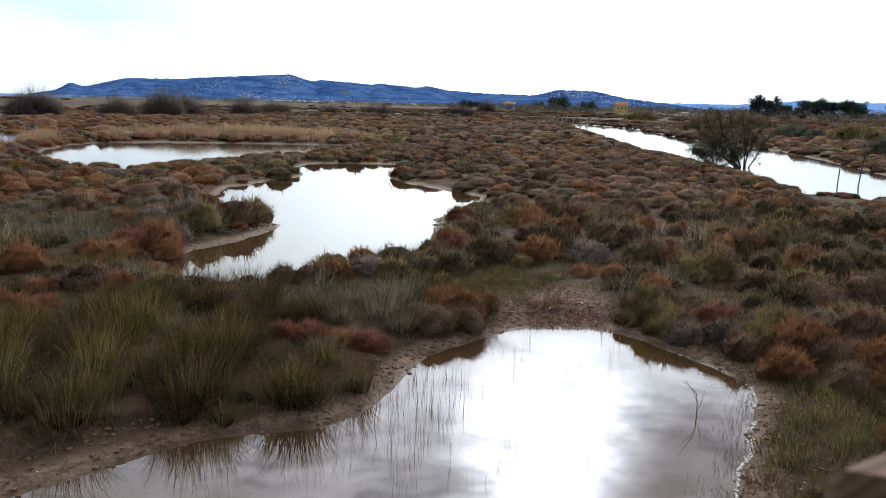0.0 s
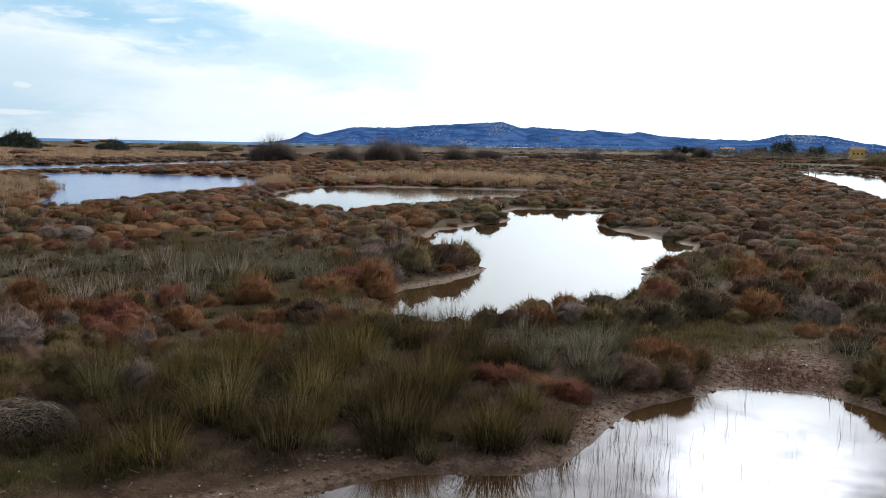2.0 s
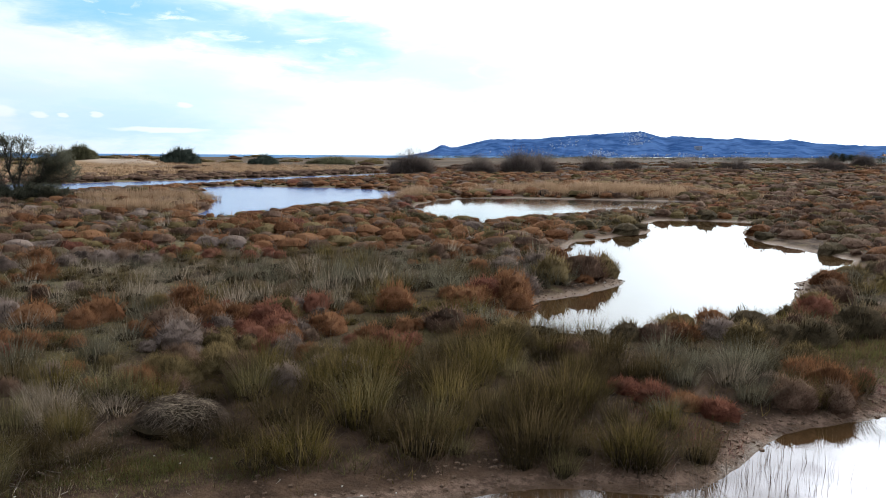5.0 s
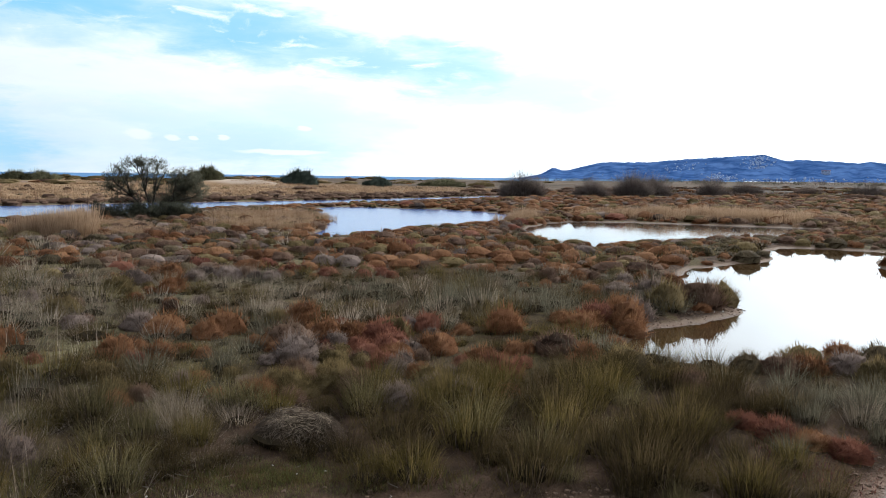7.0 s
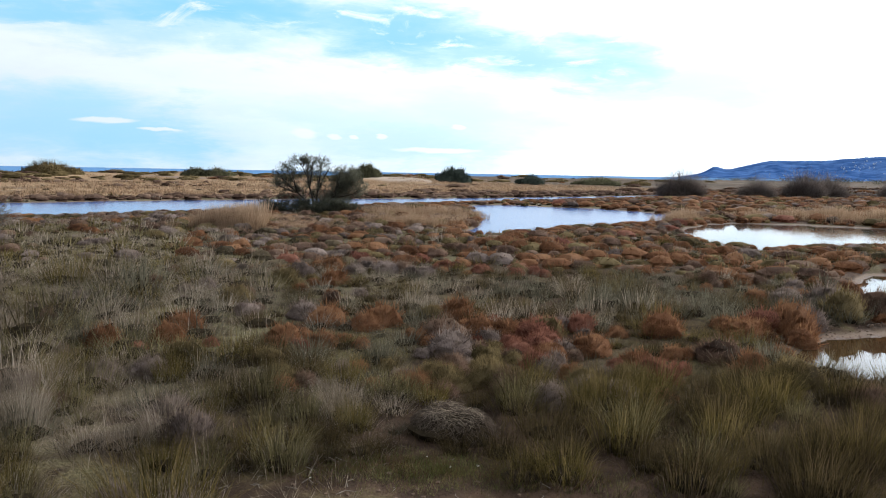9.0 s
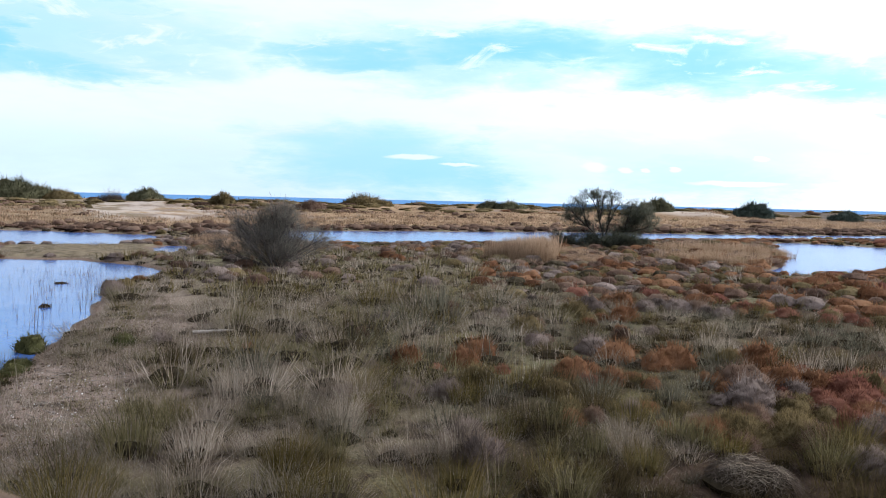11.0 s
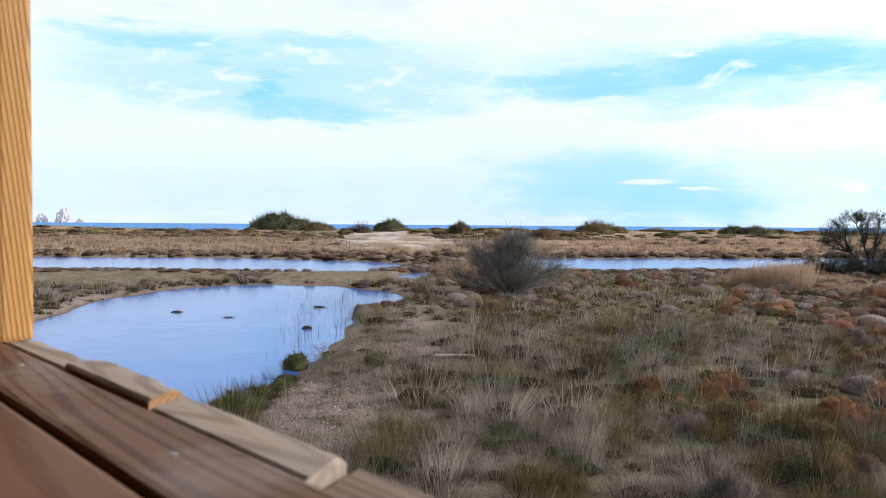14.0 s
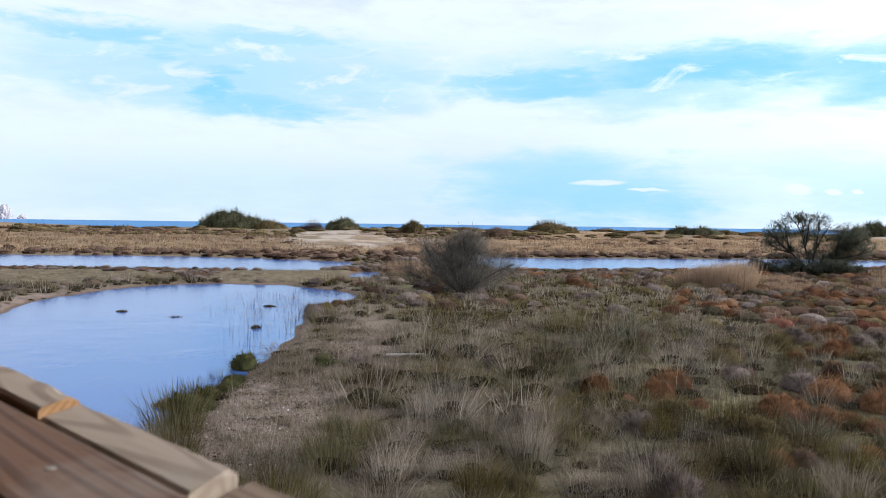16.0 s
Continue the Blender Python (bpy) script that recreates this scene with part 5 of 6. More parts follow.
for kind, tint, x, y, size, tall in SPECIAL:
    single_plant(kind, tint, x, y, ground_z(x, y) - 0.02, size * (1.5 if kind == "shrub" and y > 17 else 1.25 if kind == "shrub" and y > 12 else 1.05), tall)


def dry_heap():
    """A flattened heap of old grey rush stems."""
    r = np.random.default_rng(12)
    n = 2600
    th, q = r.random(n) * 6.283, np.sqrt(r.random(n))
    top = 0.38 * np.clip(1 - (q * 0.97) ** 4, 0, 1) ** 0.6 * (1 + 0.10 * np.sin(th * 3) + 0.06 * np.sin(th * 7 + q * 9))
    root = np.stack([0.50 * q * np.cos(th), 0.46 * q * np.sin(th), top * r.uniform(0.80, 1.02, n)], 1)
    across = r.normal(0, 1.0, n)
    way = np.stack([np.cos(th) * q * 0.8 - np.sin(th) * across, np.sin(th) * q * 0.8 + np.cos(th) * across, -0.9 * q ** 3 + r.normal(0, 0.10, n)], 1)
    way /= np.linalg.norm(way, axis=1)[:, None]
    side = np.cross(way, r.normal(0, 1, (n, 3)))
    side *= 0.0035 / np.linalg.norm(side, axis=1)[:, None]
    T = np.stack([root - side, root + side, root + way * r.uniform(0.06, 0.17, n)[:, None]], 1).reshape(-1, 3)
    T[:, 2] = np.maximum(T[:, 2], 0.01)
    v, f, m = join((T, np.arange(3 * n).reshape(-1, 3), 0), (*mound(0.46, 0.31, 5, 12), 1))
    m[:n] = np.where((q < 0.74) & (r.random(n) < 0.45), 2, 0)
    v = v * (1.08, 0.94, 0.78)
    ob = mesh_object("dead_rush_mound", v, f, [PALETTE["heap"], CORE, PALETTE["rush_grey"]], m, outward=rounded_lay(v, 1.3))
    ob.location = (-6.3, 6.5, ground_z(-6.3, 6.5))
    tagged(ob, "rounded heap of dead grey-brown rush stems, straw-topped", "grass")


dry_heap()


def scatter(name, kind_mesh, xs, ys, sizes, mats, label, category, sink=0.02, tall=1.0):
    V, F, M, O, n = [], [], [], [], 0
    zs = height(xs, ys)
    for x, y, z, s in zip(xs, ys, zs, sizes):
        v, f, m = kind_mesh[int(rng.integers(len(kind_mesh)))]
        t = rng.random() * 6.283
        c, q = math.cos(t), math.sin(t)
        V.append(np.stack([(v[:, 0] * c - v[:, 1] * q) * s + x, (v[:, 0] * q + v[:, 1] * c) * s + y, v[:, 2] * s * tall + max(z, -0.12) - sink], 1))
        o = rounded_lay(v, 0.7, 0.5 * float(v[:, 2].max()))
        O.append(np.stack([o[:, 0] * c - o[:, 1] * q, o[:, 0] * q + o[:, 1] * c, o[:, 2]], 1))
        F.append(f + n)
        M.append(m)
        n += len(v)
    ob = mesh_object(name, np.concatenate(V), np.concatenate(F), mats, np.concatenate(M), outward=np.concatenate(O))
    return tagged(ob, label, category, kind="stuff")


def turf():
    """Short grass in the clearings and between the bushes near the hide."""
    lib = [join((*blades(26, 0.11, 0.13, 0.9, 0.007, 0.6, 0.1, 0.0, 1), 0)) for _ in range(6)]
    lib2 = [join((*blades(18, 0.12, 0.18, 0.9, 0.008, 0.6, 0.1, 0.0, 1), 1 + k % 2)) for k in range(10)]
    x, y = np.zeros(0), np.zeros(0)
    u, v = rng.normal(0, 0.85, 1100), rng.normal(0, 0.24, 1100)
    ax, ay = -5.9 + 0.8 * u - 0.6 * v, 5.3 + 0.6 * u + 0.8 * v
    ok = shore(ax, ay) > 0.35
    x, y = np.concatenate([x, ax[ok]]), np.concatenate([y, ay[ok]])
    ax, ay = rng.normal(3.9, 0.8, 1100), rng.normal(7.0, 1.3, 1100)
    ok = shore(ax, ay) > 0.12
    x, y = np.concatenate([x, ax[ok]]), np.concatenate([y, ay[ok]])
    ax, ay = rng.normal(1.2, 0.8, 260), rng.normal(14.8, 0.9, 260)
    ok = shore(ax, ay) > 0.4
    x, y = np.concatenate([x, ax[ok]]), np.concatenate([y, ay[ok]])
    ax, ay = rng.normal(0.9, 0.55, 420), rng.normal(13.6, 0.7, 420)
    x, y = np.concatenate([x, ax]), np.concatenate([y, ay])
    sizes = rng.uniform(0.7, 1.5, len(x)) * np.where(np.hypot(x + 5.8, y - 5.2) < 1.7, 0.6, 1.0)
    scatter("turf", lib * 2 + lib2, x, y, sizes, [PALETTE["turf"], PALETTE["rush_gold"], PALETTE["brown"]],
            "short green and yellowed grass in the clearings", "grass")


turf()


def undergrowth():
    """Low brown and dark green growth that fills the gaps between the tussocks."""
    lib = [join((*blades(20, 0.16, 0.18, 1.0, 0.007, 0.7, 0.1, 0.0, 1), k % 4)) for k in range(12)]
    n = 16000
    a, r = np.radians(rng.uniform(-34, 112, n)), np.sqrt(rng.uniform(5.5 ** 2, 17 ** 2, n))
    x, y = -r * np.sin(a), r * np.cos(a)
    ok = (shore(x, y) > 0.30 + 0.25 * rng.random(n)) & ((clearings(x, y) < 0.6) | (rng.random(n) < 0.10)) & (rng.random(n) > 0.6 * (np.degrees(a) > 54))
    x, y = x[ok][:3600], y[ok][:3600]
    scatter("undergrowth", lib, x, y, rng.uniform(0.6, 1.5, len(x)), [PALETTE["rush"], PALETTE["moss"], PALETTE["rush_gold"], PALETTE["skirt_brown"]],
            "low brown and dark green growth between tussocks", "grass")


undergrowth()


def red_sprigs():
    """Low purple-red seedlings on the trodden mud and along the near pond."""
    lib = [join((*blades(14, 0.09, 0.075, 1.1, 0.008, 0.5, 0.1, 0.0, 1), k % 2)) for k in range(6)]
    x, y = np.concatenate([rng.normal(1.7, 0.45, 190), rng.normal(-1.3, 0.8, 150)]), np.concatenate([rng.normal(11.6, 0.35, 190), rng.normal(8.9, 0.45, 150)])
    ok = shore(x, y) > 0.06
    scatter("red_sprigs", lib, x[ok], y[ok], rng.uniform(0.6, 1.4, int(ok.sum())), [PALETTE["red"], PALETTE["sprig"]], "low purple-red glasswort seedlings on bare mud", "seedlings", 0.01)


red_sprigs()


def dry_turf():
    """Short bleached grass between the tussocks towards the lagoon."""
    lib = [join((*blades(18, 0.16, 0.24, 1.0, 0.007, 0.7, 0.15, 0.0, 1), k % 3)) for k in range(9)]
    n = 9000
    a, r = np.radians(rng.uniform(50, 114, n)), np.sqrt(rng.uniform(5.5 ** 2, 24 ** 2, n))
    x, y = -r * np.sin(a), r * np.cos(a)
    ok = (shore(x, y) > 0.3) & (rough(x, y, 1.1, 3) > 0.42 + 0.20 * (clearings(x, y) > 0.6)) & (rng.random(n) < np.clip((np.degrees(a) - 48) / 16, 0, 1))
    x, y = x[ok][:4600], y[ok][:4600]
    fx, fy = rng.uniform(-58, -40, 2600), rng.uniform(-28, 10, 2600)
    ok = (shore(fx, fy) > 0.3) & (rough(fx, fy, 2.6, 2) > 0.45)
    x, y = np.concatenate([x, fx[ok]]), np.concatenate([y, fy[ok]])
    bx = np.concatenate([rng.normal(-17.0, 1.5, 520), rng.normal(-13.6, 2.2, 170), rng.normal(-22, 3.0, 300), rng.normal(-11.2, 1.3, 210)])
    by = np.concatenate([rng.normal(0.5, 0.55, 520), rng.normal(0.0, 0.8, 170), rng.normal(1.6, 0.7, 300), rng.normal(-0.35, 0.6, 210)])
    ok = shore(bx, by) > 0.2
    x, y = np.concatenate([x, bx[ok]]), np.concatenate([y, by[ok]])
    scatter("dry_turf", lib, x, y, rng.uniform(0.6, 1.5, len(x)), [PALETTE["dead"], PALETTE["rush_olive"], PALETTE["rush_grey"]], "short bleached grass between the tussocks", "grass")


dry_turf()


def seed_stalks():
    """Thin pale grass stalks with small seed heads standing above the tussocks."""
    lib = []
    for k in range(6):
        v, f = blades(5, 0.22, 0.80, 0.35, 0.006, 0.5, 0.02, 0.0, 1)
        tips = v.reshape(-1, 3, 3)[:, 2]
        heads = np.concatenate([np.stack([t + (-0.005, 0, -0.04), t + (0.005, 0.003, -0.036), t + (0, 0, 0.012)]) for t in tips])
        lib.append(join((v, f, 0), (heads, np.arange(len(heads)).reshape(-1, 3), 1)))
    n = 620
    a, r = np.radians(rng.uniform(57, 112, n)), np.sqrt(rng.uniform(8.0 ** 2, 30 ** 2, n))
    x, y = -r * np.sin(a), r * np.cos(a)
    ok = (shore(x, y) > 0.5) & (rough(x, y, 3.0, 4) > 0.45)
    scatter("seed_stalks", lib, x[ok], y[ok], rng.uniform(0.6, 1.1, ok.sum()), [PALETTE["dead"], PALETTE["brown"]], "thin pale grass stalks with seed heads", "grass")


seed_stalks()


def reeds():
    """Stands of dry reed round the ponds and behind the channel."""
    def stand(n, h, w, width):
        v, f = blades(n, w, h, 0.30, width, 0.7, 0.05, 0.0, 1)
        pv, pf = blades(max(3, n // 3), w, h * 1.08, 0.30, width * 2.0, 0.7, 0.08, 0.0, 1)
        return join((v, f, 0), (pv, pf, 0))
    near = [stand(70, 1.25, 0.6, 0.022) for _ in range(5)]
    far = [stand(15, 1.2, 2.4, 0.11) for _ in range(6)]
    zones = [(-16, 62, 11, 4.0, 6, 260, 0.92), (-27, 52, 2.0, 7, 12, 60, 0.7), (-14, 68, 12, 6, 0, 120, 0.7), (-37, 46, 5, 1.2, 35, 40, 0.5), (-39.5, 37.5, 6.5, 4, 40, 130, 0.72),
             (-34.5, 24, 4.2, 2.4, 35, 85, 0.95), (-31.3, 33, 1.6, 2.6, 30, 22, 0.5), (-43, 8.5, 4.0, 2.2, 0, 36, 0.85), (-28.0, 41, 1.2, 6, -5, 30, 0.3),
             (-50, 8, 6, 2, 0, 26, 0.7), (-39.5, 26.0, 3.4, 1.6, 55, 120, 1.05), (-33.5, 33.5, 3.2, 1.8, 50, 50, 0.6), (-36.2, 21.9, 3.0, 1.3, 25, 130, 1.05), (-33.2, 30.4, 3.0, 1.4, 55, 60, 0.6)]
    X, Y, S = [], [], []
    for cx, cy, rx, ry, turn, count, size in zones:
        u, v = rng.normal(0, 0.5, count), rng.normal(0, 0.5, count)
        c, s = math.cos(radians(turn)), math.sin(radians(turn))
        X.append(cx + u * rx * c - v * ry * s)
        Y.append(cy + u * rx * s + v * ry * c)
        S.append(size * rng.uniform(0.7, 1.15, count) * np.clip(1.18 - 0.55 * (u * u + v * v), 0.45, 1.2))
    x, y, s = np.concatenate(X), np.concatenate(Y), np.concatenate(S)
    bearing = np.degrees(np.arctan2(-x, y))
    s = np.where((bearing > 49.8) & (bearing < 57.4) & (np.hypot(x, y) < 60), s * 0.42, s)      # short growth before the tamarisk
    ok = shore(x, y) > -0.25
    scatter("reed_beds", near, x[ok], y[ok], s[ok], [PALETTE["straw"]], "pale dry reeds standing round the ponds", "reeds")
    n = 7500
    x, y = rng.uniform(-165, -76, n), rng.uniform(-75, 175, n)
    ok = (shore(x, y) > 0.1) & (rough(x, y, 17, 2) > np.where(x < -138, 0.50, 0.12)) & (np.hypot((x + 138) / 36, (y - 10) / 9) > 1)
    scatter("reed_flats", far, x[ok], y[ok], rng.uniform(0.25, 0.5, ok.sum()), [PALETTE["straw"]], "broad straw-coloured reed flats before the dunes", "reeds")


reeds()


def stalks():
    """Thin dead stems standing in the shallow water."""
    lib = [join((*blades(4, 0.14, 0.46, 0.34, 0.0055, 0.6, 0.0, 0.0, 1), 0)) for _ in range(6)]
    n = 280
    x, y = rng.normal(-0.7, 0.95, n), rng.normal(7.9, 1.0, n)
    x, y = np.concatenate([x, rng.normal(1.9, 0.6, 26)]), np.concatenate([y, rng.normal(9.6, 0.9, 26)])
    ok = shore(x, y) < -0.05
    scatter("pond_stalks", lib, x[ok], y[ok], rng.uniform(0.5, 1.15, ok.sum()), [PALETTE["twig"]], "thin dark stems standing in the pond", "reeds", 0.0)
    lib = [join((*blades(5, 0.26, 0.40, 0.30, 0.010, 0.6, 0.0, 0.0, 1), 0)) for _ in range(6)]
    x = np.concatenate([rng.normal(-31, 3.2, 260), rng.normal(-24, 2.5, 60)])
    y = np.concatenate([rng.normal(-0.4, 1.2, 260), rng.normal(-0.8, 0.7, 60)])
    ok = shore(x, y) < 0.0
    scatter("lagoon_stalks", lib, x[ok], y[ok], rng.uniform(0.5, 1.2, ok.sum()), [PALETTE["brown"]], "thin brown stems standing in the lagoon", "reeds", 0.0)


stalks()


def stubs():
    """Short dark stubs and floating bits along the pond's eastern rim."""
    lib = [join((*blades(5, 0.05, 0.10, 1.0, 0.006, 0.6, 0.0, 0.0, 1), 0)) for _ in range(5)] + [join((*mound(0.014, 0.008, 2, 4), 1)) for _ in range(3)]
    x, y = rng.uniform(1.2, 3.7, 5000), rng.uniform(5.4, 9.0, 5000)
    s = shore(x, y)
    ok = (s < -0.02) & (s > -0.75) & (rng.random(5000) < np.exp(3.0 * s))
    x, y = x[ok][:420], y[ok][:420]
    scatter("rim_stubs", lib, x, y, rng.uniform(0.5, 1.3, len(x)), [PALETTE["twig"], BONE], "dark stubs and floating bits at the pond's rim", "reeds", 0.0)


stubs()


def islet(x, y, w, h):
    v, f, m = shrub(60, w, h, 0.03)
    ob = mesh_object("mud_islet", v, f, [PALETTE["twig"], CORE], m, outward=rounded_lay(v))
    ob.location = (x, y, -0.05)
    tagged(ob, "small dark clump of weed in the lagoon", "weed", group="weed clumps in the lagoon")


for x, y, w, h in [(-29.2, -5.6, 0.28, 0.12), (-27.4, -3.6, 0.26, 0.08), (-30.5, -0.6, 0.30, 0.12), (-24.4, -0.9, 0.22, 0.16)]:
    islet(x, y, w, h)

# trees and bushes --------------------------------------------------------------


def tube(path, radii, around=5):
    V, F = [], []
    p = np.array(path)
    d = np.gradient(p, axis=0)
    for i, (c, t, rad) in enumerate(zip(p, d, radii)):
        t = t / (np.linalg.norm(t) + 1e-9)
        a = np.cross(t, (0.31, 0.87, 0.2))
        a /= np.linalg.norm(a) + 1e-9
        b = np.cross(t, a)
        for k in range(around):
            w = 2 * np.pi * k / around
            V.append(c + (a * math.cos(w) + b * math.sin(w)) * rad)
    for i in range(len(p) - 1):
        for k in range(around):
            q, s = i * around + k, i * around + (k + 1) % around
            F += [(q, s, s + around), (q, s + around, q + around)]
    return np.array(V), np.array(F)


def grow(start, way, length, rad, depth, tips, out, r, kink=0.35, forks=(2, 3), rise=0.25):
    p, d = np.array(start, float), np.array(way, float)
    d /= np.linalg.norm(d)
    path, radii = [p.copy()], [rad]
    steps = 4
    for i in range(steps):
        d = d + r.normal(0, kink * 0.5, 3) + np.array([0, 0, rise * 0.25])
        d /= np.linalg.norm(d)
        p = p + d * length / steps
        path.append(p.copy())
        radii.append(rad * (1 - 0.45 * (i + 1) / steps))
        if depth == 0 or (depth == 1 and i > 1):
            tips.append((p.copy(), d.copy()))
    out.append(tube(path, radii, 5 if rad > 0.03 else 3))
    if depth > 0:
        for _ in range(int(r.integers(forks[0], forks[1] + 1))):
            nd = d + r.normal(0, 0.62, 3)
            nd[2] += rise
            grow(path[int(r.integers(2, steps + 1))], nd, length * r.uniform(0.6, 0.85), radii[-1] * 0.85, depth - 1, tips, out, r, kink, forks, rise)


def sprays(tips, per, size, width, r, spread_out=0.35, align=0.6):
    """Fine foliage: short slivers clustered round the twig ends."""
    P = np.array([t[0] for t in tips])
    D = np.array([t[1] for t in tips])
    k = len(P) * per
    base = np.repeat(P, per, 0) + r.normal(0, spread_out, (k, 3)) * size
    d = np.repeat(D, per, 0) * align + r.normal(0, 0.7, (k, 3)) * min(1.0, 0.6 / align) + np.array([0, 0, 0.25])
    d /= np.linalg.norm(d, axis=1)[:, None]
    side = np.cross(d, r.normal(0, 1, (k, 3)))
    side /= np.linalg.norm(side, axis=1)[:, None] + 1e-9
    L = (size * r.uniform(0.4, 1.0, k))[:, None]
    w = width * 0.5
    V = np.stack([base - side * w, base + side * w, base + d * L], 1).reshape(-1, 3)
    return V, np.arange(k * 3).reshape(-1, 3)


def curve_to(a, b, sag, r, n=6):
    """A bent limb from a to b, bowed sideways and upward."""
    a, b = np.array(a, float), np.array(b, float)
    mid = (a + b) / 2 + np.array([0, 0, sag]) + r.normal(0, 0.10, 3) * np.linalg.norm(b - a)
    t = np.linspace(0, 1, n)[:, None]
    return (1 - t) ** 2 * a + 2 * t * (1 - t) * mid + t * t * b


def open_tree(name, x, y, az_deg, limbs, rad, twigs, twig_len, leaf, per, size, width, seed, label, category, hang=0.0, align=0.6, bark=None, dense=(), forks=()):
    """Limbs from one foot to given ends (across, depth, height), each with side branches, twigs and fine sprays."""
    r = np.random.default_rng(seed)
    t = thing(name, label, category, Matrix.Translation((x, y, ground_z(x, y) - 0.05)) @ Matrix.Rotation(radians(az_deg), 4, "Z"))
    wood, tips = [], []
    for end in limbs:
        start = np.array([end[0] * 0.06, end[1] * 0.06, 0.0])
        p = curve_to(start, end, -0.10 * end[2], r, 7)
        if forks:
            fork = np.array(min(forks, key=lambda q: abs(q[0] * 2.0 - end[0])))
            p = np.concatenate([curve_to((0, 0, 0), fork, 0.0, np.random.default_rng(int(abs(fork[0]) * 50)), 4)[:3], curve_to(fork, end, -0.05 * end[2], r, 4)])
        L = np.linalg.norm(p[-1] - p[0])
        wood.append(tube(p, np.linspace(rad * (0.6 + 0.12 * L), rad * 0.16, 7), 5))
        for _ in range(twigs):
            u = r.uniform(0.42, 1.0)
            o = p[min(6, int(u * 6))] + r.normal(0, 0.03, 3)
            d = (p[-1] - p[0]) / L * 0.9 + r.normal(0, 0.55, 3) + np.array([0, 0, 0.25 - hang])
            d /= np.linalg.norm(d)
            q = curve_to(o, o + d * twig_len * r.uniform(0.5, 1.1), 0.05, r, 4)
            wood.append(tube(q, np.linspace(rad * 0.22, rad * 0.07, 4), 3))
            tips += [(c, d) for c in q[1:]]
    for cx, cy, cz, rx, ry, rz, count in dense:
        for _ in range(count):
            d = r.normal(0, 1, 3)
            d *= r.random() ** 0.4 / np.linalg.norm(d)
            tips.append((np.array([cx, cy, cz]) + d * (rx, ry, rz), np.array([0, 0, 1.0])))
    v, f, m = join(*[(a, b, 0) for a, b in wood])
    mesh_object("trunk", v, f, [bark or BARK], smooth=True).parent = t
    v, f = sprays(tips, per, size, width, r, 0.35, align)
    v[:, 2] = np.maximum(v[:, 2], 0.02)
    mesh_object("crown", v, f, [PALETTE[leaf]], outward=rounded_lay(v - (0, 0, v[:, 2].mean()), 1.0, 0.6 * v[:, 2].mean())).parent = t
    return t


# the tamarisk by the reeds: an open crown on leaning limbs, denser on one side and at its foot
open_tree("tamarisk_tree", -45.6, 33.8, 53.4,
          [(-2.9, 0.2, 2.3), (-2.6, -0.4, 3.0), (-2.0, 0.4, 3.4), (-1.3, -0.2, 3.9), (-0.7, 0.4, 4.0), (-0.1, -0.4, 3.8), (0.5, 0.3, 3.9), (1.1, 0.0, 3.4),
           (1.9, -0.5, 3.3), (2.6, 0.4, 3.2), (3.2, 0.0, 2.6), (3.5, -0.3, 1.8), (2.3, 0.6, 2.2), (1.6, -0.6, 2.5), (-2.3, 0.5, 2.5), (-1.6, -0.5, 3.2), (0.1, 0.5, 3.3)],
          0.095, 12, 0.7, "tamarisk", 8, 0.24, 0.036, 3, "tamarisk tree with an open dark crown beside reeds", "tree",
          forks=[(-1.15, 0.1, 1.5), (-0.35, 0.0, 1.9), (0.25, 0.0, 1.7), (1.2, 0.0, 1.2)],
          dense=[(-2.5, 0.1, 2.9, 0.7, 0.5, 0.40, 54), (-1.9, 0.2, 3.3, 0.6, 0.5, 0.40, 54), (-1.1, -0.1, 3.8, 0.7, 0.5, 0.35, 66), (-0.5, 0.2, 3.8, 0.6, 0.5, 0.35, 54),
                 (0.4, 0.1, 3.7, 0.8, 0.5, 0.40, 72), (-2.2, 0.1, 1.6, 0.7, 0.5, 0.5, 42), (-0.7, 0.0, 2.9, 1.0, 0.6, 0.4, 48), (-2.7, 0.1, 2.2, 0.6, 0.5, 0.45, 48), (-1.5, 0.2, 2.6, 0.8, 0.5, 0.4, 42), (0.0, 0.2, 3.0, 0.9, 0.6, 0.4, 48),
                 (2.2, 0.0, 2.7, 1.3, 1.0, 0.75, 430), (2.9, 0.0, 2.0, 0.95, 0.9, 0.9, 250), (1.7, 0.0, 1.9, 1.0, 0.9, 0.8, 190), (1.2, 0.0, 0.9, 1.5, 0.9, 0.8, 330)])
open_tree("tamarisk_bush", -44.6, 32.4, 53.4, [(3.6 * math.cos(k * 0.9) + 0.3, 0.8 * math.sin(k * 0.9), 0.55 + 0.15 * (k % 3)) for k in range(14)], 0.03, 12, 0.5, "tamarisk", 9, 0.30, 0.05, 6,
          "low dark tangle at the foot of the tamarisk", "bush", dense=[(0.4, 0.0, 0.5, 3.2, 0.9, 0.55, 620)])
# the grey leafless bush on the sandy shore: a fan of fine twigs
open_tree("leafless_bush", -34.5, 7.8, 77.2,
          [((0.7 + 0.95 * (k % 3)) * math.cos(k * 2.4), (0.5 + 0.7 * (k % 3)) * math.sin(k * 2.4), (2.45, 2.0, 1.3)[k % 3] + 0.28 * math.sin(k * 5.1)) for k in range(45)],
          0.034, 22, 0.68, "grey_twig", 5, 0.34, 0.017, 8, "grey leafless tamarisk bush on the sandy shore", "bush", align=1.6, bark=TWIG_BARK, dense=[(0, 0, 0.4, 1.7, 1.5, 0.4, 90), (0.2, 0, 2.45, 0.7, 0.6, 0.45, 150), (-0.5, 0, 1.9, 1.0, 0.8, 0.5, 90)])
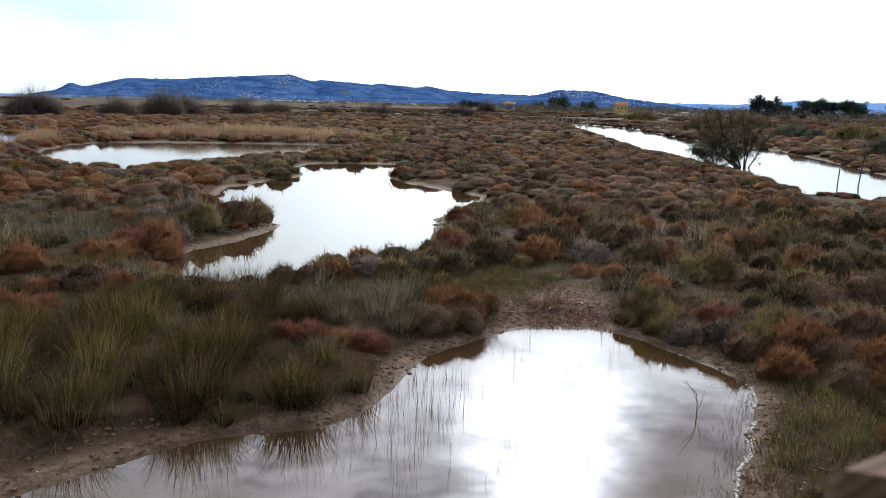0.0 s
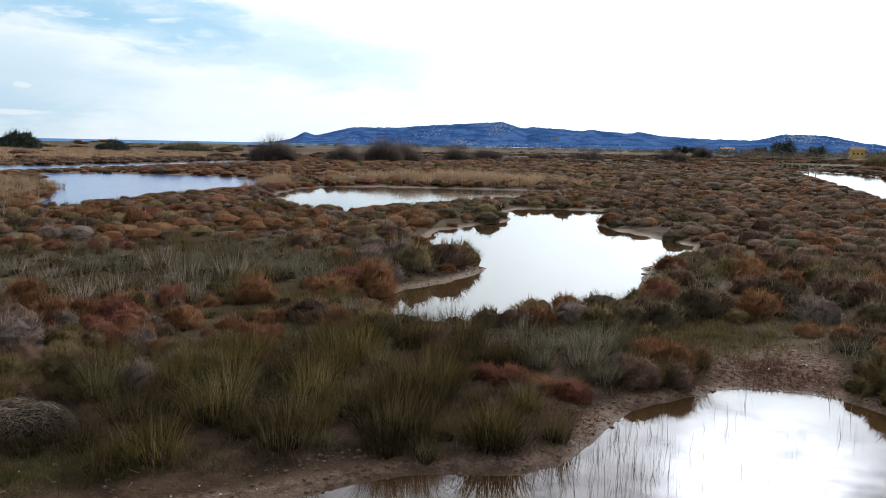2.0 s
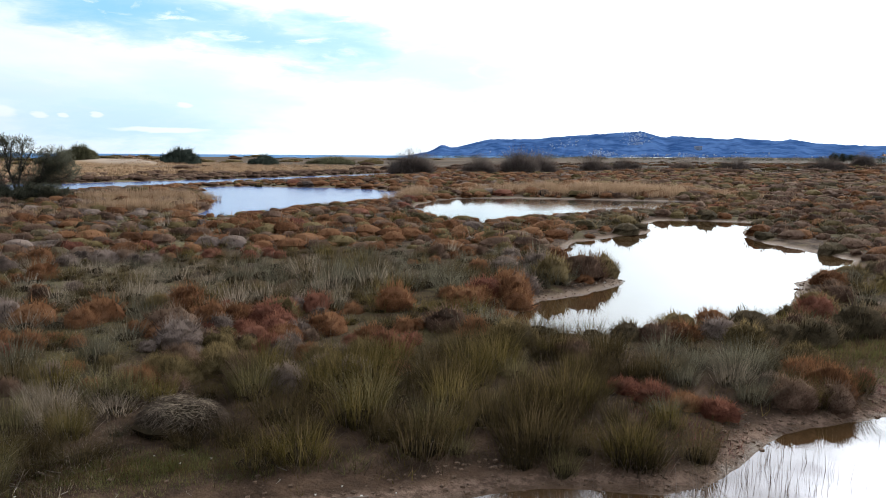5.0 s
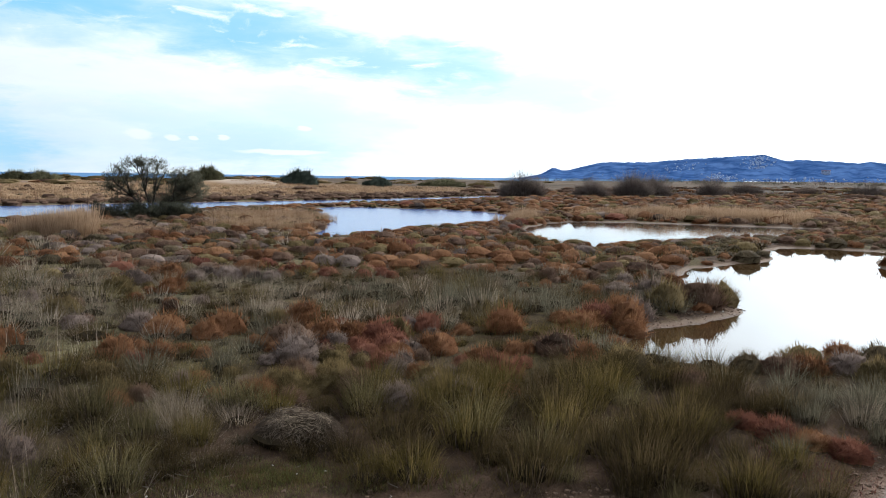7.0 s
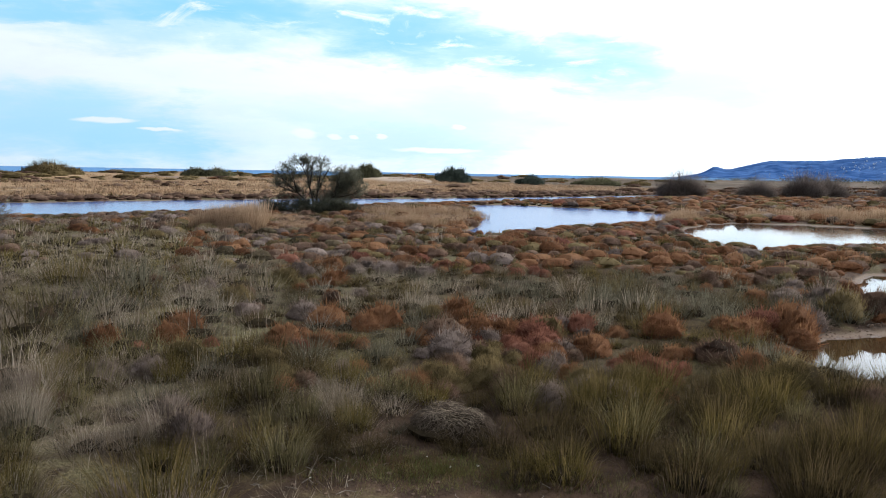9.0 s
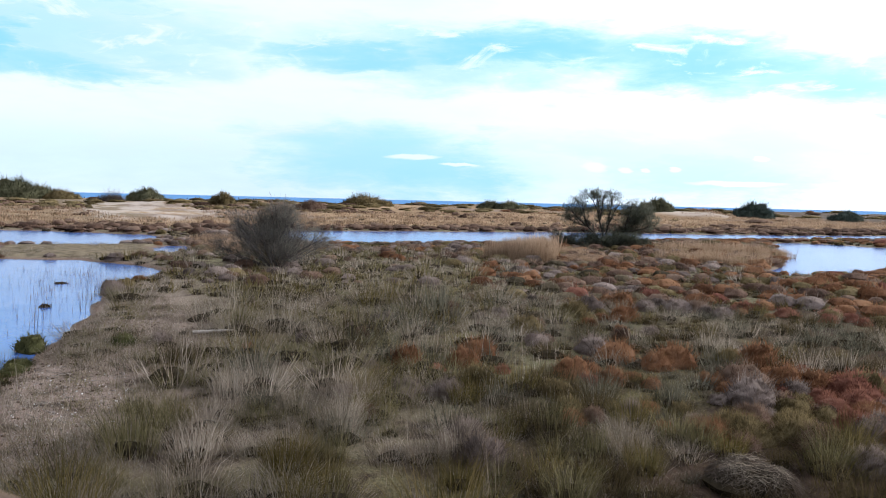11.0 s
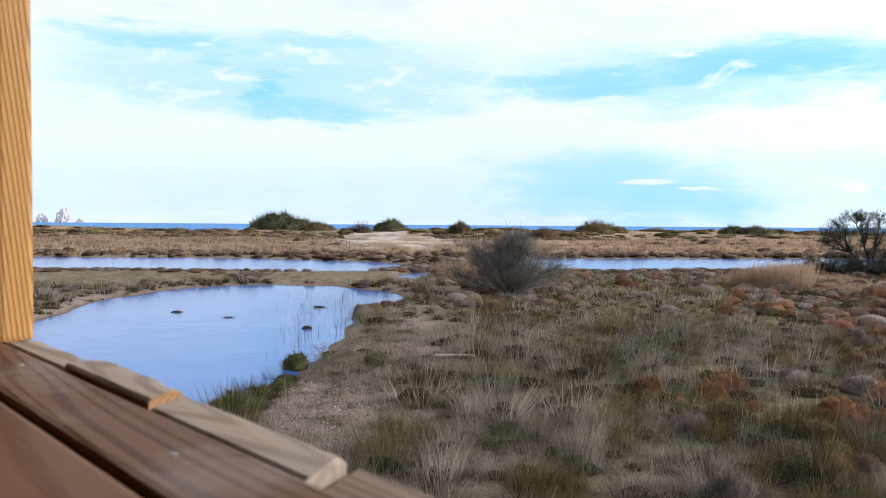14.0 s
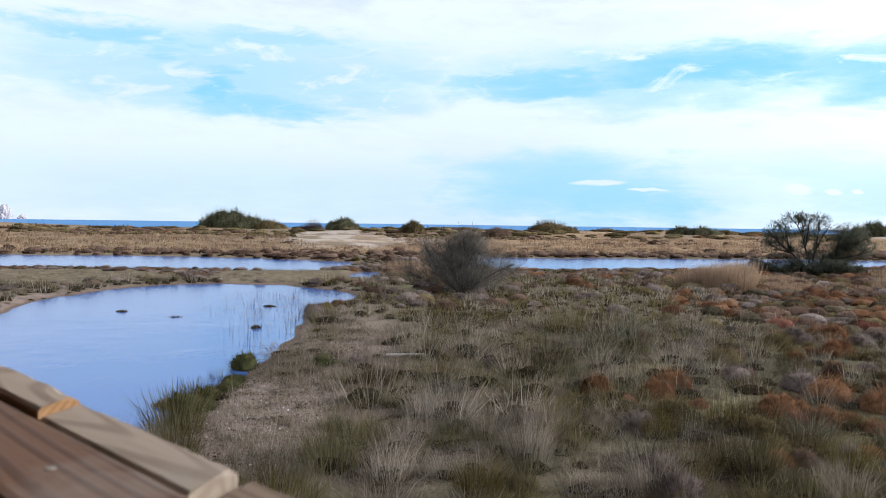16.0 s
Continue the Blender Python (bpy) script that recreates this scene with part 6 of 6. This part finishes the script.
# the willow-like bush on the creek's bank: leaning trunks, a thin hazy crown and a tangle at its foot
open_tree("creek_tree", 17.3, 45.2, -20.5,
          [(-2.8, 0.2, 1.9), (-3.1, -0.4, 2.6), (-2.4, 0.5, 3.2), (-1.7, -0.3, 3.6), (-1.1, 0.4, 3.5), (-0.4, -0.5, 3.5), (0.3, 0.2, 3.4), (0.9, 0.0, 2.9), (1.2, 0.3, 2.2), (-1.5, 0.6, 2.4), (-2.0, -0.5, 2.1)],
          0.055, 30, 0.75, "haze_leaf", 8, 0.26, 0.024, 11, "thin grey-green willow-like tree leaning over the creek bank", "tree",
          dense=[(-1.6, 0.0, 0.8, 1.5, 0.6, 0.7, 260), (-1.0, 0.0, 2.5, 2.1, 0.9, 1.0, 200)])
open_tree("creek_bush", 15.5, 44.6, -20.0, [(1.5 * math.cos(k), 0.8 * math.sin(k), 0.9 + 0.2 * (k % 3)) for k in range(11)], 0.03, 14, 0.5, "tamarisk", 7, 0.28, 0.035, 12,
          "low dark bramble at the creek's edge", "bush")


def bush_at(az_deg, r, w, h, leaf, seed, label, name="dune_bush"):
    """A rounded dense bush, w wide and h high."""
    d = heading(az_deg)
    x, y = d.x * r, d.y * r
    rr = np.random.default_rng(seed)
    t = thing(name, label, "bush", Matrix.Translation((x, y, ground_z(x, y) - 0.1)), "bushes on the dunes" if name == "dune_bush" else "far bushes")
    bare = leaf in ("twig", "mauve")
    lobes = []
    for k in range(5):
        q = 1.0 if k == 0 else rr.uniform(0.45, 0.72)
        v, f, m = shrub(900 if k == 0 else 420, w * 0.40 * q, h * 0.80 * q, h * (0.013 if bare else 0.030), 4 if bare else 6, 8 if bare else 14, rr, 5.0 if bare else 1.7, 0.42 if bare else 0.76)
        off = 0.0 if k == 0 else rr.uniform(0.12, 0.34) * w * (1 if k % 2 else -1)
        v[:, :2] += np.array([d.y, -d.x]) * off + np.array([d.x, d.y]) * (0.0 if k == 0 else rr.uniform(-0.2, 0.1) * w)
        lobes.append((v, f, 0))
    v, f, m = join(*lobes)
    ob = mesh_object("foliage", v, f, [PALETTE[leaf]], 0 * m, outward=rounded_lay(v, 1.3, 0.3 * h))
    ob.parent = t


for az_deg, r, w, h, leaf, seed, label in [
        (93.6, 190, 15, 5.8, "dune_leaf", 21, "large rounded dark green bush on the dune"),
        (90.9, 186, 9, 2.8, "olive", 22, "low spreading olive bush on the dune"),
        (87.8, 180, 7, 2.6, "mauve", 23, "grey leafless bush on the dune"),
        (85.6, 192, 8.5, 4.0, "dune_leaf", 24, "rounded dark green bush on the dune"),
        (80.6, 160, 5, 3.8, "olive", 25, "upright olive-green bush on the sand"),
        (70.7, 190, 14, 3.6, "olive", 26, "wide low bush over a sandy dune"),
        (74.5, 150, 6, 2.6, "brown", 27, "brown dry bush by the reed flats"),
        (61.5, 195, 7, 3.0, "dune_leaf", 28, "pair of low dark bushes on the dune"),
        (60.1, 195, 8, 2.8, "dune_leaf", 29, "low dark bush on the dune"),
        (49.6, 190, 9, 4.4, "dune_leaf", 30, "dark bush behind the tamarisk tree"),
        (43.3, 196, 10, 5.0, "conifer", 31, "dark rounded bush against the sea"),
        (37.7, 205, 8, 3.6, "conifer", 32, "dark bush against the sea"),
        (33.0, 230, 16, 2.8, "dune_leaf", 33, "long low hedge on the dune"),
        (30.1, 240, 9, 2.0, "olive", 34, "low scrub on the dune crest")]:
    bush_at(az_deg, r, w, h, leaf, seed, label)
for az_deg, r, w, h, leaf, seed in [(27.2, 125, 7, 4.4, "twig", 41), (22.2, 130, 6, 3.4, "twig", 42), (19.4, 135, 8, 4.6, "twig", 43), (18.0, 140, 7, 4.2, "twig", 44), (14.1, 150, 7, 3.6, "twig", 58),
                                    (12.0, 180, 7, 2.8, "twig", 45), (4.5, 190, 8, 2.8, "twig", 46), (-1.0, 210, 9, 3.2, "twig", 47), (8.0, 185, 6, 2.4, "mauve", 48),
                                    (-3.2, 260, 7, 5.0, "twig", 49), (-14, 210, 9, 4.5, "olive", 50), (-18.5, 120, 7, 4.0, "olive", 51), (-24, 105, 6, 3.0, "tamarisk", 52),
                                    (-27.5, 95, 6, 3.5, "olive", 53), (-21, 150, 9, 4.5, "olive", 54), (-29.5, 70, 4, 2.6, "tamarisk", 55)]:
    bush_at(az_deg, r, w * 1.1, h * (1.15 if leaf in ("twig", "mauve") else 0.8), leaf, seed, "grey-brown leafless bush on the far plain" if leaf in ("twig", "mauve") else "green-brown bush on the far plain", "field_bush")


def pine_at(az_deg, r, h, w, seed):
    d = heading(az_deg)
    rr = np.random.default_rng(seed)
    x, y = d.x * r, d.y * r
    t = thing("pine_tree", "dark round-crowned pine tree beyond the creek", "tree", Matrix.Translation((x, y, ground_z(x, y) - 0.1)), "pines beyond the creek")
    tips, wood = [], []
    grow((0, 0, 0), (0.05, 0.05, 1), h * 0.5, h * 0.03, 0, [], wood, rr, 0.08)
    top = np.array([0.02 * h, 0.02 * h, h * 0.26])
    for k in range(9):
        a = k * 0.7
        grow(top, (math.cos(a) * w / h * 1.3, math.sin(a) * w / h * 1.3, 0.8), h * 0.42, h * 0.014, 2, tips, wood, rr, 0.3, rise=0.18)
    v, f, m = join(*[(a, b, 0) for a, b in wood])
    mesh_object("trunk", v, f, [BARK], smooth=True).parent = t
    v, f = sprays(tips, 9, h * 0.15, h * 0.06, rr, 0.6)
    mesh_object("crown", v, f, [PALETTE["conifer"]], outward=rounded_lay(v - (0, 0, h * 0.55), 1.2, 0.1)).parent = t


for k, (az_deg, r, h, w) in enumerate([(-21.9, 330, 10.5, 9), (-23.2, 345, 7, 8), (-24.6, 340, 8.5, 8), (-25.6, 345, 9.5, 9), (-27.2, 340, 9, 7), (-30.0, 320, 9, 8),
                                       (-8.2, 380, 8.5, 10), (-10.2, 400, 6.5, 9), (-6.9, 420, 6, 9), (-1.7, 360, 5, 9), (-2.6, 362, 4.6, 8)]):
    pine_at(az_deg, r, h * 0.80, w * 0.95, 60 + k)


def far_woods():
    """Low tree belts along the edge of the plain."""
    lib = []
    for k in range(6):
        tips = [(rng.normal(0, 1, 3) * (2.4, 2.4, 0.7) + (0, 0, 1.4), rng.normal(0, 0.5, 3)) for _ in range(20)]
        v, f = sprays(tips, 6, 0.62, 0.36, rng, 0.8)
        v[:, 2] = np.maximum(v[:, 2], 0)
        lib.append(join((v, f, k % 3)))
    n = 620
    a = np.where(rng.random(n) < 0.6, rng.uniform(-36, -4, n), rng.uniform(-4, 27, n))
    r = rng.uniform(300, 520, n) + 120 * (a > -4)
    x, y = -r * np.sin(np.radians(a)), r * np.cos(np.radians(a))
    scatter("far_tree_belt", lib, x, y, rng.uniform(0.5, 1.1, n) * np.where(a < -4, 1.25, 0.85), [PALETTE["conifer"], PALETTE["twig"], PALETTE["tamarisk"]],
            "far belt of dark and leafless trees", "trees")


far_woods()
sea_stack("rock_islet", 107.6, 4300, 42, 62, 3, "pale pink steep rock islet at sea")
sea_stack("rock_islet", 108.9, 4350, 30, 40, 9, "smaller grey rock islet at sea")
sea_stack("rock_islet", 106.6, 4400, 26, 18, 5, "low pale rock islet at sea")


def house(az_deg, r, w, d_, h, wall, label):
    d = heading(az_deg)
    x, y = d.x * r, d.y * r
    t = thing("farmhouse", label, "house", Matrix.Translation((x, y, ground_z(x, y))) @ Matrix.Rotation(radians(az_deg + 12), 4, "Z"), "houses beyond the marsh")
    bm = bmesh.new()
    box(bm, (w, d_, h), pose(0, 0, h / 2))
    part("wall", bm, wall, t)
    bm = bmesh.new()
    vs = [bm.verts.new(p) for p in [(-w * .55, -d_ * .58, h), (w * .55, -d_ * .58, h), (w * .55, d_ * .58, h), (-w * .55, d_ * .58, h), (-w * .55, 0, h * 1.35), (w * .55, 0, h * 1.35)]]
    for q in [(0, 1, 5, 4), (2, 3, 4, 5), (0, 4, 3), (1, 2, 5), (3, 2, 1, 0)]:
        bm.faces.new([vs[i] for i in q])
    part("roof", bm, ROOF, t)
    for i in range(3):
        bm = bmesh.new()
        box(bm, (w * 0.12, 0.12, h * 0.25), pose((i - 1) * w * 0.3, -d_ / 2 - 0.02, h * 0.55))
        part("window", bm, GLASS_DARK, t)


house(-12.6, 390, 5.5, 5, 3.8, OCHRE, "ochre farmhouse beyond the marsh")
house(-16.9, 300, 2.6, 2.4, 1.3, HOUSE, "small white hut beyond the creek")
house(-4.7, 470, 7, 6, 3.2, HOUSE, "low white house at the plain's edge")


def fence_posts():
    for k in range(9):
        x, y = 19.2 + 0.75 * k + 0.2 * (k % 2), 141 - 1.2 * k * (k % 3) * 0.3 + 3.5
        bm = bmesh.new()
        h = 1.3 + 0.25 * (k % 3)
        bmesh.ops.create_cone(bm, cap_ends=True, segments=7, radius1=0.10, radius2=0.085, depth=h, matrix=pose(0, 0, h / 2 - 0.1, 2 * (k % 2), 1.5 * (k % 3)))
        ob = link_mesh("fence_post", bm, DRIFT)
        ob.location = (x, y, ground_z(x, y))
        tagged(ob, "pale weathered post at the creek's end", "post", group="posts at the creek")


fence_posts()


def stake(x, y, h, tilt, disc):
    t = thing("gauge_stake", "thin dark stake standing in the creek" + (" with a round collar" if disc else ""), "stake", pose(x, y, -0.4), "stakes in the creek")
    bm = bmesh.new()
    bmesh.ops.create_cone(bm, cap_ends=True, segments=8, radius1=0.03, radius2=0.025, depth=h, matrix=pose(0, 0, 0, 0, tilt, 0) @ pose(0, 0, h / 2))
    part("pole", bm, METAL, t)
    if disc:
        bm = bmesh.new()
        bmesh.ops.create_cone(bm, cap_ends=True, segments=14, radius1=0.16, radius2=0.13, depth=0.10, matrix=pose(0, 0, 0, 0, tilt, 0) @ pose(0, 0, h * 0.52))
        part("collar", bm, METAL, t)


stake(18.5, 35.0, 2.0, 6, True)
stake(17.9, 35.6, 1.1, 2, False)


def drowned_twig():
    """A small forked dead twig standing in the shallow pond."""
    r = np.random.default_rng(31)
    out, tips = [], []
    grow((0, 0, -0.15), (0.1, 0.0, 1.0), 0.40, 0.008, 1, tips, out, r, 0.25, (3, 3), 0.3)
    v, f, m = join(*[(a, b, 0) for a, b in out])
    ob = mesh_object("drowned_twig", v, f, [PALETTE["twig"]], smooth=True, outward=np.tile((0.0, 0.0, 1.0), (len(v), 1)))
    ob.location = (2.67, 7.9, 0.0)
    tagged(ob, "small forked dead twig standing in the pond", "twig")


drowned_twig()


def log():
    """A bleached branch lying on the shore."""
    r = np.random.default_rng(4)
    out, tips = [], []
    grow((0, 0, 0), (0.25, 1.0, 0.02), 0.85, 0.075, 1, tips, out, r, 0.10, (1, 1), 0.0)
    v, f, m = join(*[(a, b, 0) for a, b in out])
    v[:, 2] = v[:, 2] * 0.6 + 0.05
    ob = mesh_object("driftwood_log", v, f, [DRIFT], smooth=True)
    ob.location = (-17.6, 2.15, ground_z(-17.6, 2.15) + 0.05)
    tagged(ob, "bleached driftwood branch on the sandy shore", "log")


log()


def litter():
    """Bleached twigs, shells and chips on the bare ground."""
    lib = []
    for k in range(6):
        L = rng.uniform(0.08, 0.22)
        v, f = tube([(0, 0, 0), (L * 0.5, 0.03, 0.02), (L, -0.02, 0.01)], [0.005, 0.0045, 0.003], 4)
        lib.append(join((v, f, 0)))
    for k in range(4):
        v, f = mound(0.017, 0.010, 2, 6)
        lib.append(join((v, f, 1)))
    n = 3000
    a, r = np.radians(rng.uniform(-34, 112, n)), np.sqrt(rng.uniform(4.5 ** 2, 22 ** 2, n))
    x, y = -r * np.sin(a), r * np.cos(a)
    ok = (clearings(x, y) > 0.45) & (shore(x, y) > 0.1)
    x, y = x[ok][:330], y[ok][:330]
    ax, ay = rng.normal(-11.8, 1.8, 420), rng.normal(-0.2, 0.7, 420)
    ok = shore(ax, ay) > 0.15
    x, y = np.concatenate([x, ax[ok]]), np.concatenate([y, ay[ok]])
    scatter("ground_litter", lib, x, y, rng.uniform(0.6, 1.3, len(x)), [DRIFT, BONE], "bleached twigs and shell chips on bare ground", "litter", 0.0)


litter()


def clods():
    """Crumbled mud along the rims of the near ponds and the sandy shore."""
    lib = [join((*mound(0.036, 0.022, 2, 4), 0)) for _ in range(8)]
    n = 60000
    a, r = np.radians(rng.uniform(-34, 112, n)), np.sqrt(rng.uniform(4.5 ** 2, 22 ** 2, n))
    x, y = -r * np.sin(a), r * np.cos(a)
    s = shore(x, y)
    ok = ((s > -0.03) & (s < 0.55)) | ((clearings(x, y) > 0.6) & (s > 0) & (rng.random(n) < 0.25))
    x, y = x[ok][:6500], y[ok][:6500]
    scatter("mud_clods", lib, x, y, rng.uniform(0.2, 1.0, len(x)) ** 1.5 * 1.2, [SOIL], "crumbled brown mud along the pond rims", "mud", 0.004)
    # Small white crumbs strewn along the pond's eastern rim.
    n = 60000
    x, y = rng.uniform(1.4, 4.2, n), rng.uniform(5.5, 11.6, n)
    s = shore(x, y)
    ok = (np.abs(s - 0.005) < 0.016) & (rough(x, y, 0.5, 3) > 0.30)
    ok &= (y < 9.2) | (rng.random(n) < 0.35)
    x, y = x[ok][:420], y[ok][:420]
    scatter("white_rim", lib, x, y, rng.uniform(0.10, 0.60, len(x)) * np.where(y < 9.2, 1.0, 0.5), [BONE], "thin line of small white crumbs along the pond's rim", "foam", -0.004)


clods()

# the bird hide -------------------------------------------------------------------
OUT = Vector((-0.559, 0.829, 0.0))
ALONG = Vector((0.829, 0.559, 0.0))
HIDE = Matrix(((ALONG.x, OUT.x, 0, -0.256), (ALONG.y, OUT.y, 0, -0.215), (0, 0, 1, 0), (0, 0, 0, 1)))   # s along the front, d outwards
SILL = 3.05


def board(name, parent, mat, s, d, z, size, turn=0.0, edge=0.006, label="", lean=0.0):
    """A sawn board with eased, slightly uneven edges; size along s, d, z; its centre at s, d, z."""
    bm = bmesh.new()
    box(bm, size, Matrix.Identity(4))
    bmesh.ops.bevel(bm, geom=bm.edges[:], offset=min(edge, min(size) * 0.3), segments=2, affect="EDGES", profile=0.6)
    ob = part(name, bm, mat, parent, label)
    ob.matrix_basis = Matrix.Translation((s, d, z)) @ Matrix.Rotation(radians(turn), 4, "Z") @ Matrix.Rotation(radians(lean), 4, "Y")
    return ob


def cladding(parent, s_a, s_b, d, top, thick, seed, skew_a=0.0, skew_b=0.0, end=None, face=None):
    """A weathered board with a chipped outer edge; its sawn ends show orange end grain."""
    n = 26
    xs = np.linspace(0, s_b - s_a, n)
    chip = np.array([max(0.0, noise.noise(Vector((x * 14, seed * 3.1, 0)))) * (0.026 if seed == 3 else 0.018 if seed < 4 else 0.006) + abs(noise.noise(Vector((x * 60, seed, 2)))) * 0.003 for x in xs])
    drop = np.array([max(0.0, noise.noise(Vector((x * 9, seed * 1.7, 5)))) * 0.010 for x in xs])
    bm = bmesh.new()
    rows = []
    for x0, c, z in zip(xs, chip, drop):
        k = x0 / xs[-1]
        cut = skew_a * (1 - k) ** 8 + skew_b * k ** 8
        x = x0
        rows.append([bm.verts.new(p) for p in [(x + cut, 0, -2.5), (x + cut, 0, -0.003), (x + cut, 0.003, 0), (x + cut * 0.5, thick * 0.5, 0.0), (x, thick - 0.006 - c, -0.001 - z * 0.3),
                                               (x, thick - c * 0.6, -0.006 - z), (x, thick, -0.03 - z), (x, thick, -2.5)]])
    for a, b in zip(rows, rows[1:]):
        for k in range(8):
            bm.faces.new([a[k], b[k], b[(k + 1) % 8], a[(k + 1) % 8]])
    for row in (rows[0][::-1], rows[-1]):
        bm.faces.new(row).material_index = 1
    bmesh.ops.recalc_face_normals(bm, faces=bm.faces[:])
    ob = part("cladding_board", bm, [face or PINE_CLAD, end or END_GRAIN], parent)
    ob.location = (s_a, d, top)
    return ob


def hide():
    t = thing("bird_hide", "timber bird hide with a long viewing slot", "bird hide", HIDE)
    s0, s1, back, top = -1.62, 2.3, -2.3, 4.25
    # sill: a wide inner shelf, a narrow plank, then the tops of the cladding boards
    board("shelf_plank", t, SHELF, 0.34, 0.0155, SILL - 0.022, (3.9, 0.312, 0.044), label="smooth brown shelf plank")
    board("sill_plank", t, PINE_SILL, 0.34, 0.2155, SILL - 0.021, (3.9, 0.076, 0.046), label="worn brown sill plank with pale scuffs")
    tops = [0.0, 0.002, 0.008, 0.001, -0.009]
    edges = [s0, -1.105, -0.872, -0.675, -0.430, -0.215, 0.0, 0.2, 0.4, 0.605]
    while edges[-1] < s1 - 0.2:
        edges.append(edges[-1] + 0.20 + 0.03 * rng.random())
    for k in range(len(edges) - 1):
        z1 = SILL + (tops[k] if k < len(tops) else -0.014 if edges[k] < 0.5 else 0.0)
        thick = (0.040, 0.043, 0.046, 0.050, 0.062)[k] if k < 5 else 0.040 if edges[k] < 0.5 else 0.055
        cladding(t, edges[k] + 0.002, edges[k + 1] - 0.002, 0.2555 if k < 4 else 0.2605, z1, thick, k + 1, *(((0.0, 0.0), (0.0, 0.0), (0.0, 0.03), (0.03, 0.027), (0.027, 0.02))[k] if k < 5 else (0.02, 0.02)), END_GRAIN if k == 2 else PINE_CLAD, PINE_SILL if edges[k] > 0.5 else PINE_CLAD if k < 4 else CLAD_BROWN)
    # jamb lining and the batten outside it
    board("jamb_board", t, PINE_JAMB, -1.140, 0.103, SILL + 0.45, (0.036, 0.255, 0.90), label="orange pine jamb board with flame grain")
    board("jamb_batten", t, PINE_BATTEN, -1.138, 0.270, SILL + 0.45, (0.046, 0.042, 0.90), label="honey-coloured pine batten")
    board("jamb_board", t, PINE_JAMB, 2.1, 0.115, SILL + 0.45, (0.036, 0.255, 0.90))
    # front above the slot, side, back, roof, floor and posts
    board("lintel_board", t, PINE_DARK, 0.34, 0.23, SILL + 1.02, (3.9, 0.10, 0.24))
    board("side_wall", t, PINE_DARK, s0 + 0.02, -1.0, 3.0, (0.04, 2.6, 2.5))
    board("side_wall", t, PINE_DARK, s1 - 0.02, -1.0, 3.0, (0.04, 2.6, 2.5))
    board("side_panel", t, PINE_DARK, -1.40, 0.25, SILL + 0.45, (0.46, 0.04, 0.9))
    board("back_wall", t, PINE_DARK, 0.34, back + 0.02, 3.0, (3.9, 0.04, 2.5))
    board("roof_panel", t, PINE_DARK, 0.34, -0.95, top + 0.03, (4.1, 2.9, 0.06))
    board("floor_deck", t, PINE_DARK, 0.34, -1.02, 1.72, (3.9, 2.5, 0.06))
    for s in (s0 + 0.06, s1 - 0.06):
        for d in (0.16, back + 0.1):
            board("post", t, PINE_DARK, s, d, 0.95, (0.12, 0.12, 1.95))
    # nail heads on the sill
    for s, d in ((-0.92, 0.226), (-0.50, 0.214), (-0.72, 0.10), (-0.30, 0.225)):
        bm = bmesh.new()
        bmesh.ops.create_cone(bm, cap_ends=True, segments=10, radius1=0.0036, radius2=0.003, depth=0.0012, matrix=pose(s, d, SILL + 0.0022))
        part("screw_head", bm, DRIFT, t)


hide()
